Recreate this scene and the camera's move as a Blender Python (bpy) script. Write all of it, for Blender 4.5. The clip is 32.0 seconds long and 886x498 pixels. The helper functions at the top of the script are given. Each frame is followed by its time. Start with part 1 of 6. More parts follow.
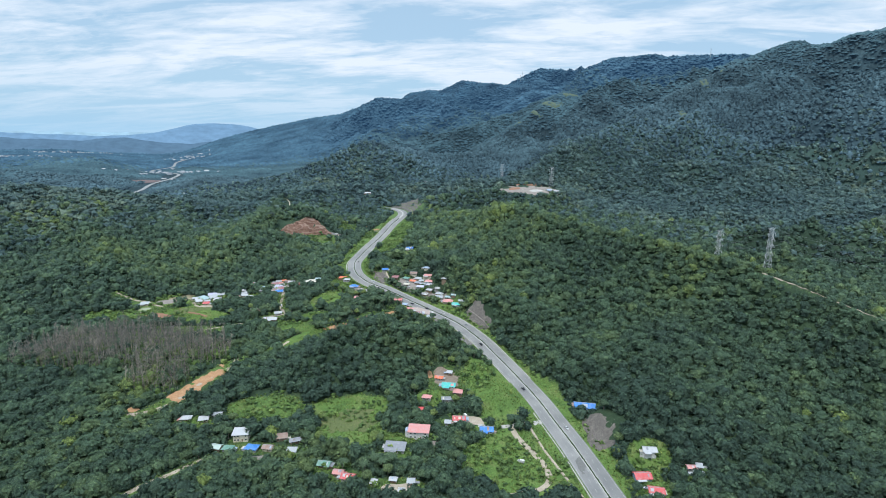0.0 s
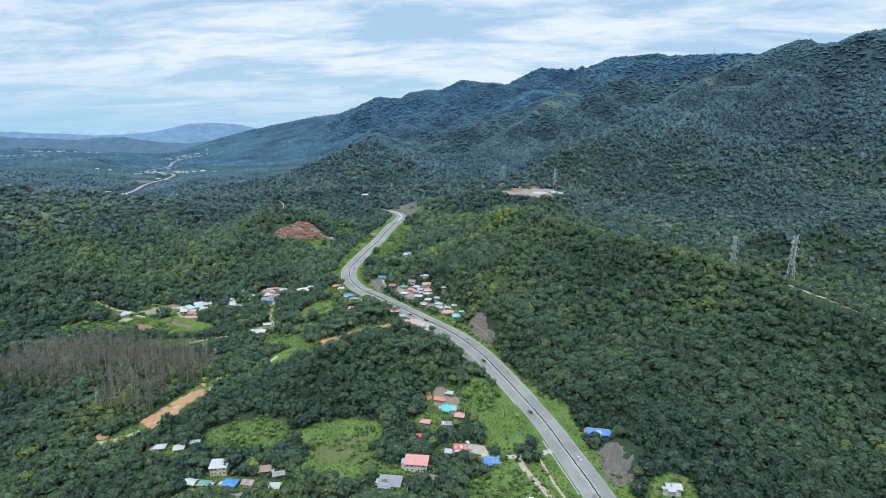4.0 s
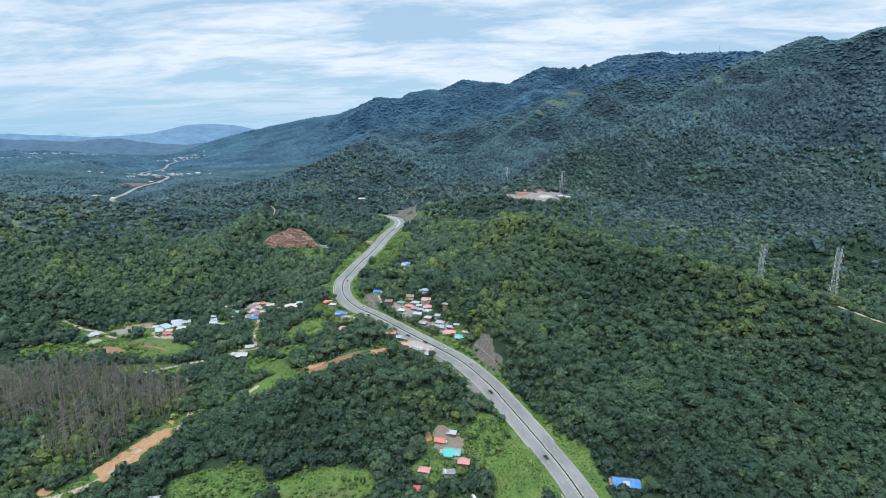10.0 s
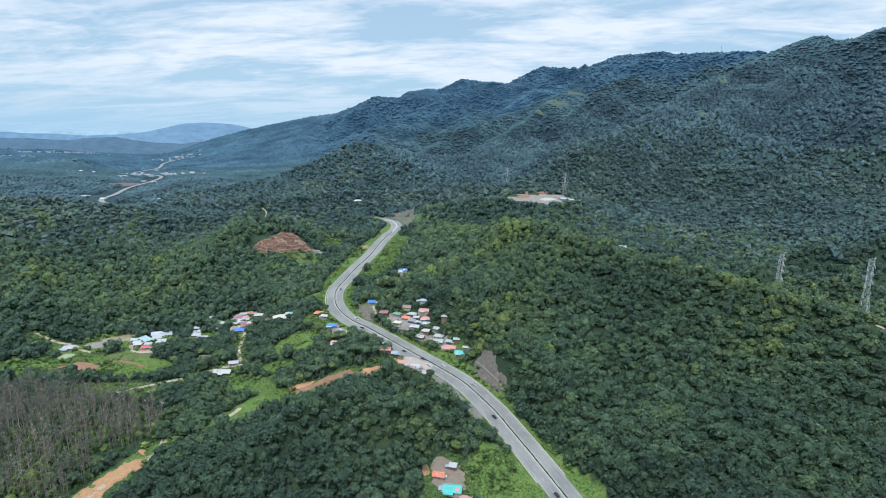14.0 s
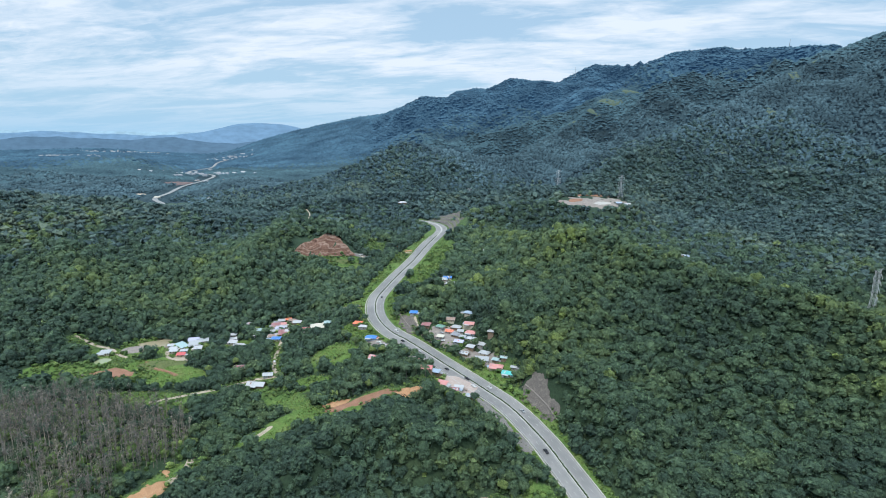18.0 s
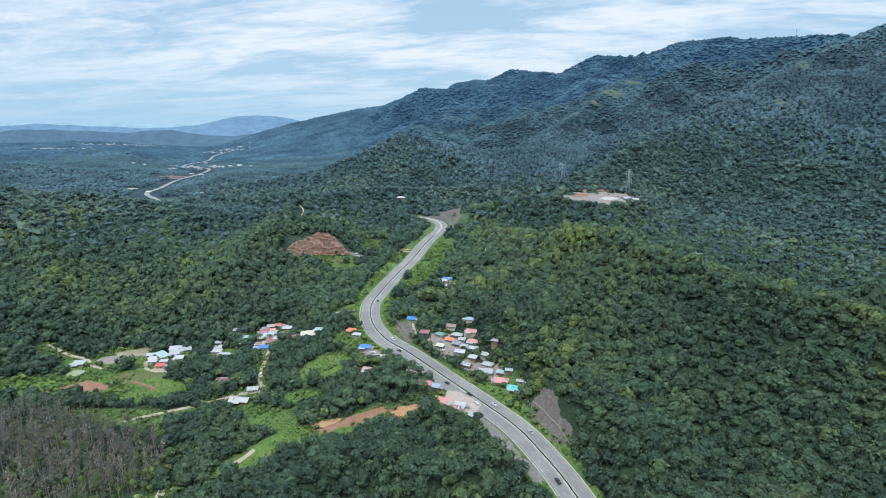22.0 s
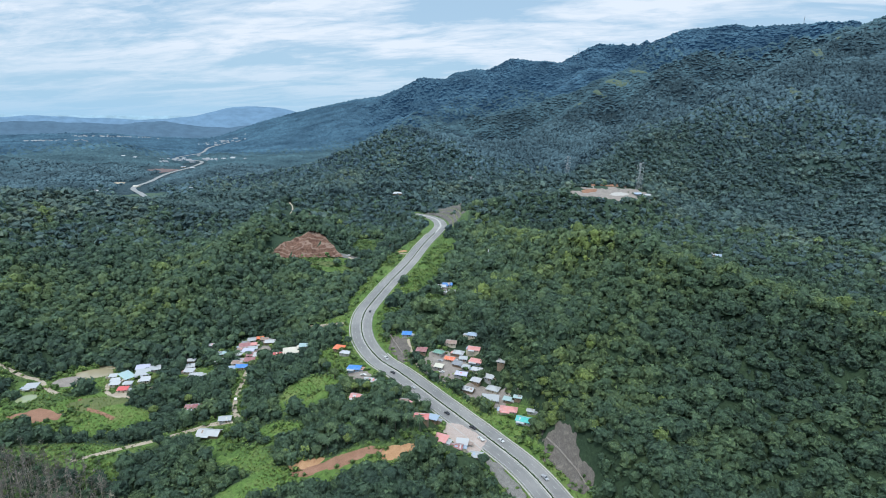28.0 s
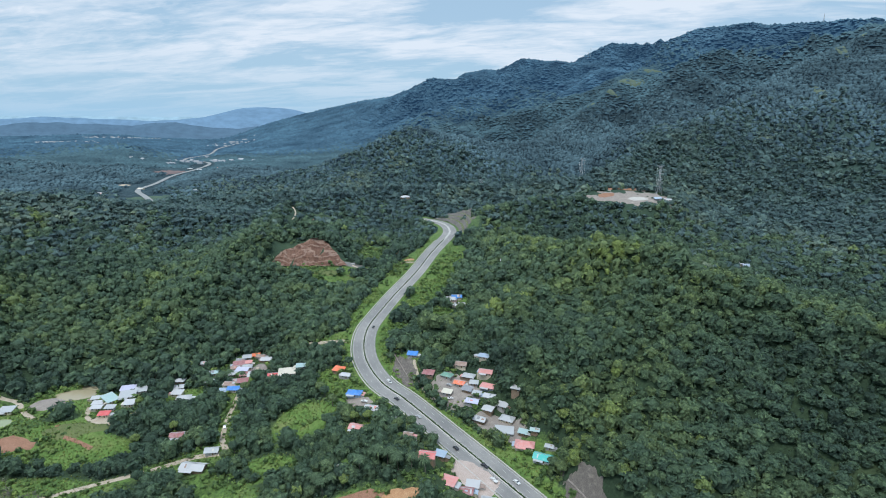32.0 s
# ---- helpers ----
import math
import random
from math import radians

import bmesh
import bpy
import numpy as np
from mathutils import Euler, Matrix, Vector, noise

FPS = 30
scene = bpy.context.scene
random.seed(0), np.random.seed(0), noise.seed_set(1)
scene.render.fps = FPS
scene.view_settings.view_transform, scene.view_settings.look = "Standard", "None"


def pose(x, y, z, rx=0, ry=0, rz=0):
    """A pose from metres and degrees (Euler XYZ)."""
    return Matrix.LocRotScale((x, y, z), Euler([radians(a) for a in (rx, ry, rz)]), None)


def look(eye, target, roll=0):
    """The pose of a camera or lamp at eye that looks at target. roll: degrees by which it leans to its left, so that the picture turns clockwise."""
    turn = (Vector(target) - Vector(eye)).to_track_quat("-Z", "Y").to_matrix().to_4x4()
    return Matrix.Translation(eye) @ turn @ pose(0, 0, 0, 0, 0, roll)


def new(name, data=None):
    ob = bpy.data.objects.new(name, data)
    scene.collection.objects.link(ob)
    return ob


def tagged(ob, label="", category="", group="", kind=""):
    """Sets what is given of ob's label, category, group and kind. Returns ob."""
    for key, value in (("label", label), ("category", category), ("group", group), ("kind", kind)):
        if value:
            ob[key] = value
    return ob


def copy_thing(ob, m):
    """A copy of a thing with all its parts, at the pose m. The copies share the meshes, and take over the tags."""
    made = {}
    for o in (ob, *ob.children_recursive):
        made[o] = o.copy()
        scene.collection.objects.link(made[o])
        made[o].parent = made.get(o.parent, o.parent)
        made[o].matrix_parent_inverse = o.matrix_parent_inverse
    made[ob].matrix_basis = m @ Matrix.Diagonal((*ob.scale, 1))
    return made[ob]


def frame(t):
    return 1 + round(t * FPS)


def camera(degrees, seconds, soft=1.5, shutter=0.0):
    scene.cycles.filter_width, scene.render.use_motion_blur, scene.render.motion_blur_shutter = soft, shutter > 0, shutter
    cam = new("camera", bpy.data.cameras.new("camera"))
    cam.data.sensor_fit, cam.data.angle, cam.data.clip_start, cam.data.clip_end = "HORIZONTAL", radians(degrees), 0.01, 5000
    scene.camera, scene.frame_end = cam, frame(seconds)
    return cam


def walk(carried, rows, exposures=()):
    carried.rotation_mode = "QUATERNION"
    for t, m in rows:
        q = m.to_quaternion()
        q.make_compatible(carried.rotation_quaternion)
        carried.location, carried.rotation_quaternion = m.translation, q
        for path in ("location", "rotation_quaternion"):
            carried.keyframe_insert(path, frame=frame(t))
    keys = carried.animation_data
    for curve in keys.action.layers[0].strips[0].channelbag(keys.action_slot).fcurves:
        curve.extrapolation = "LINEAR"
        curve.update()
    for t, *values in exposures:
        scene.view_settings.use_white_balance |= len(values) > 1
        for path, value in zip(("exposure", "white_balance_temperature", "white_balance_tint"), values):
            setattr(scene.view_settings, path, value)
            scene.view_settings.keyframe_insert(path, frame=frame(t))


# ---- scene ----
cam = camera(79.2, 32.0, 1.0)
PATH = [
    (0, (5.175, 1.281, 168.482), (5.194, 3.237, 168.065), 0.5),
    (2, (5.026, 20.107, 168.559), (5.045, 22.063, 168.142), 0.4),
    (3.5, (4.819, 34.24, 168.633), (4.84, 36.196, 168.216), 0.6),
    (5.5, (4.999, 53.065, 168.715), (5.018, 55.021, 168.297), 0.5),
    (6, (5.066, 57.75, 168.733), (5.084, 59.706, 168.316), 0.4),
    (9, (5.126, 85.757, 169.281), (5.144, 87.713, 168.865), 0.4),
    (13, (4.686, 122.645, 169.963), (4.707, 124.601, 169.547), 0.6),
    (13.5, (4.551, 127.273, 169.997), (4.575, 129.229, 169.58), 0.6),
    (15.5, (3.9, 146.029, 170.161), (3.924, 147.985, 169.744), 0.7),
    (16, (3.728, 150.788, 170.175), (3.688, 152.744, 169.76), 0.7),
    (16.5, (3.523, 155.561, 170.177), (3.4, 157.514, 169.762), 0.7),
    (17, (3.254, 160.283, 170.168), (3.111, 162.234, 169.751), 0.7),
    (17.5, (2.927, 164.963, 170.161), (2.783, 166.913, 169.743), 0.6),
    (20, (1.033, 188.122, 170.08), (0.89, 190.073, 169.66), 0.6),
    (20.5, (0.72, 192.883, 170.104), (0.575, 194.834, 169.685), 0.6),
    (21, (0.442, 197.703, 170.135), (0.298, 199.652, 169.709), 0.5),
    (21.5, (0.176, 202.519, 170.171), (0.032, 204.465, 169.735), 0.5),
    (22, (-0.117, 207.266, 170.202), (-0.26, 209.211, 169.756), 0.5),
    (22.5, (-0.447, 211.914, 170.225), (-0.59, 213.856, 169.77), 0.6),
    (23, (-0.788, 216.489, 170.248), (-0.93, 218.429, 169.783), 0.5),
    (23.5, (-1.087, 221.031, 170.264), (-1.23, 222.968, 169.79), 0.5),
    (24, (-1.377, 225.554, 170.286), (-1.52, 227.491, 169.81), 0.6),
    (25, (-1.992, 234.566, 170.372), (-2.134, 236.503, 169.897), 0.5),
    (25.5, (-2.298, 239.045, 170.395), (-2.44, 240.983, 169.919), 0.5),
    (27.5, (-3.584, 256.846, 170.614), (-3.724, 258.783, 170.137), 0.4),
    (28, (-3.893, 261.304, 170.641), (-4.033, 263.242, 170.163), 0.4),
    (28.5, (-4.18, 265.791, 170.667), (-4.321, 267.728, 170.191), 0.4),
    (29, (-4.485, 270.324, 170.705), (-4.625, 272.261, 170.228), 0.4),
    (30, (-5.146, 279.435, 170.829), (-5.291, 281.372, 170.352), 0.4),
    (30.5, (-5.388, 283.97, 170.862), (-5.544, 285.906, 170.385), 0.3),
    (31, (-5.62, 288.531, 170.899), (-5.784, 290.466, 170.423), 0.2),
    (31.5, (-5.875, 293.134, 170.945), (-6.047, 295.069, 170.469), 0.3),
    (32, (-6.148, 297.755, 171.002), (-6.324, 299.69, 170.526), 0.3),
]
walk(cam, [(t, look(e, g, r)) for t, e, g, r in PATH], [(0, 0.1, 5950, 10), (26, 0.08, 5950, 10), (32, -0.04, 5950, 10)])

# ---- light and sky ----
world = bpy.data.worlds.new("sky")
scene.world = world
world.use_nodes = True
wn, wl = world.node_tree.nodes, world.node_tree.links
wn.clear()
w_out, w_bg = wn.new("ShaderNodeOutputWorld"), wn.new("ShaderNodeBackground")
w_sky = wn.new("ShaderNodeTexSky")
w_sky.sky_type, w_sky.sun_disc = "NISHITA", False
w_sky.sun_elevation, w_sky.sun_rotation = radians(67), radians(201)
w_sky.air_density, w_sky.dust_density, w_sky.ozone_density = 1.0, 0.6, 1.4
w_co, w_sep = wn.new("ShaderNodeTexCoord"), wn.new("ShaderNodeSeparateXYZ")
wl.new(w_co.outputs["Generated"], w_sep.inputs[0])


def world_math(op, a, b):
    n = wn.new("ShaderNodeMath")
    n.operation = op
    for k, v in enumerate((a, b)):
        if isinstance(v, (int, float)):
            n.inputs[k].default_value = v
        else:
            wl.new(v, n.inputs[k])
    return n.outputs[0]


# Cloud sheets lie on a high plane: the way up divides the way across.
w_up = world_math("ADD", world_math("MAXIMUM", w_sep.outputs[2], 0.0), 0.12)
w_cx, w_cy = world_math("DIVIDE", w_sep.outputs[0], w_up), world_math("DIVIDE", w_sep.outputs[1], w_up)
w_comb = wn.new("ShaderNodeCombineXYZ")
wl.new(world_math("MULTIPLY", w_cx, 0.75), w_comb.inputs[0])
wl.new(world_math("ADD", world_math("MULTIPLY", w_cy, 1.5), world_math("MULTIPLY", w_cx, 0.22)), w_comb.inputs[1])
w_noise = wn.new("ShaderNodeTexNoise")
w_noise.inputs["Scale"].default_value, w_noise.inputs["Detail"].default_value = 1.15, 9
w_noise.inputs["Roughness"].default_value, w_noise.inputs["Distortion"].default_value = 0.58, 0.5
wl.new(w_comb.outputs[0], w_noise.inputs["Vector"])
w_ramp = wn.new("ShaderNodeValToRGB")
w_ramp.color_ramp.elements[0].position, w_ramp.color_ramp.elements[1].position = 0.40, 0.60
w_ramp.color_ramp.elements[0].color, w_ramp.color_ramp.elements[1].color = (0.16, 0.16, 0.16, 1), (1, 1, 1, 1)
w_fine = wn.new("ShaderNodeTexNoise")
w_fine.inputs["Scale"].default_value, w_fine.inputs["Detail"].default_value = 5.5, 7
w_fine.inputs["Roughness"].default_value, w_fine.inputs["Distortion"].default_value = 0.6, 0.8
wl.new(w_comb.outputs[0], w_fine.inputs["Vector"])
wl.new(world_math("ADD", w_noise.outputs[0], world_math("MULTIPLY", world_math("SUBTRACT", w_fine.outputs[0], 0.5), 0.28)), w_ramp.inputs[0])
w_low = world_math("MINIMUM", world_math("MULTIPLY", world_math("MAXIMUM", world_math("SUBTRACT", w_sep.outputs[2], 0.005), 0.0), 9.0), 1.0)
w_band = wn.new("ShaderNodeMixRGB")
w_band.inputs[1].default_value = (3.9, 6.0, 7.5, 1)
wl.new(world_math("MULTIPLY", w_low, 0.3), w_band.inputs[0])
wl.new(w_sky.outputs[0], w_band.inputs[2])
w_mix = wn.new("ShaderNodeMixRGB")
w_mix.inputs[2].default_value = (8.0, 8.5, 8.9, 1)
wl.new(world_math("MULTIPLY", w_ramp.outputs[0], world_math("ADD", world_math("MULTIPLY", w_low, 0.85), 0.15)), w_mix.inputs[0])
wl.new(w_band.outputs[0], w_mix.inputs[1])
wl.new(w_mix.outputs[0], w_bg.inputs[0])
# An overcast sky grows brighter towards the zenith.
wl.new(world_math("MULTIPLY", 0.10, world_math("ADD", 1.0, world_math("MULTIPLY", 1.6, world_math("MAXIMUM", world_math("SUBTRACT", w_sep.outputs[2], 0.25), 0.0)))), w_bg.inputs[1])
wl.new(w_bg.outputs[0], w_out.inputs[0])

sun_data = bpy.data.lights.new("sun", "SUN")
sun_data.energy, sun_data.angle, sun_data.color = 2.8, radians(18), (1.0, 0.94, 0.84)
sun = new("sun", sun_data)
sun.matrix_world = look((-110, -290, 720), (0, 0, 0))


# ---- materials ----
class Nodes:
    """A small helper to wire one material."""

    def __init__(self, name, rough=0.8, metal=0.0, spec=0.3):
        self.mat = bpy.data.materials.new(name)
        self.mat.use_nodes = True
        self.t = self.mat.node_tree
        self.b = self.t.nodes["Principled BSDF"]
        self.b.inputs["Roughness"].default_value = rough
        self.b.inputs["Metallic"].default_value = metal
        self.b.inputs["Specular IOR Level"].default_value = spec

    def node(self, kind, **values):
        n = self.t.nodes.new("ShaderNode" + kind)
        for k, v in values.items():
            n.inputs[k].default_value = v
        return n

    def link(self, a, b):
        self.t.links.new(a, b)

    def place(self, scale=(1, 1, 1)):
        g, m = self.node("NewGeometry"), self.node("Mapping")
        m.inputs["Scale"].default_value = scale
        self.link(g.outputs["Position"], m.inputs[0])
        return m.outputs[0]

    def own(self, scale=(1, 1, 1)):
        g, m = self.node("TexCoord"), self.node("Mapping")
        m.inputs["Scale"].default_value = scale
        self.link(g.outputs["Object"], m.inputs[0])
        return m.outputs[0]

    def noise(self, where, scale, detail=4, rough=0.6):
        n = self.node("TexNoise", Scale=scale, Detail=detail, Roughness=rough)
        self.link(where, n.inputs["Vector"])
        return n.outputs[0]

    def ramp(self, value, stops):
        r = self.node("ValToRGB")
        e = r.color_ramp.elements
        while len(e) < len(stops):
            e.new(0.5)
        for k, (p, c) in enumerate(stops):
            e[k].position, e[k].color = p, (*c, 1)
        self.link(value, r.inputs[0])
        return r.outputs[0]

    def mix(self, factor, a, b, kind="MIX"):
        m = self.node("MixRGB")
        m.blend_type = kind
        for k, v in enumerate((factor, a, b)):
            if isinstance(v, tuple):
                m.inputs[k].default_value = (*v, 1)
            elif isinstance(v, (int, float)):
                m.inputs[k].default_value = v
            else:
                self.link(v, m.inputs[k])
        return m.outputs[0]

    def bump(self, value, strength, distance):
        b = self.node("Bump", Strength=strength, Distance=distance)
        self.link(value, b.inputs["Height"])
        self.link(b.outputs[0], self.b.inputs["Normal"])

    def colour(self, c):
        if isinstance(c, tuple):
            self.b.inputs["Base Color"].default_value = (*c, 1)
        else:
            self.link(c, self.b.inputs["Base Color"])
        return self


def upward(m):
    """Leaves lie mostly level, so a crown's sides catch the light from above too."""
    g = m.node("NewGeometry")
    a, n = m.node("VectorMath"), m.node("VectorMath")
    a.operation, n.operation = "ADD", "NORMALIZE"
    m.link(g.outputs["Normal"], a.inputs[0])
    a.inputs[1].default_value = (0, 0, 0.45)
    m.link(a.outputs[0], n.inputs[0])
    bumps = [k for k in m.t.nodes if k.bl_idname == "ShaderNodeBump"]
    m.link(n.outputs[0], bumps[0].inputs["Normal"] if bumps else m.b.inputs["Normal"])


def leaf_material(name, dark, mid, warm, light):
    """Leaves: each tree has its own tint, with lighter and darker sprays, and some light comes through."""
    m = Nodes(name, 0.6, 0.0, 0.25)
    a = m.node("Attribute")
    a.attribute_name = "tint"
    g = m.node("NewGeometry")
    base = m.ramp(a.outputs["Fac"], [(0.0, dark), (0.42, mid), (0.78, warm), (1.0, light)])
    tuft = m.ramp(g.outputs["Random Per Island"], [(0.0, (0.72, 0.74, 0.74)), (0.6, (1.0, 1.0, 0.98)), (1.0, (1.5, 1.42, 1.25))])
    p = m.place()
    fine = m.noise(p, 1.3, 4, 0.8)
    grain = m.ramp(fine, [(0.35, (0.45, 0.48, 0.48)), (0.5, (0.97, 0.98, 0.97)), (0.65, (1.65, 1.58, 1.45))])
    # Aerial haze is painted in: the leaf colour turns bluish with distance.
    haze_tint = m.node("Attribute")
    haze_tint.attribute_name = "haze_tint"
    base = m.mix(haze_tint.outputs["Fac"], base, m.mix(0.5, base, (0.062, 0.118, 0.124)))
    c = m.mix(1.0, m.mix(1.0, base, tuft, "MULTIPLY"), grain, "MULTIPLY")
    m.colour(c)
    m.bump(fine, 1.0, 0.9)
    upward(m)
    t, s = m.node("BsdfTranslucent"), m.node("MixShader")
    m.link(c, t.inputs["Color"])
    s.inputs[0].default_value = 0.36
    m.link(m.b.outputs[0], s.inputs[1])
    m.link(t.outputs[0], s.inputs[2])
    m.link(s.outputs[0], m.t.nodes["Material Output"].inputs["Surface"])
    return m.mat


M_LEAF = leaf_material("leaves", (0.056, 0.097, 0.074), (0.092, 0.152, 0.097), (0.132, 0.191, 0.089), (0.201, 0.272, 0.087))
# Bluer copy of the leaves for farther hills, with haze painted into its colour.
M_LEAF_HAZED = leaf_material("hazed_leaves", (0.068, 0.116, 0.128), (0.095, 0.155, 0.158), (0.132, 0.190, 0.164), (0.186, 0.236, 0.162))
M_LEAF_GREY = leaf_material("grey_leaves", (0.155, 0.146, 0.140), (0.222, 0.208, 0.192), (0.275, 0.252, 0.222), (0.345, 0.325, 0.275))


def soil(name, a, b, c, scale=0.2, rough=0.95, bump=0.4):
    m = Nodes(name, rough, 0.0, 0.15)
    p = m.place()
    big = m.ramp(m.noise(p, scale, 5), [(0.3, a), (0.55, b), (0.75, c)])
    fine = m.noise(p, scale * 14, 5, 0.7)
    m.colour(m.mix(0.5, big, m.ramp(fine, [(0.3, tuple(0.55 * k for k in a)), (0.7, tuple(min(1.0, 1.3 * k) for k in c))])))
    m.bump(fine, bump, 0.3)
    return m.mat


def ground_material():
    """Undergrowth, with grass and bare earth where the ground is open."""
    m = Nodes("undergrowth", 0.95, 0.0, 0.1)
    p = m.place()
    big, fine = m.noise(p, 0.03, 6), m.noise(p, 0.6, 6, 0.7)
    under = m.ramp(big, [(0.3, (0.026, 0.045, 0.028)), (0.55, (0.038, 0.062, 0.034)), (0.75, (0.056, 0.080, 0.040))])
    grass = m.ramp(m.noise(p, 0.08, 6, 0.65), [(0.3, (0.066, 0.118, 0.036)), (0.5, (0.104, 0.172, 0.046)), (0.74, (0.155, 0.185, 0.070))])
    a = m.node("Attribute")
    a.attribute_name = "open"
    edge = m.node("Math")
    edge.operation = "MULTIPLY_ADD"
    m.link(fine, edge.inputs[0])
    edge.inputs[1].default_value = 0.7
    edge.inputs[2].default_value = -0.35
    add = m.node("Math")
    add.operation = "ADD"
    m.link(a.outputs["Fac"], add.inputs[0])
    m.link(edge.outputs[0], add.inputs[1])
    f = m.ramp(add.outputs[0], [(0.35, (0, 0, 0)), (0.65, (1, 1, 1))])
    # The ground's base colours take the same painted bluish haze.
    haze_tint = m.node("Attribute")
    haze_tint.attribute_name = "haze_tint"
    under = m.mix(haze_tint.outputs["Fac"], under, (0.045, 0.078, 0.076))
    grass = m.mix(haze_tint.outputs["Fac"], grass, (0.085, 0.125, 0.085))
    shade = m.ramp(fine, [(0.3, (0.6, 0.6, 0.6)), (0.7, (1.25, 1.25, 1.2))])
    m.colour(m.mix(1.0, m.mix(f, under, grass), shade, "MULTIPLY"))
    m.bump(fine, 0.8, 1.0)
    return m.mat


M_GROUND = ground_material()


def asphalt_material():
    m = Nodes("asphalt", 0.85, 0.0, 0.3)
    p = m.place()
    a, b = m.noise(p, 0.05, 5), m.noise(p, 3.0, 4, 0.7)
    c = m.ramp(a, [(0.3, (0.155, 0.155, 0.152)), (0.5, (0.195, 0.194, 0.188)), (0.72, (0.245, 0.240, 0.228))])
    m.colour(m.mix(1.0, c, m.ramp(b, [(0.3, (0.8, 0.8, 0.8)), (0.7, (1.15, 1.15, 1.15))]), "MULTIPLY"))
    m.bump(b, 0.2, 0.03)
    return m.mat


M_ASPHALT = asphalt_material()
M_PATCH = soil("worn_asphalt", (0.10, 0.10, 0.10), (0.14, 0.14, 0.135), (0.20, 0.195, 0.18), 0.4, 0.9, 0.2)
M_CONCRETE = soil("concrete", (0.28, 0.27, 0.25), (0.36, 0.35, 0.32), (0.45, 0.43, 0.40), 0.3, 0.9, 0.15)
M_KERB = soil("kerb_concrete", (0.30, 0.30, 0.28), (0.38, 0.37, 0.35), (0.46, 0.45, 0.42), 0.5, 0.9, 0.1)
M_GRASS = soil("verge_grass", (0.060, 0.090, 0.034), (0.095, 0.128, 0.045), (0.150, 0.155, 0.070), 0.12, 0.95, 0.8)
M_RED = soil("red_earth", (0.16, 0.085, 0.055), (0.235, 0.125, 0.080), (0.30, 0.18, 0.125), 0.15, 0.95, 0.8)
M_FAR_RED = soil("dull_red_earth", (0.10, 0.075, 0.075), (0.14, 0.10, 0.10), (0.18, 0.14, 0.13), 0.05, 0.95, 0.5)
M_ORANGE = soil("orange_earth", (0.25, 0.125, 0.060), (0.35, 0.195, 0.100), (0.46, 0.30, 0.175), 0.3, 0.95, 0.6)
M_TRACK = soil("dirt_track", (0.26, 0.215, 0.16), (0.34, 0.29, 0.22), (0.42, 0.37, 0.30), 0.25, 0.95, 0.4)
M_YARD = soil("yard_gravel", (0.14, 0.122, 0.108), (0.21, 0.186, 0.165), (0.31, 0.28, 0.25), 0.2, 0.95, 0.4)
M_ROCK = soil("cut_rock", (0.045, 0.042, 0.040), (0.088, 0.080, 0.074), (0.24, 0.215, 0.185), 0.35, 0.9, 1.0)
M_TERRACE = soil("terrace_rock", (0.060, 0.058, 0.054), (0.11, 0.104, 0.096), (0.22, 0.21, 0.195), 0.25, 0.9, 1.0)
M_PALE_ROCK = soil("pale_cut_rock", (0.09, 0.088, 0.08), (0.16, 0.152, 0.14), (0.30, 0.29, 0.27), 0.35, 0.9, 0.9)
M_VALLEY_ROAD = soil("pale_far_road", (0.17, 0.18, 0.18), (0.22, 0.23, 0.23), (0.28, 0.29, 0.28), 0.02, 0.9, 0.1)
M_DUST = soil("trampled_earth", (0.13, 0.10, 0.075), (0.20, 0.16, 0.125), (0.28, 0.235, 0.19), 0.3, 0.95, 0.4)
M_PAINT = soil("road_paint", (0.26, 0.26, 0.25), (0.36, 0.36, 0.34), (0.50, 0.50, 0.47), 1.5, 0.8, 0.05)
M_HEDGE = soil("median_shrub", (0.020, 0.040, 0.018), (0.035, 0.065, 0.024), (0.060, 0.095, 0.030), 0.8, 0.9, 0.8)


def cut_material():
    """Red earth in benches: pale ledges, dark faces and rills."""
    m = Nodes("cut_red_earth", 0.95, 0.0, 0.1)
    p = m.place()
    base = m.ramp(m.noise(p, 0.12, 5), [(0.3, (0.092, 0.050, 0.038)), (0.5, (0.140, 0.082, 0.060)), (0.7, (0.20, 0.128, 0.098))])
    rill = m.noise(m.place((0.55, 0.55, 0.07)), 1.0, 4, 0.7)
    w = m.node("TexWave", Scale=0.055, Distortion=14.0, Detail=4.0)
    w.bands_direction = "Z"
    m.link(p, w.inputs["Vector"])
    c = m.mix(1.0, base, m.ramp(rill, [(0.35, (0.6, 0.58, 0.56)), (0.6, (1.2, 1.2, 1.2))]), "MULTIPLY")
    m.colour(m.mix(m.ramp(w.outputs[0], [(0.75, (0, 0, 0)), (0.95, (0.42, 0.42, 0.42))]), c, (0.32, 0.245, 0.20)))
    m.bump(rill, 0.8, 1.0)
    return m.mat


M_CUT = cut_material()

M_MEADOW = soil("mountain_meadow", (0.055, 0.085, 0.065), (0.075, 0.11, 0.08), (0.115, 0.14, 0.10), 0.03, 0.95, 0.5)
M_PINK = soil("pinkish_gravel", (0.27, 0.215, 0.185), (0.36, 0.295, 0.26), (0.45, 0.385, 0.345), 0.2, 0.95, 0.4)


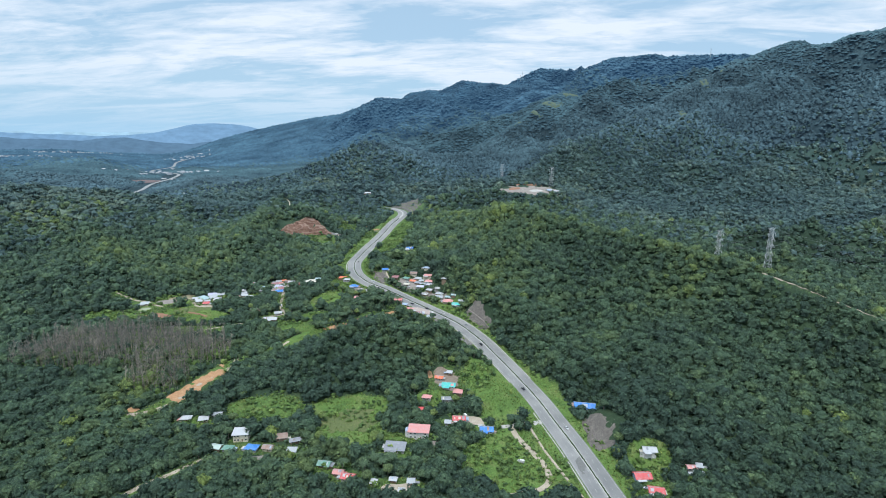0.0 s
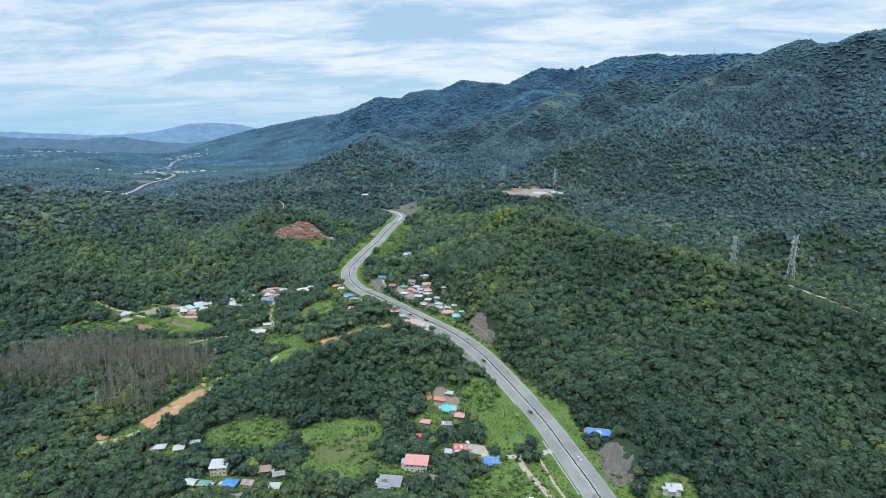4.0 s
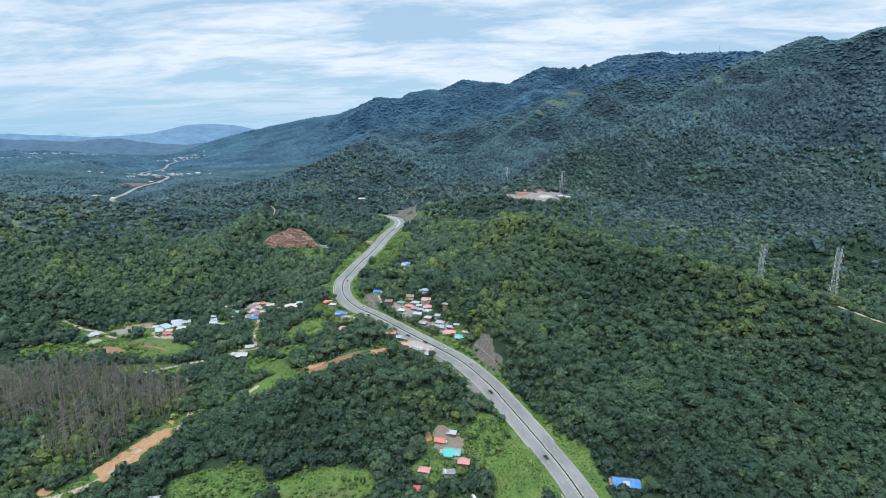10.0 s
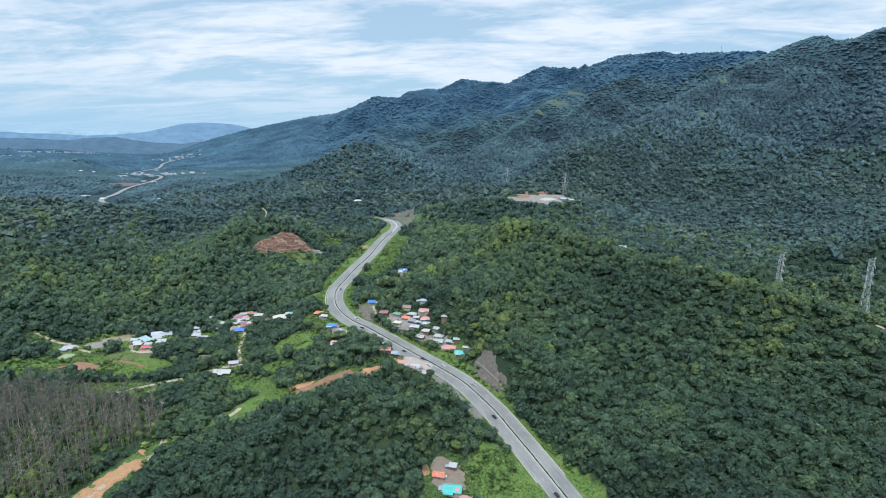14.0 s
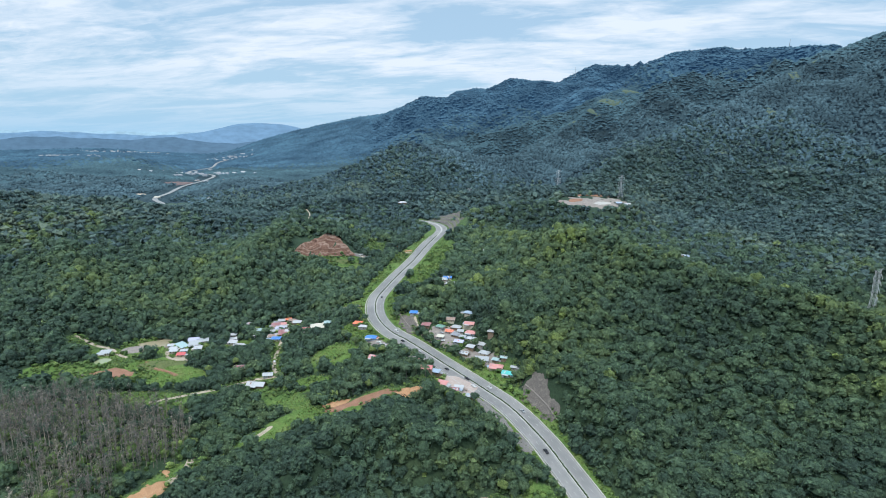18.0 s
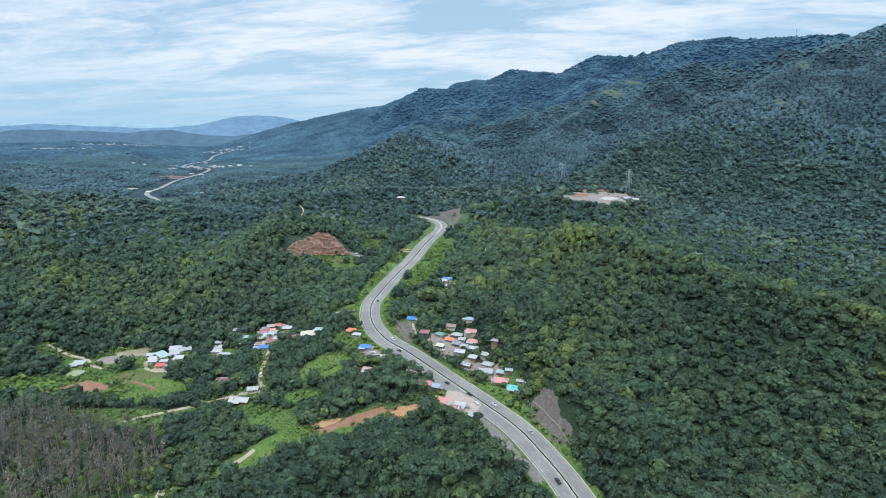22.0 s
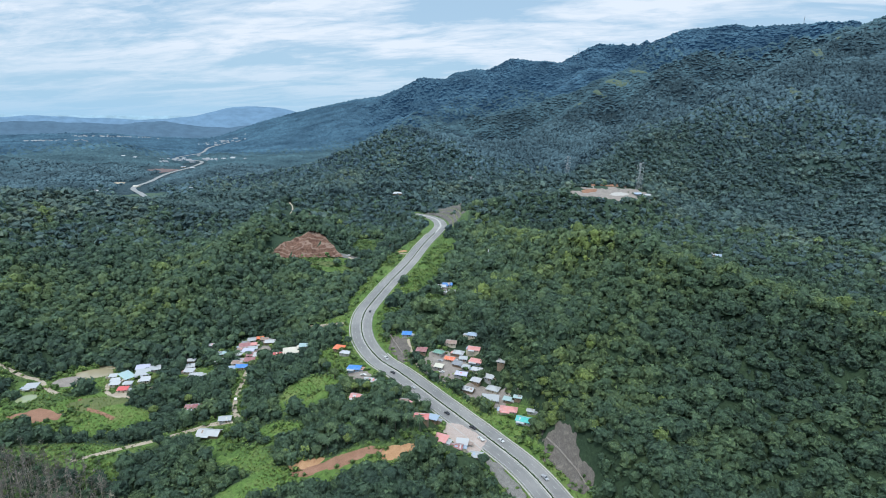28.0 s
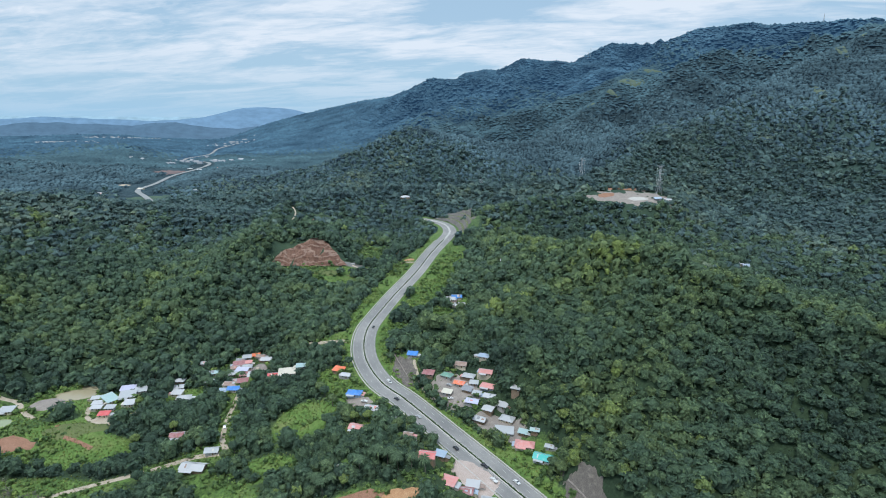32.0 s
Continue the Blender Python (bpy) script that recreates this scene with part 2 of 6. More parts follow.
# ---- the lie of the land ----
# Centre line of the dual carriageway, with its level.
ROAD = [(150, 20, -50), (130, 150, -48), (113, 262, -45), (109, 287, -44), (101.4, 330, -42.2), (93.7, 365, -40.8),
        (85.6, 396, -38), (70, 434, -32), (57.5, 463, -27.8), (46, 489.6, -24.7), (26.6, 525, -21.7), (4, 551, -19),
        (-26, 582, -15.4), (-58, 614, -11), (-77.7, 631.6, -8.9), (-92, 653, -7.4), (-101, 674, -6.1), (-106.5, 697.6, -4.7),
        (-108.5, 722, -3.9), (-106, 751, -2.9), (-98.4, 796, 1.4), (-86, 850, 7.8), (-75, 913, 15.8), (-63, 971, 21.3),
        (-61, 1000, 23), (-68, 1033, 23.7), (-84, 1062, 23.5), (-110, 1082, 23.5)]


def smooth_line(points, step):
    """Catmull-Rom line through the points, resampled at even steps."""
    p = np.array(points, float)
    p = np.vstack([2 * p[0] - p[1], p, 2 * p[-1] - p[-2]])
    out = []
    for i in range(1, len(p) - 2):
        for s in np.linspace(0, 1, 24, endpoint=False):
            a, b, c, d = p[i - 1:i + 3]
            out.append(0.5 * (2 * b + (c - a) * s + (2 * a - 5 * b + 4 * c - d) * s * s + (3 * b - a - 3 * c + d) * s ** 3))
    out.append(p[-2])
    out = np.array(out)
    length = np.concatenate([[0], np.cumsum(np.linalg.norm(np.diff(out[:, :2], axis=0), axis=1))])
    n = max(2, int(length[-1] / step) + 1)
    even = np.linspace(0, length[-1], n)
    return np.column_stack([np.interp(even, length, out[:, k]) for k in range(out.shape[1])])


ROAD_LINE = smooth_line(ROAD, 6.0)


def to_line(x, y, line):
    """Distance from each place to a line of x, y, z, with the level of the nearest point of the line."""
    best, level = np.full(x.shape, 1e9), np.zeros(x.shape)
    for a, b in zip(line[:-1], line[1:]):
        dx, dy = b[0] - a[0], b[1] - a[1]
        s = np.clip(((x - a[0]) * dx + (y - a[1]) * dy) / (dx * dx + dy * dy), 0, 1)
        d = np.hypot(x - a[0] - s * dx, y - a[1] - s * dy)
        z = a[2] + s * (b[2] - a[2])
        near = d < best
        best, level = np.where(near, d, best), np.where(near, z, level)
    return best, level


def lattice(ix, iy, seed):
    """A random number from 0 to 1 for each pair of whole numbers."""
    h = (ix * 374761393 + iy * 668265263 + seed * 974634777) & 0x7FFFFFFF
    h = ((h ^ (h >> 13)) * 1274126177) & 0x7FFFFFFF
    return ((h ^ (h >> 16)) & 0xFFFF) / 65535.0


def value_noise(x, y, seed):
    ix, iy = np.floor(x).astype(np.int64), np.floor(y).astype(np.int64)
    fx, fy = x - ix, y - iy
    fx, fy = fx * fx * (3 - 2 * fx), fy * fy * (3 - 2 * fy)
    a, b = lattice(ix, iy, seed), lattice(ix + 1, iy, seed)
    c, d = lattice(ix, iy + 1, seed), lattice(ix + 1, iy + 1, seed)
    return (a + (b - a) * fx) * (1 - fy) + (c + (d - c) * fx) * fy


def fractal(x, y, size, seed, octaves=4):
    total, amount = 0.0, 0.0
    for k in range(octaves):
        w = 0.5 ** k
        total = total + w * value_noise(x / size * 2 ** k, y / size * 2 ** k, seed + k)
        amount += w
    return total / amount


# Hills: crest line, steep drop near the crest, its reach, and the slope below.
RIDGES = [
    ([(20, 930, 31), (45, 860, 42), (66, 790, 55), (98, 725, 73), (122, 678, 76), (150, 635, 73), (200, 580, 63), (250, 525, 58),
      (300, 470, 48), (345, 420, 33), (420, 330, 8), (500, 200, -15)], 32, 36, 0.29),
    ([(-45, 1000, 31), (0, 1050, 46), (83, 1085, 58), (191, 1083, 58), (250, 1120, 55), (300, 1210, 50)], 15, 40, 0.30),
    ([(-1250, 800, 92), (-900, 860, 86), (-760, 900, 78), (-650, 935, 68), (-590, 985, 56), (-520, 1015, 44), (-449, 1040, 34)], 5, 50, 0.22),
    ([(-650, 930, 62), (-570, 840, 46), (-490, 755, 30), (-455, 700, 12)], 8, 40, 0.30),
    ([(-590, 985, 52), (-500, 900, 36), (-410, 810, 21)], 6, 40, 0.30),
    ([(-305, 705, -4), (-292, 800, 18), (-292, 857, 32), (-284, 920, 38), (-276, 1008, 44), (-300, 1080, 46), (-250, 1150, 50)], 10, 30, 0.30),
    ([(-282, 985, 42), (-240, 948, 37), (-222, 930, 35)], 12, 30, 0.45),
    ([(-707, 1185, 10), (-600, 1200, 14), (-480, 1230, 24), (-350, 1200, 40), (-250, 1200, 50), (-100, 1220, 52), (50, 1250, 58),
      (200, 1300, 66)], 10, 40, 0.25),
    ([(25, 500, -19), (10, 476, -10), (-5, 458, -3), (-26, 445, 2), (-50, 452, 4), (-74, 452, 3), (-100, 438, -9), (-116, 425, -24)], 20, 14, 0.62),
    ([(-52, 470, -1), (-58, 500, -12), (-64, 522, -19)], 2, 15, 0.60),
    ([(-360, 440, -29), (-270, 452, -26), (-225, 455, -33)], 3, 30, 0.14),
    ([(-420, 1640, 60), (-330, 1660, 95), (-215, 1720, 150), (-120, 1740, 128), (0, 1800, 105), (120, 1850, 110)], 10, 50, 0.42),
    ([(-640, 1560, 12), (-560, 1600, 22), (-420, 1640, 55)], 5, 60, 0.12),
    ([(-2300, 2300, 40), (-1900, 2400, 46), (-1560, 2450, 58), (-1300, 2500, 50), (-1180, 2520, 20)], 8, 80, 0.14),
    ([(-2000, 1900, 55), (-1600, 1850, 46), (-1300, 1780, 34), (-1120, 1740, 8)], 8, 80, 0.15),
    ([(1378, 2170, 539), (1110, 2020, 443), (856, 1870, 338), (606, 1670, 233), (386, 1470, 147), (284, 1370, 112)], 18, 60, 0.46),
    ([(1253, 3170, 558), (797, 2870, 428), (566, 2670, 361), (360, 2370, 230), (202, 2070, 132)], 18, 80, 0.40),
    ([(1150, 1900, 372), (900, 1700, 296), (690, 1550, 212), (570, 1440, 138), (480, 1330, 88), (410, 1200, 30)], 18, 60, 0.38),
    ([(681, 3770, 489), (368, 3170, 304), (114, 2770, 182), (-15, 2470, 116)], 18, 80, 0.40),
    ([(440, 1000, 6), (540, 1075, 32), (660, 1130, 66), (780, 1250, 120)], 12, 60, 0.28),
    ([(560, 780, 20), (720, 760, 70), (900, 800, 120), (1200, 900, 190)], 12, 60, 0.30),
]
# Level of the valley floor going away from the camera.
FLOOR_Y = [-2000, 200, 330, 420, 500, 560, 620, 690, 740, 850, 950, 1100, 1500, 2300, 4800]
FLOOR_Z = [-40, -46, -43, -39, -37, -34, -31, -25, -16, -7, 4, 16, -8, -10, -10]
# The mountain's skyline, by tangent of bearing: depth of the crest and its height; depth of its foot.
SKY_U = [-0.62, -0.5, -0.4034, -0.3496, -0.2958, -0.2312, -0.1828, -0.1451, -0.1107, -0.0859, -0.0676, -0.0536, -0.016, 0.0056, 0.0433, 0.081, 0.1241, 0.1457, 0.1835, 0.2269, 0.2651, 0.2815, 0.3141, 0.363, 0.3902, 0.4174, 0.4936, 0.5593, 0.5814, 0.6036, 0.6204, 0.6556, 0.7122, 0.7684, 0.808, 0.8307, 0.874, 1.1, 1.6, 3.0]
SKY_Y = [4500, 4500, 4500, 4500, 4500, 4500, 4491, 4441, 4400, 4400, 4400, 4400, 4400, 4400, 4400, 4334, 4239, 4181, 4055, 3910, 3599, 3498, 3457, 3396, 3362, 3328, 3233, 3052, 2969, 2856, 2655, 2425, 2319, 2186, 2098, 2049, 1992, 1700, 1400, 1000]
SKY_PX = [288, 282, 251.2, 236.9, 224.7, 211.5, 205.3, 190.0, 173.7, 176.8, 176.8, 165.5, 159.4, 160.4, 141.1, 146.1, 149.1, 136.8, 117.3, 119.3, 113.9, 110.7, 97.3, 94.1, 90.0, 94.0, 88.8, 86.5, 90.5, 95.5, 88.1, 70.9, 70.4, 45.1, 40.7, 33.2, 35.9, 15, 15, 15]
FOOT_Y = [2900, 2758, 2648, 2587, 2519, 2391, 2282, 2183, 2076, 2014, 1969, 1939, 1876, 1843, 1801, 1734, 1639, 1581, 1466, 1357, 1299, 1278, 1245, 1197, 1171, 1146, 1074, 1025, 1011, 997, 983, 962, 933, 901, 874, 859, 833, 700, 500, 300]
# Level places: x, y, radius, level.
PADS = [(-4, 592, 20, -15.5), (22, 566, 16, -15.5), (-46, 636, 18, -7.5), (-40, 662, 16, -4), (-20, 628, 16, -9), (-97, 620, 14, -13.5), (16, 404, 18, -35),
        (20, 368, 24, -43), (-3, 352, 16, -43), (-25, 322, 22, -43.5), (-115, 322, 26, -41), (-50, 298, 20, -43.5), (140, 296, 18, -42), (-170, 358, 14, -38.5), (-12, 556, 16, -20), (-200, 685, 22, -29), (-265, 612, 25, -29),
        (-318, 622, 30, -29.5), (-62, 664, 10, -1), (120, 388, 14, -40.5)]


# The road along the far valley.
VALLEY = [(-720, 1360, 0), (-790, 1440, 0), (-873, 1538, 0), (-915, 1674, 0), (-985, 1873, 0), (-1034, 2113, 0), (-1120, 2335, 0), (-1309, 2487, 0), (-1371, 2810, 0),
          (-1541, 3208, 0), (-1665, 3606, 0)]


def ground(x, y):
    """Level of the bare ground."""
    x, y = np.asarray(x, float), np.asarray(y, float)
    wx = x + 18 * (fractal(x, y, 90, 11, 3) - 0.5)
    wy = y + 18 * (fractal(x, y, 90, 21, 3) - 0.5)
    floor = np.interp(y, FLOOR_Y, FLOOR_Z)
    far = np.clip((y - 1150) / 500, 0, 1)
    floor = floor + far * 64 * (fractal(x, y, 520, 5, 4) - 0.35)
    floor = floor + 0.10 * np.clip(x - 420, 0, 900) + 4 * (fractal(x, y, 120, 31, 3) - 0.5)
    d_road, z_road = to_line(x, y, ROAD_LINE)
    bench = z_road - 0.22 * np.clip(d_road - 14, 0, None)
    z = np.maximum(floor, np.where(y < 1200, bench, -99))
    for line, drop, reach, slope in RIDGES:
        d, crest = to_line(wx, wy, line)
        spur = 1 + (0.75 if drop == 32 else 0.35) * (fractal(x, y, 70, 41, 3) - 0.5)
        if drop == 18:
            spur = 1 + 1.9 * (fractal(x, y, 190, 43, 4) - 0.5)
        top = np.sqrt(d * d + 36) - 6
        h = crest - (drop * (1 - np.exp(-top / reach)) + slope * top) * spur
        k = 6.0
        z = np.where(np.abs(z - h) < 40, np.logaddexp(z / k, h / k) * k, np.maximum(z, h))
    deep = np.maximum(y - 85, 60)
    u = x / deep
    crest_y, foot_y = np.interp(u, SKY_U, SKY_Y), np.interp(u, SKY_U, FOOT_Y)
    px = np.interp(u, SKY_U, SKY_PX)
    tilt = 0.2095
    v = (441 - px) / 947.0
    rise = (v - math.tan(tilt)) / (1 + v * math.tan(tilt))
    crest_z = 169 + rise * (crest_y - 85)
    s = (y - foot_y) / (crest_y - foot_y)
    g = np.clip(s, 0, 1) ** 1.25
    bend = 160 * (fractal(x, y, 700, 57, 3) - 0.5)
    spurs = 1 - np.abs(2 * fractal(x + 0.45 * y + bend, 0.45 * y - bend, 420, 51, 5) - 1) * 3.0
    gully = (spurs - 0.45) * 290 * np.clip((u + 0.24) / 0.12, 0, 1) * np.clip(s, 0, 1) ** 0.6 * np.clip((1 - s) * 3.2, 0, 1)
    slope_z = np.interp(foot_y, FLOOR_Y, FLOOR_Z) - 8 + (crest_z - np.interp(foot_y, FLOOR_Y, FLOOR_Z) + 8) * g + gully
    slope_z = np.where(s > 1, crest_z - 0.4 * (y - crest_y), slope_z)
    slope_z = np.where(s < 0, -99, slope_z)
    k = 10.0
    z = np.where(np.abs(z - slope_z) < 60, np.logaddexp(z / k, slope_z / k) * k, np.maximum(z, slope_z))
    for px_, py_, r, level in PADS:
        d = np.hypot(x - px_, y - py_)
        w = np.clip((d - r) / (0.9 * r), 0, 1)
        w = w * w * (3 - 2 * w)
        z = level + (z - level) * w
    # The levelled site, rising to the back.
    d = np.hypot((x - 190) / 62, (y - 1098) / 40)
    w = np.clip((d - 1) / 0.5, 0, 1)
    z = np.where(d < 1.5, (61 + 0.2 * (y - 1098)) * (1 - w) + z * w, z)
    # The far valley's flat floor.
    d, _ = to_line(x, y, VALLEY)
    z = np.where((y > 1200) & (d < 600), np.minimum(z, -7 + 0.1 * np.clip(d - 45, 0, None) + 0.004 * np.clip(d - 110, 0, None) ** 2), z)
    # The cut face of red earth.
    along, back = (x + 216), (y - 878 - 0.12 * (x + 216))
    face = np.clip(1 - (along / 49) ** 2, 0, 1)
    cut = 3 + 36 * np.clip((back - 2) / 38, 0, 1) + 40 * np.clip((back - 40) / 30, 0, 1)
    z = np.where((face > 0) & (back > -30) & (back < 60), np.minimum(z, cut), z)
    # The road's bed, with cut and fill to either side.
    w = np.clip((d_road - 15) / np.clip(14 + 0.5 * np.abs(z - z_road), 14, 26), 0, 1)
    w = w * w * (3 - 2 * w)
    return np.where(d_road < 45, z_road - 0.35 + (z - z_road + 0.35) * w, z)


# ---- building helpers ----
def mesh_from(name, verts, faces, materials, smooth=False):
    me = bpy.data.meshes.new(name)
    me.from_pydata([tuple(v) for v in verts], [], faces)
    for mat in (materials if isinstance(materials, (list, tuple)) else [materials]):
        me.materials.append(mat)
    if smooth:
        me.polygons.foreach_set("use_smooth", [True] * len(me.polygons))
    me.update()
    return me


def haze_amount(x, y):
    """How much bluish haze is painted into base colours, growing with distance."""
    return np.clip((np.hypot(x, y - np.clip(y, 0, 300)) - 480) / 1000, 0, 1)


def mesh_fast(name, verts, tris, material, tint=None):
    """A large mesh of triangles from arrays."""
    me = bpy.data.meshes.new(name)
    nv, nt = len(verts), len(tris)
    me.vertices.add(nv)
    me.vertices.foreach_set("co", np.ascontiguousarray(verts, dtype=np.float32).ravel())
    me.loops.add(nt * 3)
    me.loops.foreach_set("vertex_index", np.ascontiguousarray(tris, dtype=np.int32).ravel())
    me.polygons.add(nt)
    me.polygons.foreach_set("loop_start", np.arange(0, nt * 3, 3, dtype=np.int32))
    me.update(calc_edges=True)
    me.materials.append(material)
    if tint is not None:
        a = me.attributes.new("tint", "FLOAT", "POINT")
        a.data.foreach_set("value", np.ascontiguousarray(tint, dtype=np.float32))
        a = me.attributes.new("haze_tint", "FLOAT", "POINT")
        a.data.foreach_set("value", haze_amount(np.asarray(verts)[:, 0], np.asarray(verts)[:, 1]).astype(np.float32))
    return me


def level(x, y):
    return float(ground(np.array([x]), np.array([y]))[0])


def ribbon(name, line, offsets, lifts, material, drape=False):
    """A strip along a line; offsets to its right and lifts give its cross-section."""
    line = np.asarray(line, float)
    way = np.gradient(line[:, :2], axis=0)
    way /= np.linalg.norm(way, axis=1)[:, None]
    right = np.column_stack([way[:, 1], -way[:, 0]])
    rows = []
    for o, h in zip(offsets, lifts):
        xy = line[:, :2] + right * (o if np.isscalar(o) else np.asarray(o)[:, None])
        z = ground(xy[:, 0], xy[:, 1]) + h if drape else line[:, 2] + h
        rows.append(np.column_stack([xy, z]))
    rows = np.array(rows)
    k, n = rows.shape[0], rows.shape[1]
    faces = [(a * n + i, (a + 1) * n + i, (a + 1) * n + i + 1, a * n + i + 1) for a in range(k - 1) for i in range(n - 1)]
    return new(name, mesh_from(name, rows.reshape(-1, 3), [f[::-1] for f in faces], material))


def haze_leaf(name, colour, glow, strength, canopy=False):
    """Distant woods: haze of kilometres of air painted as bluish colour and glow."""
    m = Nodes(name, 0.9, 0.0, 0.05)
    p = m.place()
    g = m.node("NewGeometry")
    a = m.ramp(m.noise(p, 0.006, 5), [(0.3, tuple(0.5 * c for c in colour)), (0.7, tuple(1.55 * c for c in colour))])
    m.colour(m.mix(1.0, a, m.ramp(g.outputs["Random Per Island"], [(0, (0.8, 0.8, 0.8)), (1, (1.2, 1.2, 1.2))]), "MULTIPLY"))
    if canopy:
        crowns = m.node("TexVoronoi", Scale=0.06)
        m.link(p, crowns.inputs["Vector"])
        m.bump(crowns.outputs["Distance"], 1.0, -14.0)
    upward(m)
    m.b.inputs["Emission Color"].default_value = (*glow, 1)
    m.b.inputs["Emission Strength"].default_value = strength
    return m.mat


# Painted haze in steps: farther woods are bluer and glow more.
M_FAR_LEAF = haze_leaf("faintly_hazy_leaves", (0.056, 0.092, 0.106), (0.08, 0.17, 0.30), 0.04)
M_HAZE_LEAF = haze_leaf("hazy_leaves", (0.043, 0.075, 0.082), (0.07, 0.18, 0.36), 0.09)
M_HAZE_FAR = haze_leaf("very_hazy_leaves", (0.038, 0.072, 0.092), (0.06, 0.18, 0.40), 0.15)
M_CANOPY = haze_leaf("hazy_distant_canopy", (0.034, 0.064, 0.082), (0.06, 0.18, 0.40), 0.15, True)
M_SLOPE = haze_leaf("hazy_slope_canopy", (0.034, 0.056, 0.064), (0.09, 0.18, 0.29), 0.045, True)


# ---- the ground ----
def stretched(lo, fine_lo, fine_hi, hi, step, growth):
    mid = list(np.arange(fine_lo, fine_hi + 0.1, step))
    a, s = [], step
    while (a[-1] if a else fine_lo) > lo:
        s *= growth
        a.append((a[-1] if a else fine_lo) - s)
    b, s = [], step
    while (b[-1] if b else fine_hi) < hi:
        s = min(s * growth, 32)
        b.append((b[-1] if b else fine_hi) + s)
    return np.array(a[::-1] + mid + b)


# Open places without trees: x, y, half-widths, turn in degrees, how grassy.
OPEN = []


def clearing(x, y, rx, ry, turn=0, grass=1.0):
    OPEN.append((x, y, rx, ry, turn, grass))


# villages and yards
clearing(-24, 632, 25, 20, -20, 0.45)
clearing(2, 598, 22, 13, -34, 0.45)
clearing(20, 574, 17, 13, -30, 0.7)
clearing(-62, 662, 10, 8, 0, 0.7)
clearing(-16, 540, 28, 18, -42, 0.3)
clearing(-95, 622, 22, 18, 0, 0.6)
clearing(-110, 642, 14, 8, 0, 0.8)
clearing(-72, 594, 15, 6, -40, 0.8)
clearing(-84, 583, 11, 8, 0, 0.8)
clearing(-82, 548, 6, 5, 0, 0.8)
clearing(-50, 566, 12, 5, -20, 0.9)
clearing(-199, 682, 22, 26, 0, 0.4)
clearing(-190, 642, 14, 16, 0, 0.6)
clearing(-226, 636, 20, 11, 10, 0.9)
clearing(-222, 668, 13, 7, 0, 0.8)
clearing(-271, 616, 22, 20, 0, 0.5)
clearing(-275, 588, 26, 13, 10, 1.0)
clearing(-312, 585, 24, 12, 0, 0.5)
clearing(-312, 622, 26, 22, 20, 0.7)
clearing(-338, 604, 18, 12, 0, 0.6)
clearing(-360, 565, 26, 14, 0, 0.9)
clearing(-204, 590, 12, 8, 0, 0.8)
clearing(-176, 567, 16, 13, 0, 0.6)
clearing(-62, 528, 34, 8, 3, 0.4)
clearing(14, 416, 19, 24, 10, 0.5)
clearing(0, 396, 12, 8, 0, 0.7)
clearing(24, 368, 20, 12, 0, 0.4)
clearing(42, 354, 14, 10, 0, 0.9)
clearing(58, 318, 34, 34, 0, 1.0)
clearing(-58, 352, 24, 19, 0, 1.0)
clearing(-26, 346, 11, 8, 0, 1.0)
clearing(-8, 346, 13, 9, 0, 0.5)
clearing(-22, 328, 14, 8, 0, 0.6)
clearing(-115, 328, 34, 10, 0, 0.5)
clearing(-131, 340, 10, 7, 0, 0.5)
clearing(-172, 358, 16, 8, 0, 0.8)
clearing(-58, 304, 18, 11, -20, 0.6)
clearing(-20, 293, 20, 10, 0, 0.6)
clearing(122, 386, 14, 9, -10, 0.7)
clearing(120, 346, 15, 24, 5, 0.15)
clearing(145, 316, 14, 11, 0, 1.0)
clearing(138, 292, 13, 14, 0, 0.7)
clearing(168, 302, 9, 6, 0, 0.6)
clearing(-130, 380, 30, 20, 0, 0.6)
clearing(-62, 380, 32, 16, 0, 0.8)
clearing(48, 402, 16, 44, 14, 0.8)
clearing(16, 503, 7, 35, 30, 0.4)
clearing(48, 531, 9, 28, 24, 0.1)
# the cut hill and the slopes beside the upper road
clearing(-216, 890, 41, 25, 7, 0.1)
clearing(-200, 868, 50, 14, 10, 1.0)
clearing(-110, 820, 14, 90, -10, 0.9)
clearing(-60, 850, 15, 90, -12, 0.9)
clearing(-78, 715, 12, 22, 0, 1.0)
clearing(-66, 655, 12, 20, 25, 0.6)
clearing(-135, 696, 22, 6, 0, 0.9)
clearing(-40, 795, 16, 9, 0, 0.8)
clearing(-150, 935, 22, 30, 0, 0.5)
clearing(-36, 1016, 17, 32, -8, 0.5)
clearing(-50, 1064, 18, 18, 0, 0.5)
clearing(190, 1090, 54, 34, 0, 0.2)
clearing(158, 636, 6, 26, 42, 0.9)
clearing(-250, 1002, 22, 14, 0, 0.4)
clearing(-100, 884, 14, 8, 0, 0.6)
# the orange cut and the old track
clearing(-193, 408, 13, 42, -20, 0.4)
clearing(-226, 373, 7, 6, 0, 0.4)
clearing(-160, 306, 22, 5, 40, 0.7)


def lane(points, half, grass=0.6):
    """Keep the trees off both sides of a way, shifted to open the camera's view."""
    for (ax, ay), (bx, by) in zip(points[:-1], points[1:]):
        far = math.hypot(bx - ax, by - ay)
        clearing((ax + bx) / 2, (ay + by) / 2 - 0.4 * half, far / 2 + half, half, math.degrees(math.atan2(by - ay, bx - ax)), grass)


lane([(p[0], p[1]) for p in VALLEY], 40, 0.3)
clearing(-960, 1610, 40, 40, 0, 0.4)
clearing(-790, 1440, 60, 50, 0, 0.5)
clearing(-1080, 2000, 60, 90, 0, 0.3)
clearing(-2560, 2950, 220, 150, 10, 0.3)
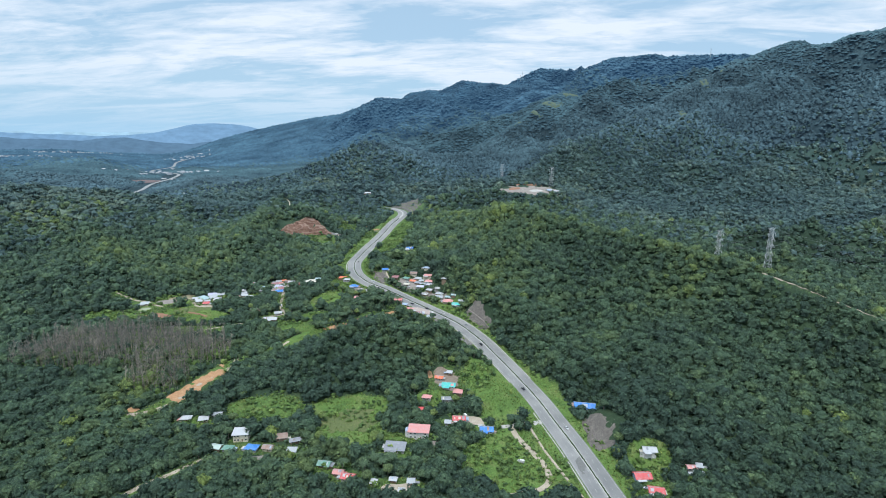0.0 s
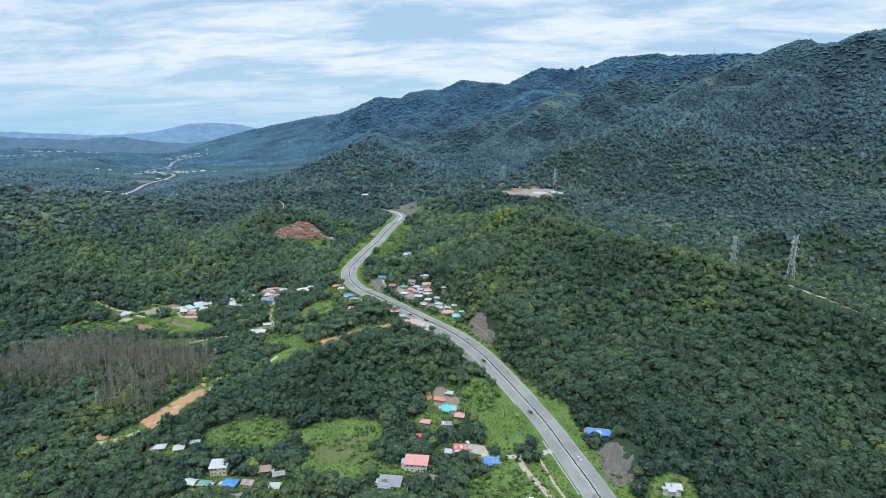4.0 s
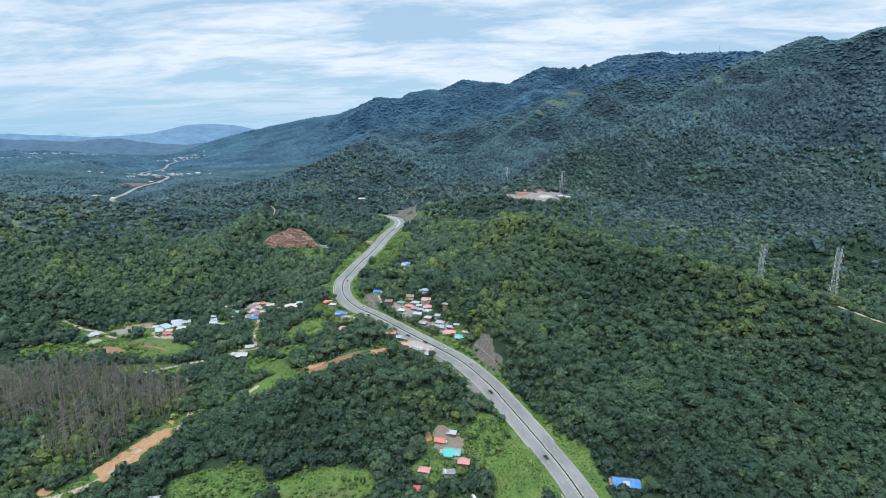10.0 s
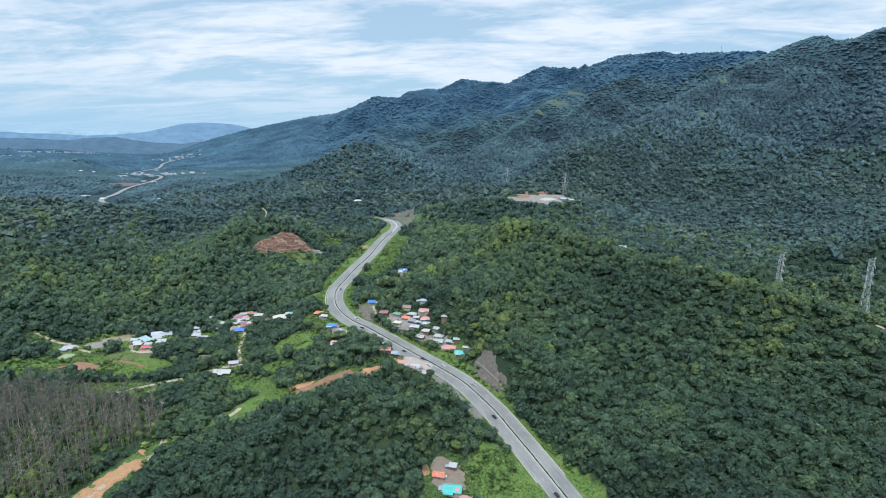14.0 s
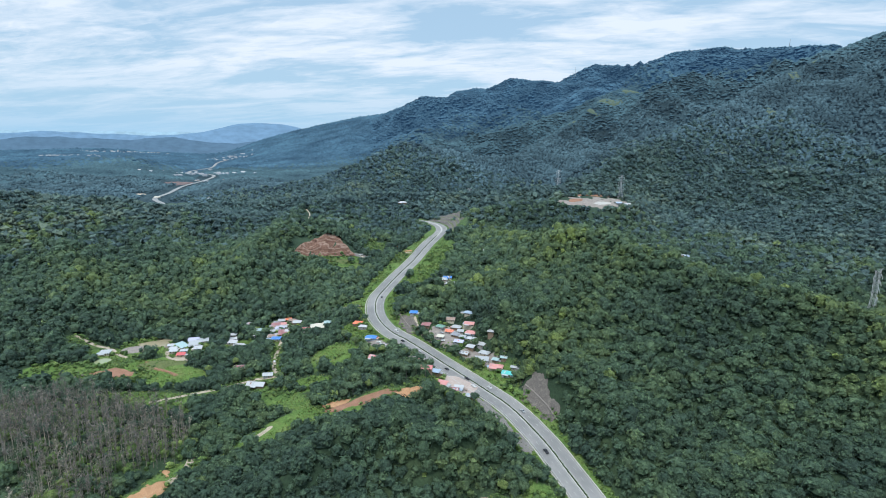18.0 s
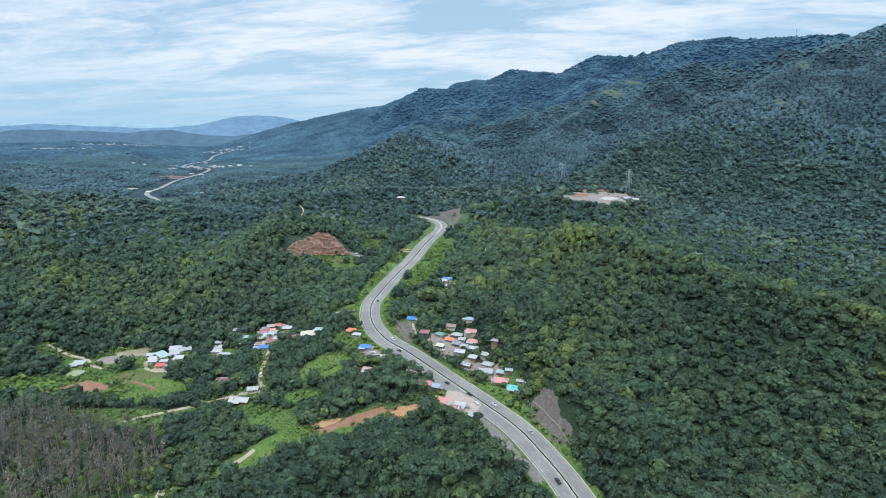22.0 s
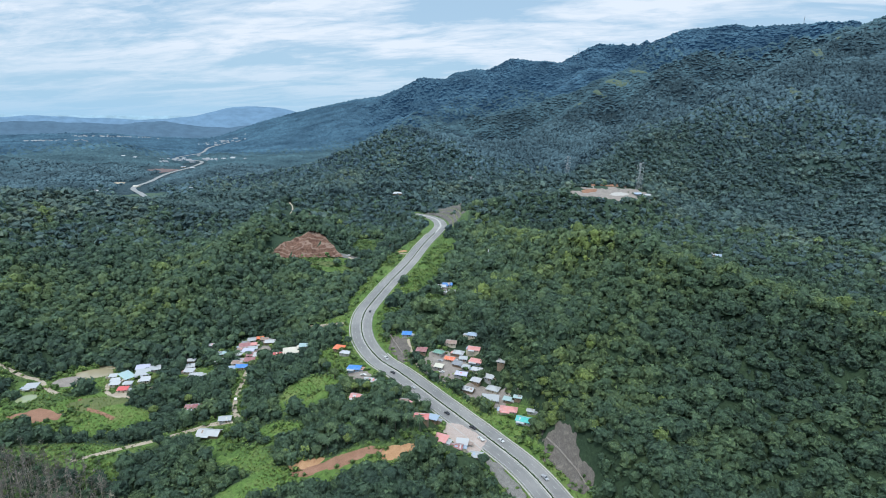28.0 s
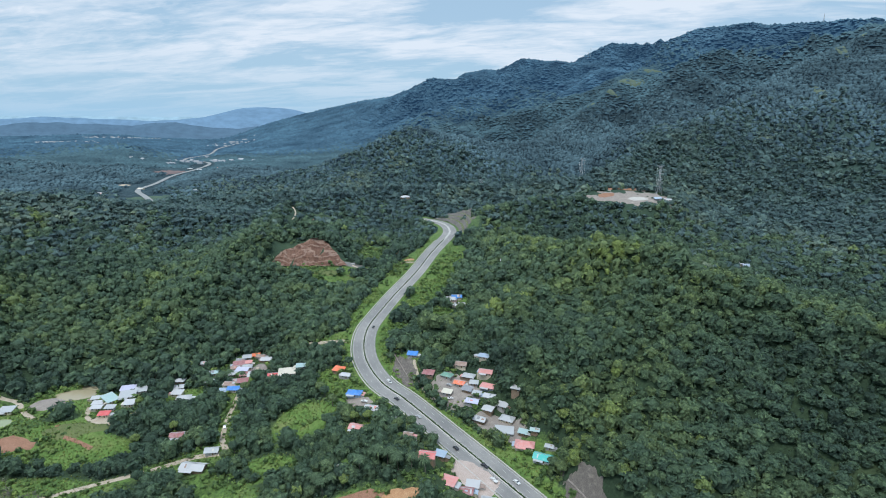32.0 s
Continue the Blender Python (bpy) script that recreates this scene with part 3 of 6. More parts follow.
clearing(-2800, 3560, 160, 120, 0, 0.3)
clearing(-2800, 4200, 300, 140, 0, 0.3)
# tracks in the valley and on the slopes
lane([(-194, 687), (-183, 628), (-172, 585), (-164, 574)], 7)
lane([(-164, 572), (-188, 569), (-211, 555), (-250, 530)], 7)
lane([(-286, 615), (-262, 596), (-248, 614)], 7)
lane([(-380, 622), (-342, 616), (-313, 598)], 9, 0.5)
lane([(-176, 462), (-189, 438), (-202, 396), (-222, 366)], 8)
lane([(-140, 324), (-163, 303), (-185, 280)], 6)
lane([(-119, 692), (-158, 699)], 7)
lane([(-92, 880), (-140, 882), (-166, 888)], 8)
lane([(-292, 1040), (-276, 1008), (-262, 960)], 7, 0.3)
lane([(130, 672), (168, 622), (215, 572)], 6, 0.4)
lane([(300, 470), (345, 418), (372, 390)], 6, 0.4)
# fields and scrub round the valley village
clearing(-262, 570, 40, 16, 10, 1.0)
clearing(-330, 570, 34, 16, 0, 0.55)
clearing(-122, 596, 22, 18, 30, 0.75)
clearing(-115, 640, 16, 14, 0, 0.7)
clearing(-128, 560, 16, 9, 0, 0.8)
clearing(-230, 520, 22, 9, -20, 0.8)
clearing(-252, 537, 52, 12, 4, 0.6)
clearing(-150, 540, 30, 12, -20, 0.6)
clearing(-125, 700, 20, 9, 0, 0.9)
clearing(-45, 760, 16, 24, 0, 0.8)
clearing(-170, 850, 30, 12, 0, 0.9)
lane([(-150, 488), (-142, 500), (-133, 514), (-122, 524), (-105, 530), (-86, 525), (-57, 526)], 11, 0.7)
clearing(-8, 533, 16, 10, -30, 0.3)


def openness(x, y):
    """How far a place is clear of trees (0 to 1), and how grassy it is."""
    clear, grass = np.zeros(x.shape), np.zeros(x.shape)
    rough = 0.5 * (fractal(x, y, 22, 61, 3) - 0.5)
    for cx, cy, rx, ry, turn, g in OPEN:
        c, s = math.cos(radians(turn)), math.sin(radians(turn))
        a, b = ((x - cx) * c + (y - cy) * s) / rx, (-(x - cx) * s + (y - cy) * c) / ry
        f = np.clip((1.15 - np.hypot(a, b) + rough) * 4, 0, 1)
        clear, grass = np.maximum(clear, f), np.maximum(grass, f * g)
    d, _ = to_line(x, y, ROAD_LINE)
    verge = np.clip((21 + 16 * (fractal(x, y, 40, 71, 2) - 0.5) - d) / 5, 0, 1)
    return np.maximum(clear, verge), np.maximum(grass, verge)


gx = stretched(-4700, -420, 420, 4700, 6.0, 1.05)
gy = stretched(-1500, 180, 1120, 4780, 6.0, 1.035)
GX, GY = np.meshgrid(gx, gy)
GZ = ground(GX.ravel(), GY.ravel())
nx, ny = len(gx), len(gy)
ii, jj = np.meshgrid(np.arange(nx - 1), np.arange(ny - 1))
q = (jj * nx + ii).ravel()
tris = np.concatenate([np.column_stack([q, q + 1, q + nx + 1]), np.column_stack([q, q + nx + 1, q + nx])])
ground_mesh = mesh_fast("ground", np.column_stack([GX.ravel(), GY.ravel(), GZ]), tris, M_GROUND)
ground_mesh.polygons.foreach_set("use_smooth", [True] * len(ground_mesh.polygons))
# Far ground takes the two canopy materials with haze painted in.
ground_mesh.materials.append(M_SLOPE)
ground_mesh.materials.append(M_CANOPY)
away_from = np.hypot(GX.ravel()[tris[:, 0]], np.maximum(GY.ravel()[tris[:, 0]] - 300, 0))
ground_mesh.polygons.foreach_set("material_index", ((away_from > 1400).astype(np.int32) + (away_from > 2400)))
att = ground_mesh.attributes.new("open", "FLOAT", "POINT")
att.data.foreach_set("value", openness(GX.ravel(), GY.ravel())[1].astype(np.float32))
att = ground_mesh.attributes.new("haze_tint", "FLOAT", "POINT")
att.data.foreach_set("value", haze_amount(GX.ravel(), GY.ravel()).astype(np.float32))
tagged(new("ground", ground_mesh), "green hilly ground with undergrowth, grass and bare earth", "ground", "", "structure")

# ---- the road ----
road_flat = smooth_line(ROAD, 4.0)
HALF = np.interp(road_flat[:, 1], [300, 420, 700], [10.2, 9.6, 9.0])
for side, word in ((-1, "left"), (1, "right")):
    o = [side * 1.1 + 0 * HALF, side * HALF]
    o = o if side > 0 else o[::-1]
    lane = ribbon("road", road_flat, o, [0.0, -0.06] if side > 0 else [-0.06, 0.0], M_ASPHALT)
    tagged(lane, "grey worn asphalt carriageway of a dual road", "road", "", "structure")
    for k, at in ((0, 1.7), (1, 5.0), (2, None)):
        c = side * at if at else side * (HALF - 0.9)
        if k != 1:
            s = ribbon("edge_line", road_flat, [c - 0.09, c + 0.09], [0.02, 0.02] if k == 0 else [-0.02, -0.02], M_PAINT)
            tagged(s, "thin white painted edge line on the road", "road marking", "", "structure")
median = ribbon("road_median", road_flat, [-1.1, -1.0, -0.75, 0.75, 1.0, 1.1], [0.0, 0.22, 0.24, 0.24, 0.22, 0.0], M_KERB)
tagged(median, "concrete kerbed median strip between the carriageways", "median", "", "structure")


# ---- the forest ----
RNG = np.random.default_rng(7)


def ball(rings, sides):
    """A coarse closed ball: vertices and triangles."""
    v, f = [(0, 0, 1)], []
    for i in range(1, rings):
        a = math.pi * i / rings
        for j in range(sides):
            b = 2 * math.pi * (j + 0.5 * (i % 2)) / sides
            v.append((math.sin(a) * math.cos(b), math.sin(a) * math.sin(b), math.cos(a)))
    v.append((0, 0, -1))
    for j in range(sides):
        f.append((0, 1 + j, 1 + (j + 1) % sides))
    for i in range(rings - 2):
        for j in range(sides):
            a, b = 1 + i * sides + j, 1 + i * sides + (j + 1) % sides
            c, d = a + sides, b + sides
            f += [(a, c, b), (b, c, d)]
    last = len(v) - 1
    for j in range(sides):
        f.append((last, last - sides + (j + 1) % sides, last - sides + j))
    return np.array(v, float), np.array(f)


def crown(tufts, size, lobes, rng, stem=True, tall=0.8, rings=3, sides=5):
    """A tree of unit crown radius: a mound of leafy lobes, tufts standing off them, and a trunk."""
    cv, cf = [], []
    n = 0
    centres = []
    for k in range(lobes):
        if lobes == 1:
            c, r = np.zeros(3), 0.92
        elif k == 0:
            c, r = np.array([0, 0, 0.42 * tall]), rng.uniform(0.44, 0.56)
        else:
            a = 2 * math.pi * k / (lobes - 1) + rng.uniform(-0.5, 0.5)
            off = rng.uniform(0.45, 0.68)
            c = np.array([off * math.cos(a), off * math.sin(a), rng.uniform(-0.15, 0.32) * tall])
            r = rng.uniform(0.34, 0.52) * (1.25 if lobes < 5 else 1.0)
        centres.append((c, r))
        v, f = ball(rings, sides)
        f = f[:-sides]
        a = rng.uniform(0, 6.28)
        turn = np.array([[math.cos(a), -math.sin(a), 0], [math.sin(a), math.cos(a), 0], [0, 0, 1]])
        v = (v @ turn.T) * (r * (1 + 0.3 * (rng.random((len(v), 1)) - 0.5))) * np.array([1, 1, tall]) + c
        cv.append(v[:-1])
        cf.append(f + n)
        n += len(v) - 1
    for k in range(tufts):
        c, r = centres[rng.integers(len(centres))]
        d = rng.normal(size=3)
        d[2] = abs(d[2]) * 0.9 - 0.25
        d /= np.linalg.norm(d)
        p = c + d * r * np.array([1, 1, tall]) * rng.uniform(0.96, 1.12)
        nrm = d + 0.4 * rng.normal(size=3)
        nrm /= np.linalg.norm(nrm)
        a = np.cross(nrm, rng.normal(size=3))
        a /= np.linalg.norm(a)
        b = np.cross(nrm, a)
        s = size * rng.uniform(0.6, 1.3)
        droop = -nrm * s * 0.35
        cv.append(np.array([p - a * s + droop, p - b * s * 0.6, p + a * s + droop, p + b * s * 0.7]))
        cf.append(np.array([(0, 1, 2), (0, 2, 3)]) + n)
        n += 4
    if stem:
        w = 0.06
        cv.append(np.array([(-w, -w, -2.3), (w, -w, -2.3), (0, w, -2.3), (0, 0, 0)]))
        cf.append(np.array([(0, 1, 3), (1, 2, 3), (2, 0, 3)]) + n)
        n += 4
    return np.vstack(cv), np.vstack(cf)


def scatter(x0, x1, y0, y1, step, keep):
    """Jittered places on a grid, where keep(x, y) allows a tree."""
    xs, ys = np.meshgrid(np.arange(x0, x1, step), np.arange(y0, y1, step))
    xs, ys = xs.ravel(), ys.ravel()
    xs = xs + RNG.uniform(-0.48, 0.48, xs.shape) * step
    ys = ys + RNG.uniform(-0.48, 0.48, ys.shape) * step
    ok = keep(xs, ys)
    return xs[ok], ys[ok]


def plant(name, label, places, radius, templates, material, lift=0.55, tint=None, squash=1.0):
    """One mesh of many trees."""
    x, y = places
    n = len(x)
    if n == 0:
        return None
    r = radius if not np.isscalar(radius) else radius * np.clip(np.exp(RNG.normal(-0.06, 0.34, n)), 0.45, 1.85)
    z = sheet(x, y)
    crest, _ = to_line(x, y, RIDGES[0][0])
    warm = 0.34 * np.exp(-(crest / 24) ** 2) * (fractal(x, y, 30, 83, 2) + 0.3)
    tint = np.clip(warm + 1.3 * (fractal(x, y, 80, 81, 3) - 0.5) + 0.5 * (fractal(x, y, 300, 85, 2) - 0.5) + 0.33 + 0.5 * (RNG.random(n) - 0.5), 0, 1) if tint is None else tint
    tint = np.clip(tint + 0.42 * (RNG.random(n) < 0.015), 0, 1)
    kind = RNG.integers(0, len(templates), n)
    turn = RNG.uniform(0, 2 * math.pi, n)
    high = RNG.uniform(0.8, 1.25, n) * squash
    rise = RNG.uniform(0.0, 0.38, n) * (r > 2.4) * (lift > 0.1)
    allv, allf, allt, base = [], [], [], 0
    for k, (tv, tf) in enumerate(templates):
        idx = np.where(kind == k)[0]
        if len(idx) == 0:
            continue
        c, s = np.cos(turn[idx])[:, None], np.sin(turn[idx])[:, None]
        vx = (tv[None, :, 0] * c - tv[None, :, 1] * s) * r[idx][:, None] + x[idx][:, None]
        vy = (tv[None, :, 0] * s + tv[None, :, 1] * c) * r[idx][:, None] + y[idx][:, None]
        vz = (tv[None, :, 2] * high[idx][:, None] + lift + rise[idx][:, None]) * r[idx][:, None] + z[idx][:, None]
        allv.append(np.stack([vx, vy, vz], axis=2).reshape(-1, 3))
        off = base + np.arange(len(idx)) * len(tv)
        allf.append((tf[None] + off[:, None, None]).reshape(-1, 3))
        allt.append(np.repeat(tint[idx], len(tv)))
        base += len(idx) * len(tv)

    me = mesh_fast(name, np.vstack(allv), np.vstack(allf), material, np.concatenate(allt))
    if templates is T_TINY or templates is T_SLOPE:
        me.polygons.foreach_set("use_smooth", np.ones(len(me.polygons), dtype=bool))
    return tagged(new(name, me), label, "trees", "", "stuff")


def dome(rings, sides, rough, rng, lobes=0, tufts=0, size=0.2, tall=0.9):
    """A tree of unit crown radius: one lumpy leafy crown, smaller lobes at its sides, and sprays standing off it."""
    v, f = ball(rings, sides)
    f, v = f[:-sides], v[:-1]
    lump = 1 + rough * (rng.random((len(v), 1)) * 2 - 1)
    skew = rng.normal(size=3) * 0.12
    v = v * lump * np.array([rng.uniform(0.82, 1.0), rng.uniform(0.82, 1.0), tall * rng.uniform(0.85, 1.15)])
    v[:, :2] += skew[:2] * (v[:, 2:] + 0.4)
    if lobes == 0 and tufts == 0:
        return v, f
    ev, ef = crown(tufts, size, lobes + 1, rng, False, tall, 3, 4)
    return np.vstack([v * 0.86, ev]), np.vstack([f, ef + len(v)])


T_RNG = np.random.default_rng(3)


def leafy(sprays, size, rng, rings=3, sides=5, tall=0.95):
    """A tree of unit crown radius: a dark inner crown under many leaf sprays that stand off its lobes."""
    v, f = ball(rings, sides)
    f, v = f[:-sides], v[:-1]
    v = v * (0.76 + 0.22 * (rng.random((len(v), 1)) - 0.5)) * np.array([1, 1, tall])
    lobes = [(np.array([0, 0, 0.36 * tall]), 0.52)]
    for k in range(5):
        a = 2 * math.pi * k / 5 + rng.uniform(-0.5, 0.5)
        off = rng.uniform(0.38, 0.62)
        lobes.append((np.array([off * math.cos(a), off * math.sin(a), rng.uniform(-0.2, 0.4) * tall]), rng.uniform(0.32, 0.5)))
    cv, cf, n = [v], [f], len(v)
    for k in range(sprays):
        c, r = lobes[int(rng.integers(len(lobes)))]
        d = rng.normal(size=3)
        d[2] = abs(d[2]) * 1.1 - 0.3
        d /= np.linalg.norm(d)
        p = c + d * r * rng.uniform(0.92, 1.14)
        nrm = d + np.array([0, 0, 0.15]) + 0.24 * rng.normal(size=3)
        nrm /= np.linalg.norm(nrm)
        a = np.cross(nrm, rng.normal(size=3))
        a /= np.linalg.norm(a)
        b = np.cross(nrm, a)
        s = size * rng.uniform(0.6, 1.35)
        cv.append(np.array([p + a * s, p - 0.5 * a * s + 0.75 * b * s, p - 0.5 * a * s - 0.75 * b * s]))
        cf.append(np.array([(n, n + 1, n + 2)]))
        n += 3
    return np.vstack(cv), np.vstack(cf)


T_NEAR = [leafy(84, 0.22, T_RNG, 3, 5, k) for k in (0.8, 0.9, 1.0, 1.1, 0.85, 1.25, 0.95, 1.05)]
T_MID = [leafy(28, 0.34, T_RNG, 3, 5, k) for k in (0.8, 0.9, 1.0, 1.15, 0.95)]
T_FAR = [leafy(5, 0.55, T_RNG, 3, 4, k) for k in (0.8, 0.95, 1.1, 0.9)]
T_TINY = [dome(2, 6, 0.24, T_RNG, tall=0.9) for k in range(8)]
T_SLOPE = [dome(3, 4, 0.2, T_RNG) for k in range(6)]
T_YOUNG = [leafy(9, 0.5, T_RNG, 3, 4, k) for k in (0.8, 0.95, 1.1)]


HOMES = []


def reach(x, y):
    return np.hypot(x, y - np.clip(y, 0, 300))


def in_wedge(x, y):
    return np.abs(x) < 0.92 * y + 40


def purple(x, y):
    """The stand of bare grey trees on the low hill."""
    return ((((x + 292) / 112) ** 2 + ((y - 474) / 50) ** 2 + 0.8 * (fractal(x, y, 50, 91, 2) - 0.5)) < 1.0) & (x > -365) | ((((x + 226) / 24) ** 2 + ((y - 418) / 26) ** 2) < 1.0)


def woods(lo, hi):
    def keep(x, y):
        d = reach(x, y)
        near_edge = d + (60 if lo < 700 else 240 if lo < 1000 else 360) * (RNG.random(x.shape) - 0.5) * (lo > 0)
        far_edge = d + (60 if hi < 700 else 240 if hi < 1000 else 360) * (RNG.random(x.shape) - 0.5)
        clear, _ = openness(x, y)
        thin = fractal(x, y, 45, 101, 3) > 0.16
        for hx, hy, hr in HOMES:
            clear = np.where(np.hypot(x - hx, y - hy) < hr + 1.4, 1.0, clear)
        return (near_edge >= lo) & (far_edge < hi) & in_wedge(x, y) & (clear < 0.45) & ~purple(x, y) & (thin | (lo > 700))
    return keep


def sheet(x, y):
    """Level of the ground sheet as built."""
    x, y = np.asarray(x, float), np.asarray(y, float)
    z = GZ.reshape(ny, nx)
    i = np.clip(np.searchsorted(gx, x) - 1, 0, nx - 2)
    j = np.clip(np.searchsorted(gy, y) - 1, 0, ny - 2)
    a, b = (x - gx[i]) / (gx[i + 1] - gx[i]), (y - gy[j]) / (gy[j + 1] - gy[j])
    low = z[j, i] + a * (z[j, i + 1] - z[j, i]) + b * (z[j + 1, i + 1] - z[j, i + 1])
    high = z[j, i] + b * (z[j + 1, i] - z[j, i]) + a * (z[j + 1, i + 1] - z[j + 1, i])
    return np.where(a >= b, low, high)


def far_hills(name, label, y, crest, colour, strength, rough):
    """A range of hills on the horizon, as a strip glowing in haze colour."""
    xs = np.linspace(-4600, 1200, 260)
    z = np.array([crest(x) for x in xs]) + rough * (fractal(xs, xs * 0, 420, 131, 5) - 0.5)
    v = [(x, y + 60 * math.sin(x / 300), -40) for x in xs] + [(x, y + 60 * math.sin(x / 300) + 60, h) for x, h in zip(xs, z)]
    v += [(x, y + 60 * math.sin(x / 300) + 140, h - 30) for x, h in zip(xs, z)]
    n = len(xs)
    f = [(r * n + i, r * n + i + 1, (r + 1) * n + i + 1, (r + 1) * n + i) for r in (0, 1) for i in range(n - 1)]
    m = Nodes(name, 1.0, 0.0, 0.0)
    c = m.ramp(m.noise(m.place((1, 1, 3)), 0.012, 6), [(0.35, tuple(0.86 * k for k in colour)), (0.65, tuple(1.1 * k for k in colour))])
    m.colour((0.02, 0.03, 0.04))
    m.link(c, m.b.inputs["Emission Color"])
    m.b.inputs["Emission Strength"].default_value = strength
    return tagged(new(name, mesh_from(name, v, f, m.mat)), label, "hills", "", "structure")


def bump_at(x, at, width, high):
    return high * math.exp(-((x - at) / width) ** 2)


# Backdrop strips, the sea too: their glow is painted haze, lit by nothing.
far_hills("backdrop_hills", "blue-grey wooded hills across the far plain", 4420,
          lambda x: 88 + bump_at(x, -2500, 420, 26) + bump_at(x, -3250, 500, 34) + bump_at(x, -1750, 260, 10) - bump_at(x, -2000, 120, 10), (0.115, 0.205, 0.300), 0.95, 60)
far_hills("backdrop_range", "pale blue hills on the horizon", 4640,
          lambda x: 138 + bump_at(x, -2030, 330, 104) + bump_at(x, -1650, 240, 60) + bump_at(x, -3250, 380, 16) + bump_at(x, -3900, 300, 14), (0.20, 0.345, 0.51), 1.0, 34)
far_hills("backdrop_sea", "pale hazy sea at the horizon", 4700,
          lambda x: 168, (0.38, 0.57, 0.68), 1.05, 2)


# ---- earthworks, yards and tracks ----
BARE = []


def on_bare(x, y):
    """Whether a place lies on a yard, a pond or bare earth."""
    hit = np.zeros(x.shape, bool)
    for cx, cy, rx, ry, turn in BARE:
        c, s = math.cos(radians(turn)), math.sin(radians(turn))
        hit |= np.hypot(((x - cx) * c + (y - cy) * s) / rx, (-(x - cx) * s + (y - cy) * c) / ry) < 1.0
    return hit


def patch(name, label, category, x, y, rx, ry, turn, material, cell=2.5, lift=0.22, relief=0.0):
    """An irregular piece of bare ground lying on the slope."""
    if category == "yard":
        HOMES.append((x, y, 0.7 * min(rx, ry)))
    if category != "field":
        k = 0.5 if category == "cutting" else 0.92
        BARE.append((x, y, k * rx, k * ry, turn))
    c, s = math.cos(radians(turn)), math.sin(radians(turn))
    cell = 0.7 * cell
    na, nb = int(2.4 * rx / cell) + 2, int(2.4 * ry / cell) + 2
    A, B = np.meshgrid(np.linspace(-rx * 1.25, rx * 1.25, na), np.linspace(-ry * 1.25, ry * 1.25, nb))
    X, Y = x + A * c - B * s, y + A * s + B * c
    edge = np.maximum(np.hypot(A / rx, B / ry), 0) + {"cutting": 1.3, "pond": 0.25, "field": 1.0}.get(category, 1.5) * (fractal(X, Y, 9, 141, 4) - 0.5)
    Z = sheet(X.ravel(), Y.ravel()).reshape(X.shape) + lift + relief * (fractal(X, Y, 6, 151, 4) - 0.4) - np.clip(edge - 0.8, 0, 1) * 6 * (lift + 0.5 * relief)
    keep = edge < 1.12
    idx = np.arange(na * nb).reshape(nb, na)
    f = [(int(idx[j, i]), int(idx[j, i + 1]), int(idx[j + 1, i + 1]), int(idx[j + 1, i])) for j in range(nb - 1) for i in range(na - 1)
         if keep[j, i] or keep[j, i + 1] or keep[j + 1, i + 1] or keep[j + 1, i]]
    me = mesh_from(name, np.column_stack([X.ravel(), Y.ravel(), Z.ravel()]), f, material, True)
    bm = bmesh.new()
    bm.from_mesh(me)
    bmesh.ops.delete(bm, geom=[v for v in bm.verts if not v.link_faces], context="VERTS")
    bm.to_mesh(me)
    bm.free()
    return tagged(new(name, me), label, category, "", "structure")


def track(name, label, points, width, material, lift=0.28):
    """A narrow way laid on the ground."""
    line = smooth_line([(a, b, 0) for a, b in points], 3.0)
    n = len(line)
    wob = width / 2 * (0.85 + 0.3 * fractal(line[:, 0], line[:, 1], 8, 161, 2))
    way = np.gradient(line[:, :2], axis=0)
    way /= np.linalg.norm(way, axis=1)[:, None]
    right = np.column_stack([way[:, 1], -way[:, 0]])
    rows = []
    for k in (-1, -0.5, 0, 0.5, 1):
        xy = line[:, :2] + right * (k * wob)[:, None]
        rows.append(np.column_stack([xy, sheet(xy[:, 0], xy[:, 1]) + lift - 0.35 * (abs(k) == 1)]))
    rows = np.array(rows)
    f = [((a + 1) * n + i, a * n + i, a * n + i + 1, (a + 1) * n + i + 1) for a in range(4) for i in range(n - 1)]
    return tagged(new(name, mesh_from(name, rows.reshape(-1, 3), [g[::-1] for g in f], material, True)), label, "track", "", "structure")


patch("yard", "pale trampled gravel yard beside the road", "yard", -11, 551, 19, 11, -56, M_PINK, 2.5, 0.4)
patch("yard", "grey gravel yard between village houses", "yard", -27, 630, 14, 16, 20, M_YARD)
patch("yard", "dusty yard among the village houses", "yard", 2, 596, 21, 11, -35, M_YARD)
patch("yard", "bare earth yard of the small compound", "yard", 12, 421, 12, 15, 10, M_DUST, 2.0)
patch("yard", "pale concrete yard beside the red-roofed house", "yard", 31, 370, 11, 6, -10, M_TRACK)
patch("yard", "gravel yard beside the blue-roofed house", "yard", -90, 611, 13, 5, -10, M_YARD)
patch("yard", "bare ground between the valley houses", "yard", -193, 678, 9, 17, 0, M_YARD)
patch("yard", "bare yard before the long grey sheds", "yard", -263, 600, 9, 5, 0, M_TRACK)
patch("yard", "rubble yard beside the tall white house", "yard", 5, 338, 9, 5, 0, M_YARD)
patch("yard", "bare yard between the lower houses", "yard", -112, 318, 12, 4, 0, M_YARD)
patch("yard", "dark gravel lot under the cut hill", "yard", -166, 889, 14, 6, 5, M_PATCH, 3)
patch("yard", "dusty yard of the lower houses", "yard", -18, 291, 12, 5, 0, M_TRACK)
patch("bare_earth", "red bare earth strip above the wooded hill", "bare earth", -82, 526, 24, 4.5, 3, M_RED)
patch("bare_earth", "pale bare earth beside the palms", "bare earth", -46, 527, 13, 4, 5, M_ORANGE)
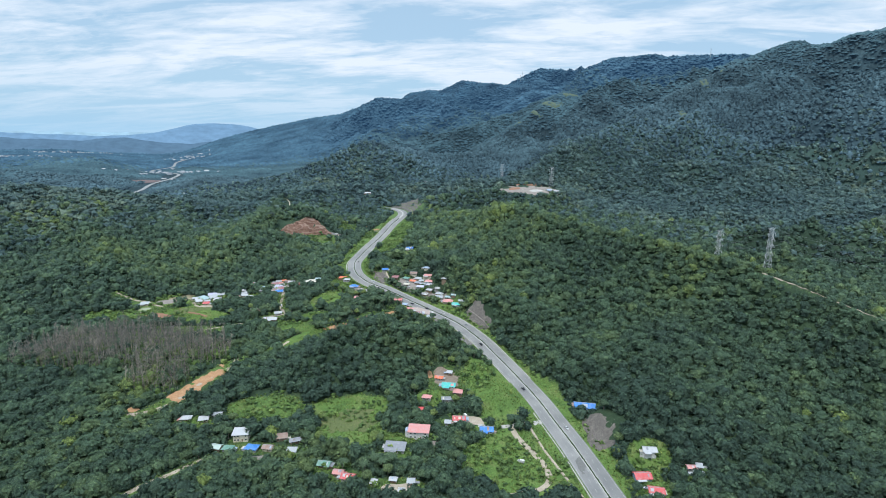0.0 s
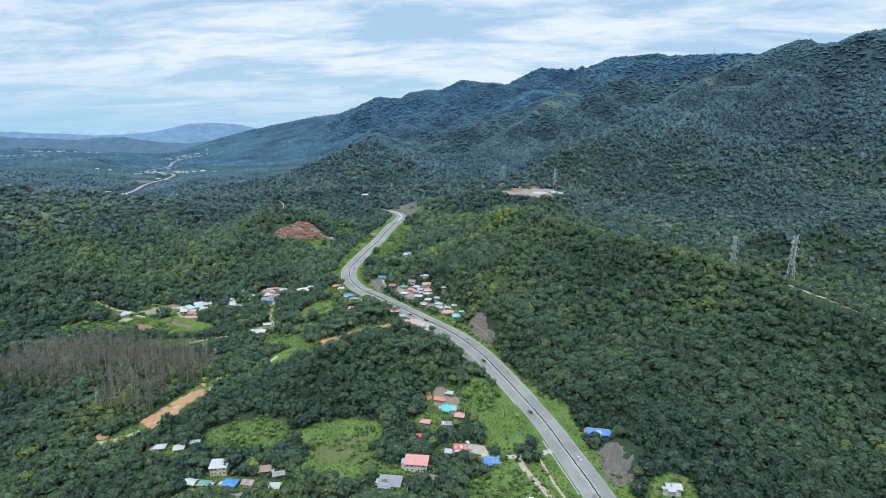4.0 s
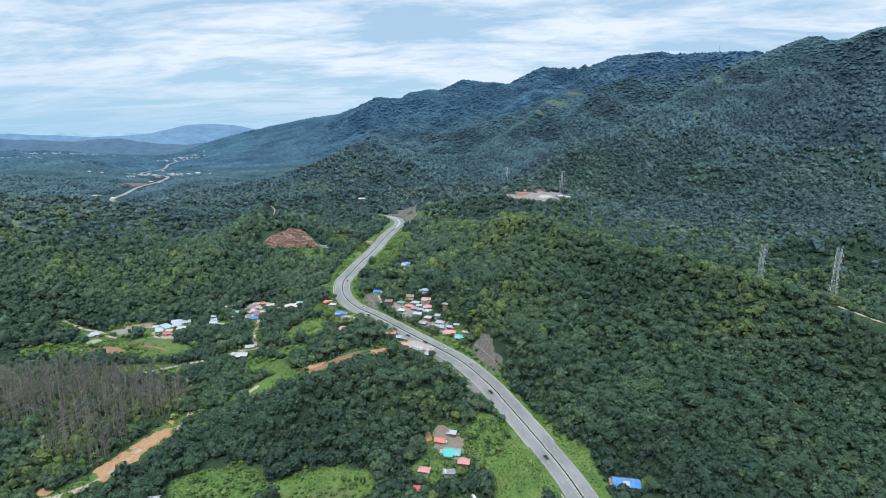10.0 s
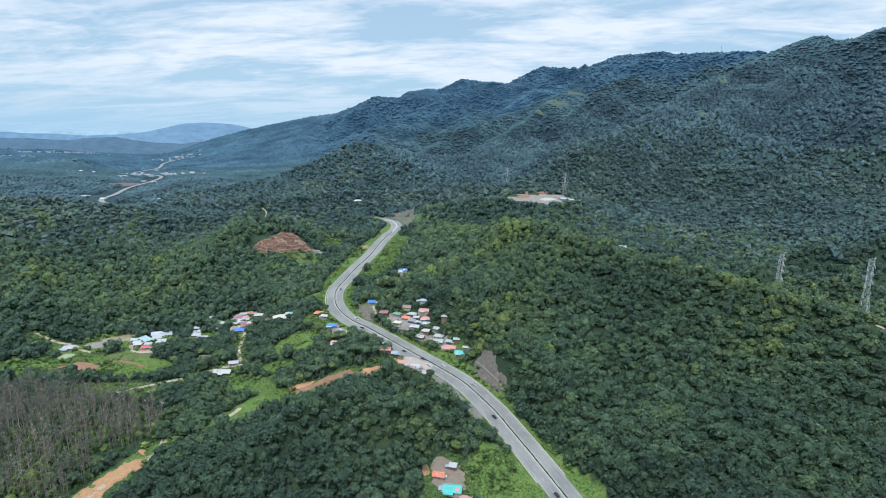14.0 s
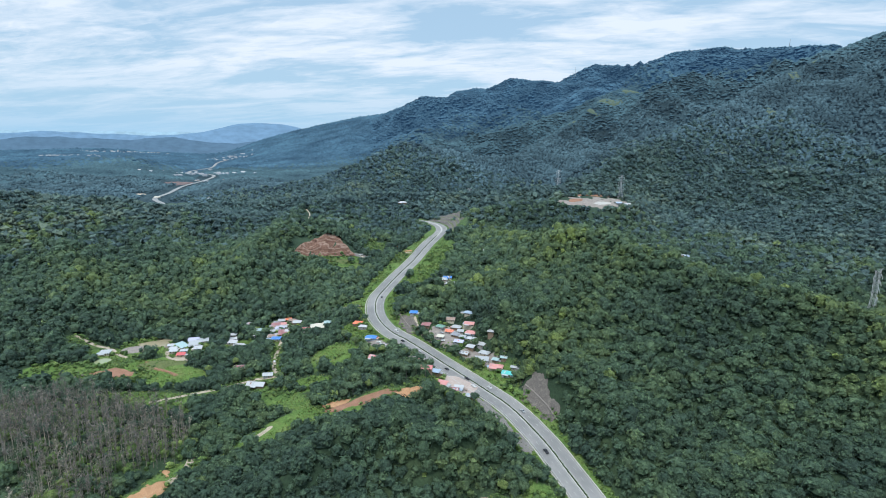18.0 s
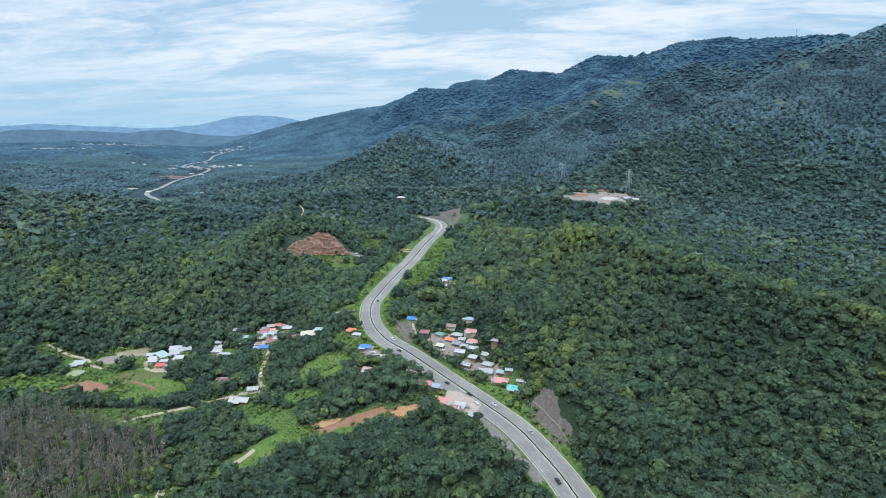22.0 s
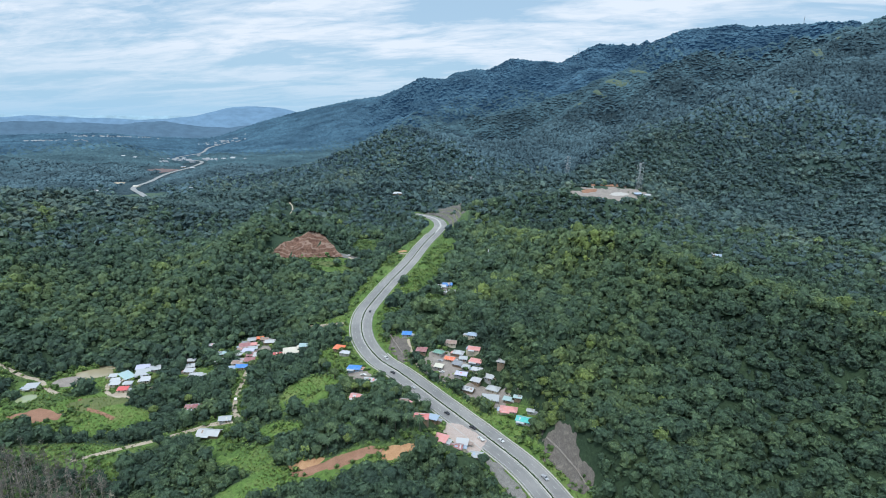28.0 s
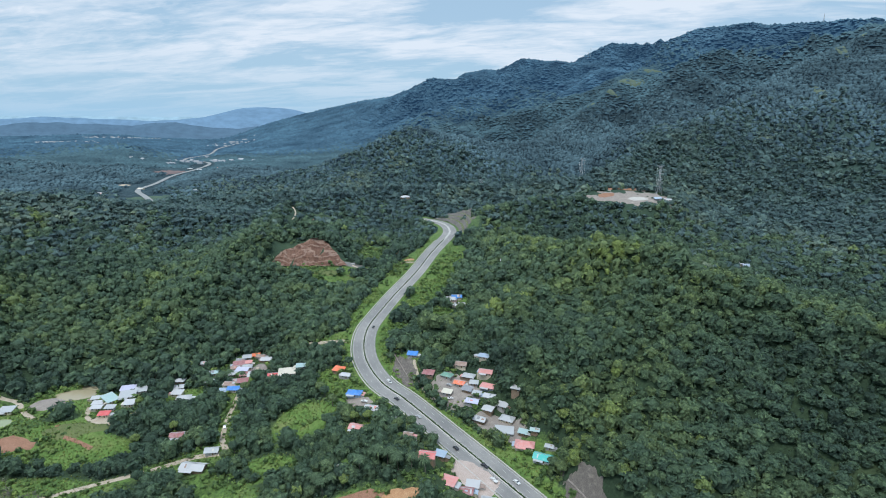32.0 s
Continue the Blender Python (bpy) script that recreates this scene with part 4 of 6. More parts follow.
patch("bare_earth", "orange bare earth on the grassy slope", "bare earth", -146, 496, 3, 8, -25, M_TRACK, 2, 0.35)
patch("bare_earth", "orange washed earth below the red strip", "bare earth", -100, 531, 15, 3.5, 0, M_ORANGE, 2, 0.35)
patch("bare_earth", "red scraped field in the valley", "bare earth", -306, 573, 19, 7, 0, M_RED)
patch("bare_earth", "orange landslip above the old track", "bare earth", -195, 414, 9, 35, -20, M_ORANGE, 2, 0.4, 2.6)
patch("bare_earth", "orange landslip in the wood", "bare earth", -226, 376, 5, 4, 0, M_ORANGE, 2, 0.4, 1.5)
patch("bare_earth", "orange scar beside the upper road", "bare earth", -121, 929, 7, 5, 0, M_ORANGE, 2, 0.3, 1.5)
patch("bare_earth", "orange scar on the compound's slope", "bare earth", -1, 425, 4, 5, 0, M_ORANGE, 2, 0.3, 1.0)
patch("bare_earth", "pale levelled site on the ridge", "bare earth", 190, 1092, 56, 31, 0, M_YARD, 4, 0.5, 0.8)
patch("bare_earth", "brown churned earth on the levelled site", "bare earth", 160, 1100, 14, 9, 20, M_RED, 3, 0.9, 0.8)
patch("bare_earth", "pale concrete slab area on the levelled site", "bare earth", 205, 1088, 16, 8, 10, M_CONCRETE, 3, 0.9, 0.4)
patch("bare_earth", "red bank behind the levelled site", "bare earth", 196, 1132, 30, 9, 0, M_RED, 4, 1.2, 1.0)
patch("bare_earth", "red terrace above the cut hill", "bare earth", -250, 1008, 17, 8, 0, M_RED, 3, 0.5, 1.0)
patch("bare_earth", "pale grassy scar on the crest", "bare earth", 158, 636, 4, 16, 42, M_GRASS, 2, 0.4, 0.6)
patch("grass_field", "bright green grass field", "field", -60, 366, 22, 15, 0, M_GRASS, 3, 0.25, 0.5)
patch("grass_field", "bright green grass plot", "field", -274, 588, 20, 9, 10, M_GRASS, 3, 0.25, 0.5)
patch("grass_field", "bright grass below the cut hill", "field", -194, 859, 30, 8, 10, M_GRASS, 3, 0.3, 0.6)
patch("bare_earth", "orange scar at the foot of the terraced slope", "bare earth", -101, 889, 8, 4, 0, M_ORANGE, 2, 0.3, 1.0)
patch("rock_slope", "dark sprayed rock cutting beside the road", "cutting", 48, 532, 9.0, 27, 24, M_ROCK, 2, 0.5, 1.8)
patch("rock_slope", "dark bare cutting beside the road", "cutting", 121, 350, 10, 22, 5, M_ROCK, 2, 0.4, 1.2)
patch("rock_slope", "grey gullied rock cutting below the blue-roofed house", "cutting", -67, 653, 7, 24, 27, M_ROCK, 2, 0.6, 2.0)
patch("rock_slope", "pale grey cutting below the road", "cutting", 18.5, 507, 5.5, 34, 31, M_PALE_ROCK, 2, 0.5, 1.6)

track("farm_track", "pale dirt track to the valley houses", [(-194, 687), (-183, 628), (-178, 603), (-172, 585), (-164, 574)], 4, M_TRACK)
track("farm_track", "pale dirt track through the valley", [(-164, 572), (-188, 569), (-211, 555), (-228, 545), (-250, 530)], 4, M_TRACK)
track("farm_track", "pale loop of dirt track round the sheds", [(-286, 615), (-276, 601), (-262, 596), (-252, 604), (-248, 614)], 3.5, M_TRACK)
track("farm_track", "reddish path across the grass plot", [(-291, 592), (-279, 582), (-266, 578), (-253, 574)], 3, M_RED)
track("farm_track", "pale dirt track beside the ponds", [(-380, 622), (-357, 619), (-342, 616), (-324, 603), (-313, 598)], 4, M_TRACK)
track("farm_track", "pale dirt track on the old cut", [(-182, 471), (-178, 458), (-178, 446), (-186, 430), (-193, 412), (-198, 396), (-202, 384), (-216, 372), (-232, 366)], 5, M_TRACK)
track("farm_track", "dirt track past the lower houses", [(-140, 324), (-153, 313), (-163, 303), (-173, 294), (-185, 280)], 4, M_TRACK)
track("drain", "pale stepped drain down the dark cutting", [(38, 549), (46, 536), (53, 522), (57, 510)], 0.6, M_YARD, 1.4)
track("drain", "pale stepped drain down the gullied cutting", [(-76, 668), (-70, 656), (-62, 642)], 0.6, M_YARD, 1.6)
track("side_road", "concrete side road leaving the carriageway", [(86, 367), (74, 362), (62, 358), (50, 361), (36, 364)], 5, M_CONCRETE)
track("gravel_way", "winding pale gravel way in the grass", [(60, 356), (62, 345), (68, 332), (75, 318), (77, 303), (72, 294), (62, 289), (44, 284)], 4, M_TRACK, 0.5)
track("gravel_way", "pale drain beside the road", [(73, 359), (78, 334), (84, 314), (89, 297), (95, 280)], 2.0, M_TRACK, 0.5)
track("side_road", "pale side road at the bend", [(-119, 692), (-132, 694), (-146, 697), (-158, 699)], 6, M_TRACK)
track("side_road", "pale track up to the small blue-roofed house", [(-60, 657), (-56, 645), (-50, 632), (-43, 622), (-34, 612)], 3, M_TRACK)
track("side_road", "track to the lot below the cut hill", [(-92, 880), (-115, 884), (-140, 882), (-166, 888)], 4, M_TRACK)
track("side_road", "village lane leaving the road", [(-12, 600), (-20, 610), (-26, 622), (-28, 638)], 4, M_YARD)
track("hill_path", "white footpath on the wooded hill", [(-292, 1040), (-276, 1008), (-266, 978), (-262, 960)], 2.2, M_TRACK, 1.0)
track("hill_path", "pale footpath along the crest", [(130, 672), (145, 650), (168, 622), (190, 598), (215, 572)], 2.2, M_CONCRETE, 0.6)
track("hill_path", "pale footpath on the near crest", [(300, 470), (325, 445), (345, 418), (372, 390)], 1.8, M_TRACK, 0.6)
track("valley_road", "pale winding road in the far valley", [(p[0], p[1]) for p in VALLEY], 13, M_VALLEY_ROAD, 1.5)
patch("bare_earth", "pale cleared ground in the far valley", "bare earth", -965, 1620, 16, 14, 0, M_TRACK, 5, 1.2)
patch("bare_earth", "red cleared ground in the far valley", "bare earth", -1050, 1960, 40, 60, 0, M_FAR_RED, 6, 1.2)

# Clearings high on the mountain.
for k, (mx, my, ra, rb) in enumerate(((520, 2560, 60, 26), (640, 2680, 50, 20), (330, 2330, 40, 18), (1010, 1990, 46, 18), (900, 1880, 40, 16), (760, 1690, 30, 14), (560, 1480, 26, 12), (440, 2460, 36, 14))):
    patch("grass_field", "pale grassy clearing high on the mountain", "field", mx, my, ra, rb, 20 * k, M_MEADOW, 9, 5.5, 3.0)

# Ponds in the valley.
M_WATER = Nodes("muddy_water", 0.12, 0.0, 0.5).colour((0.27, 0.235, 0.15)).mat
M_WATER_GREEN = Nodes("green_water", 0.12, 0.0, 0.5).colour((0.22, 0.25, 0.14)).mat
for px_, py_, rx, ry, mat, word in ((-318, 616, 12, 9, M_YARD, "drained pale mud pond"), (-308, 631, 15, 9, M_WATER, "muddy brown fish pond"),
                                    (-301, 645, 13, 7, M_WATER, "shallow brown fish pond"), (-330, 590, 7, 6, M_WATER_GREEN, "green fish pond")):
    tagged(patch("pond", word + " with earth banks", "pond", px_, py_, rx, ry, 15, mat, 2.0, 0.4), "", "", "ponds")


# The tall face of cut red earth, with its benches and rills.
def red_cut():
    na, nb = 130, 76
    A, B = np.meshgrid(np.linspace(-46, 46, na), np.linspace(-4, 48, nb))
    X, Y = -216 + A, 878 + 0.12 * A + B
    Z = sheet(X.ravel(), Y.ravel()).reshape(X.shape)
    rills = np.abs(fractal(X * 1.0, Y * 0.25, 5, 171, 3) - 0.5) * 3.0
    bench = np.where(np.abs(((Z - 4) % 9) - 7.5) < 1.3, 0.9, 0.0)
    Z = Z + 0.8 - rills + bench
    top = 1 + 43 * np.clip(1 - (np.abs(A + 1) / 46) ** 1.35, 0, 1)
    keep = (B < top + 4 * (fractal(X, Y, 7, 181, 3) - 0.5)) & (np.abs(A) < 45.5) & (B > -4 + 5 * fractal(X, Y, 9, 183, 3))
    idx = np.arange(na * nb).reshape(nb, na)
    f = [(int(idx[j, i]), int(idx[j, i + 1]), int(idx[j + 1, i + 1]), int(idx[j + 1, i])) for j in range(nb - 1) for i in range(na - 1) if keep[j, i]]
    me = mesh_from("earth_face", np.column_stack([X.ravel(), Y.ravel(), Z.ravel()]), f, M_CUT)
    tagged(new("earth_face", me), "tall cut face of red earth with benches and rills", "cutting", "", "structure")


red_cut()


# The terraced rock cutting outside the far bend: risers and ledges that follow the road.
def bend_terraces():
    line = smooth_line(ROAD, 1.5)
    line = line[(line[:, 1] > 992) & (line[:, 0] > -100)]
    way = np.gradient(line[:, :2], axis=0)
    way /= np.linalg.norm(way, axis=1)[:, None]
    out = np.linspace(12.5, 52, 66)
    X = line[:, :1] + way[:, 1:] * out[None]
    Y = line[:, 1:2] - way[:, :1] * out[None]
    far = np.linspace(0, 1, len(line))[:, None]
    up = 0.12 + 0.88 * np.sin(math.pi * np.clip(far, 0, 1)) ** 0.7
    step = (out[None] - 13.0) / 6.5 + 0.5 * (fractal(X, Y, 14, 197, 2) - 0.5)
    n = np.floor(step)
    Z = line[:, 2:] + up * 4.4 * np.maximum(0, n + np.minimum(1, (step - n) * 1.9)) + 0.7 * (fractal(X, Y, 3, 191, 3) - 0.5)
    keep = (Z > sheet(X.ravel(), Y.ravel()).reshape(X.shape) - 0.5) & (out[None] < 16 + 23 * up + 16 * (fractal(X, Y, 9, 193, 2) - 0.5))
    r, c = X.shape
    idx = np.arange(r * c).reshape(r, c)
    f = [(int(idx[j, i]), int(idx[j, i + 1]), int(idx[j + 1, i + 1]), int(idx[j + 1, i])) for j in range(r - 1) for i in range(c - 1) if keep[j, i] and keep[j + 1, i + 1]]
    me = mesh_from("rock_slope", np.column_stack([X.ravel(), Y.ravel(), Z.ravel()]), f, [M_TERRACE, M_GRASS])
    flat = ((step - n) > 0.56) & (n >= 0)
    for p in me.polygons:
        j, i = divmod(p.vertices[0], c)
        p.material_index = int(flat[j, i] and (i + j) % 7 > 1)
    tagged(new("rock_slope", me), "terraced grey rock cutting with ledges outside the far bend", "cutting", "", "structure")


bend_terraces()


# Verges of grass, a hedge on the median, and concrete drains by the carriageways.
def tufts(name, label, places, size, material):
    x, y = places
    n = len(x)
    z = sheet(x, y)
    k = 3
    a = RNG.uniform(0, 2 * math.pi, (n, k))
    w, h = size * RNG.uniform(0.5, 1.2, (n, k)), size * RNG.uniform(0.4, 1.1, (n, k))
    v = np.zeros((n, k, 3, 3))
    v[:, :, 0] = np.stack([x[:, None] - w * np.cos(a), y[:, None] - w * np.sin(a), z[:, None] - 0.1 + 0 * a], -1)
    v[:, :, 1] = np.stack([x[:, None] + w * np.cos(a), y[:, None] + w * np.sin(a), z[:, None] - 0.1 + 0 * a], -1)
    v[:, :, 2] = np.stack([x[:, None] + 0.5 * w * np.sin(a), y[:, None] - 0.5 * w * np.cos(a), z[:, None] + h], -1)
    tint = np.repeat(np.clip(RNG.random(n) * 0.7 + 0.3, 0, 1), k * 3)
    me = mesh_fast(name, v.reshape(-1, 3), np.arange(n * k * 3).reshape(-1, 3), material, tint)
    return tagged(new(name, me), label, "grass", "", "stuff")


M_BUSH = leaf_material("bush_leaves", (0.085, 0.150, 0.058), (0.125, 0.205, 0.068), (0.165, 0.250, 0.075), (0.22, 0.30, 0.095))
M_TALL_GRASS = leaf_material("tall_grass", (0.085, 0.145, 0.040), (0.125, 0.195, 0.050), (0.17, 0.225, 0.065), (0.23, 0.26, 0.095))


# ---- buildings ----
def box(bm, x0, x1, y0, y1, z0, z1):
    v = [bm.verts.new(p) for p in ((x0, y0, z0), (x1, y0, z0), (x1, y1, z0), (x0, y1, z0), (x0, y0, z1), (x1, y0, z1), (x1, y1, z1), (x0, y1, z1))]
    for f in ((3, 2, 1, 0), (4, 5, 6, 7), (0, 1, 5, 4), (1, 2, 6, 5), (2, 3, 7, 6), (3, 0, 4, 7)):
        bm.faces.new([v[k] for k in f])


def part(name, bm, material, parent, label=""):
    """Links a bmesh as one mesh object under a thing or a part."""
    me = bpy.data.meshes.new(name)
    bm.to_mesh(me)
    bm.free()
    me.materials.append(material)
    ob = new(name, me)
    ob.parent = parent
    return tagged(ob, label)


def box_part(name, parent, material, x0, x1, y0, y1, z0, z1, label=""):
    bm = bmesh.new()
    box(bm, x0, x1, y0, y1, z0, z1)
    return part(name, bm, material, parent, label)


def tube(bm, a, b, r0, r1, sides=6):
    a, b = Vector(a), Vector(b)
    w = (b - a).normalized()
    u = w.orthogonal().normalized()
    v = w.cross(u)
    rings = []
    for p, r in ((a, r0), (b, r1)):
        rings.append([bm.verts.new(p + (u * math.cos(2 * math.pi * k / sides) + v * math.sin(2 * math.pi * k / sides)) * r) for k in range(sides)])
    for k in range(sides):
        bm.faces.new((rings[0][k], rings[0][(k + 1) % sides], rings[1][(k + 1) % sides], rings[1][k]))
    bm.faces.new(rings[0][::-1])
    bm.faces.new(rings[1])


def sheet_metal(name, colour, rust=0.25):
    """Corrugated roofing with faded paint and rust."""
    m = Nodes(name, 0.55, 0.0, 0.4)
    p = m.own()
    worn = m.ramp(m.noise(p, 0.45, 5, 0.65), [(0.5 - 0.25 * rust, colour), (0.78, tuple(0.55 * c + 0.18 for c in colour))])
    spots = m.ramp(m.noise(p, 1.4, 6, 0.7), [(0.62, (0, 0, 0)), (0.75, (rust, rust, rust))])
    m.colour(m.mix(spots, worn, (0.16, 0.085, 0.05)))
    w = m.node("TexWave", Scale=2.6)
    w.bands_direction = "X"
    m.link(p, w.inputs["Vector"])
    m.bump(w.outputs[0], 0.5, 0.06)
    return m.mat


def plaster(name, colour):
    m = Nodes(name, 0.85, 0.0, 0.2)
    p = m.own()
    stain = m.ramp(m.noise(p, 0.7, 5, 0.7), [(0.35, tuple(0.68 * c for c in colour)), (0.6, colour)])
    m.colour(m.mix(1.0, stain, m.ramp(m.noise(p, 9, 3), [(0.3, (0.9, 0.9, 0.9)), (0.7, (1.05, 1.05, 1.05))]), "MULTIPLY"))
    return m.mat


ROOFS = {
    "blue": ((0.05, 0.19, 0.50), "blue"), "maroon": ((0.26, 0.10, 0.10), "maroon"), "green": ((0.11, 0.24, 0.18), "dull green"),
    "brown": ((0.24, 0.16, 0.12), "brown"), "grey": ((0.34, 0.36, 0.37), "grey"), "bluegrey": ((0.26, 0.34, 0.44), "blue-grey"),
    "pink": ((0.52, 0.22, 0.20), "faded red"), "orange": ((0.62, 0.16, 0.07), "orange-red"), "dgrey": ((0.20, 0.21, 0.23), "dark grey"),
    "lilac": ((0.40, 0.41, 0.54), "lilac-grey"), "white": ((0.40, 0.41, 0.42), "white"), "tealgrey": ((0.28, 0.40, 0.40), "grey-green"),
    "turquoise": ((0.07, 0.40, 0.36), "turquoise"), "cream": ((0.50, 0.47, 0.38), "cream"), "redwhite": ((0.50, 0.14, 0.13), "red"),
    "red": ((0.50, 0.09, 0.09), "red"), "palegreen": ((0.38, 0.48, 0.43), "pale green"),
}
ROOF_MAT = {k: sheet_metal(k + "_roofing", c, 0.15 if k in ("blue", "turquoise", "orange", "red") else 0.45) for k, (c, w) in ROOFS.items()}
WALLS = [(plaster("white_plaster", (0.66, 0.65, 0.62)), "white walls"), (plaster("grey_plaster", (0.42, 0.41, 0.39)), "grey block walls"),
         (plaster("cream_plaster", (0.62, 0.56, 0.43)), "cream walls"), (plaster("wood_boards", (0.27, 0.20, 0.14)), "brown board walls"),
         (plaster("pink_plaster", (0.58, 0.44, 0.40)), "pale pink walls"), (plaster("blue_plaster", (0.38, 0.46, 0.55)), "pale blue walls")]
M_GLASS = Nodes("window_glass", 0.08, 0.0, 0.5).colour((0.03, 0.04, 0.05)).mat
M_FRAME = Nodes("window_frame", 0.6).colour((0.60, 0.60, 0.58)).mat
M_DOOR = plaster("door_wood", (0.20, 0.13, 0.08))
M_POST = plaster("post_wood", (0.34, 0.30, 0.25))
H_RNG = random.Random(11)


def roof_mesh(w, d, z, rise, over, shape):
    """A pitched sheet roof with thickness; shape is gable, hip or shed."""
    bm = bmesh.new()
    W, D, t = w / 2 + over, d / 2 + over, 0.10
    drop = rise * over / (d / 2)
    if shape == "hip":
        r = max(0.3, W - D)
        low = [(-W, -D, z - drop), (W, -D, z - drop), (W, D, z - drop), (-W, D, z - drop)]
        top = [(-r, 0, z + rise), (r, 0, z + rise)]
        for k in (0, t):
            v = [bm.verts.new((x, y, q + k)) for x, y, q in low + top]
            for f in ((0, 1, 5, 4), (2, 3, 4, 5), (1, 2, 5), (3, 0, 4)):
                g = [v[i] for i in f]
                bm.faces.new(g if k else g[::-1])
        bm.verts.ensure_lookup_table()
        for i in range(4):
            j = (i + 1) % 4
            bm.faces.new((bm.verts[i], bm.verts[j], bm.verts[6 + j], bm.verts[6 + i]))
    else:
        line = [(-D, z - drop), (0, z + rise), (D, z - drop)] if shape == "gable" else [(-D, z - 0.2), (D, z + rise)]
        pts = []
        for x in (-W, W):
            pts.append([[bm.verts.new((x, y, q + k)) for y, q in line] for k in (0, t)])
        n = len(line)
        for i in range(n - 1):
            bm.faces.new((pts[0][1][i], pts[1][1][i], pts[1][1][i + 1], pts[0][1][i + 1]))
            bm.faces.new((pts[0][0][i + 1], pts[1][0][i + 1], pts[1][0][i], pts[0][0][i]))
            for s in (0, 1):
                bm.faces.new((pts[s][0][i], pts[s][0][i + 1], pts[s][1][i + 1], pts[s][1][i]))
        for i in (0, n - 1):
            bm.faces.new((pts[0][0][i], pts[1][0][i], pts[1][1][i], pts[0][1][i]))
    bmesh.ops.recalc_face_normals(bm, faces=bm.faces)
    return bm


def wall_mesh(w, d, base, high, rise, shape):
    bm = bmesh.new()
    W, D = w / 2, d / 2
    if shape == "gable":
        for x0, x1 in ((-W, W),):
            a = [bm.verts.new((x0, y, q)) for y, q in ((-D, base), (D, base), (D, high), (0, high + rise - 0.02), (-D, high))]
            b = [bm.verts.new((x1, y, q)) for y, q in ((-D, base), (D, base), (D, high), (0, high + rise - 0.02), (-D, high))]
            bm.faces.new(a)
            bm.faces.new(b[::-1])
            for i in range(5):
                bm.faces.new((a[i], b[i], b[(i + 1) % 5], a[(i + 1) % 5]))
    else:
        box(bm, -W, W, -D, D, base, high + (0.0 if shape == "hip" else -0.2))
    bmesh.ops.recalc_face_normals(bm, faces=bm.faces)
    return bm


def window(parent, x, y, z, w, h, side):
    """A framed window set on a wall that faces -y, or +y."""
    s = -1 if side < 0 else 1
    f = box_part("window", parent, M_FRAME, x - w / 2 - 0.06, x + w / 2 + 0.06, min(y, y + s * 0.06), max(y, y + s * 0.06), z - 0.06, z + h + 0.06)
    box_part("pane", f, M_GLASS, x - w / 2, x + w / 2, min(y + s * 0.05, y + s * 0.08), max(y + s * 0.05, y + s * 0.08), z, z + h)


D_RNG = random.Random(5)


def dress(home, roof, w, d, low, high, rise, shape, wall_mat):
    """A lean-to annex at one end, and odd replaced sheets on the roof."""
    r = D_RNG
    odd = ("white", "grey", "dgrey", "bluegrey", "brown", "cream", "pink")
    if r.random() < 0.7:
        s, far, deep, top = r.choice((-1, 1)), r.uniform(1.6, 3.4), r.uniform(0.45, 0.85) * d, high - r.uniform(0.3, 0.7)
        x0, x1 = sorted((s * w / 2, s * (w / 2 + far)))
        y0 = -d / 2 + r.uniform(0, 0.9) * (d - deep)
        box_part("annex_wall", home, wall_mat, x0, x1, y0, y0 + deep, low, top - 0.45)
        bm = bmesh.new()
        e = s * (w / 2 + far + 0.35)
        v = [bm.verts.new(p) for p in ((s * w / 2, y0 - 0.3, top), (e, y0 - 0.3, top - 0.5), (e, y0 + deep + 0.3, top - 0.5), (s * w / 2, y0 + deep + 0.3, top))]
        u = [bm.verts.new(q.co + Vector((0, 0, 0.08))) for q in v]
        bm.faces.new(v[::-1])
        bm.faces.new(u)
        for i in range(4):
            bm.faces.new((v[i], v[(i + 1) % 4], u[(i + 1) % 4], u[i]))
        bmesh.ops.recalc_face_normals(bm, faces=bm.faces)
        part("annex_roof", bm, ROOF_MAT[r.choice(odd)], home)
    if shape != "gable":
        return
    for k in range(r.randint(1, 3)):
        wide, a, b = r.uniform(0.7, 0.3 * w), r.uniform(0.0, 0.35), r.uniform(0.6, 1.0)
        x0 = r.uniform(-w / 2, w / 2 - wide)
        s = -1 if r.random() < 0.75 else 1
        bm = bmesh.new()
        line = [(s * d / 2 * q, high + rise * (1 - q) + 0.125) for q in (1 - a, 1 - b)]
        v = [bm.verts.new((x, y, z)) for x in (x0, x0 + wide) for y, z in line]
        u = [bm.verts.new(q.co + Vector((0, 0, -0.03))) for q in v]
        bm.faces.new((v[0], v[2], v[3], v[1]))
        for i, j in ((0, 2), (2, 3), (3, 1), (1, 0)):
            bm.faces.new((v[i], u[i], u[j], v[j]))
        bmesh.ops.recalc_face_normals(bm, faces=bm.faces)
        part("roof_sheet", bm, ROOF_MAT[r.choice(odd)], roof, "odd replaced roofing sheet")


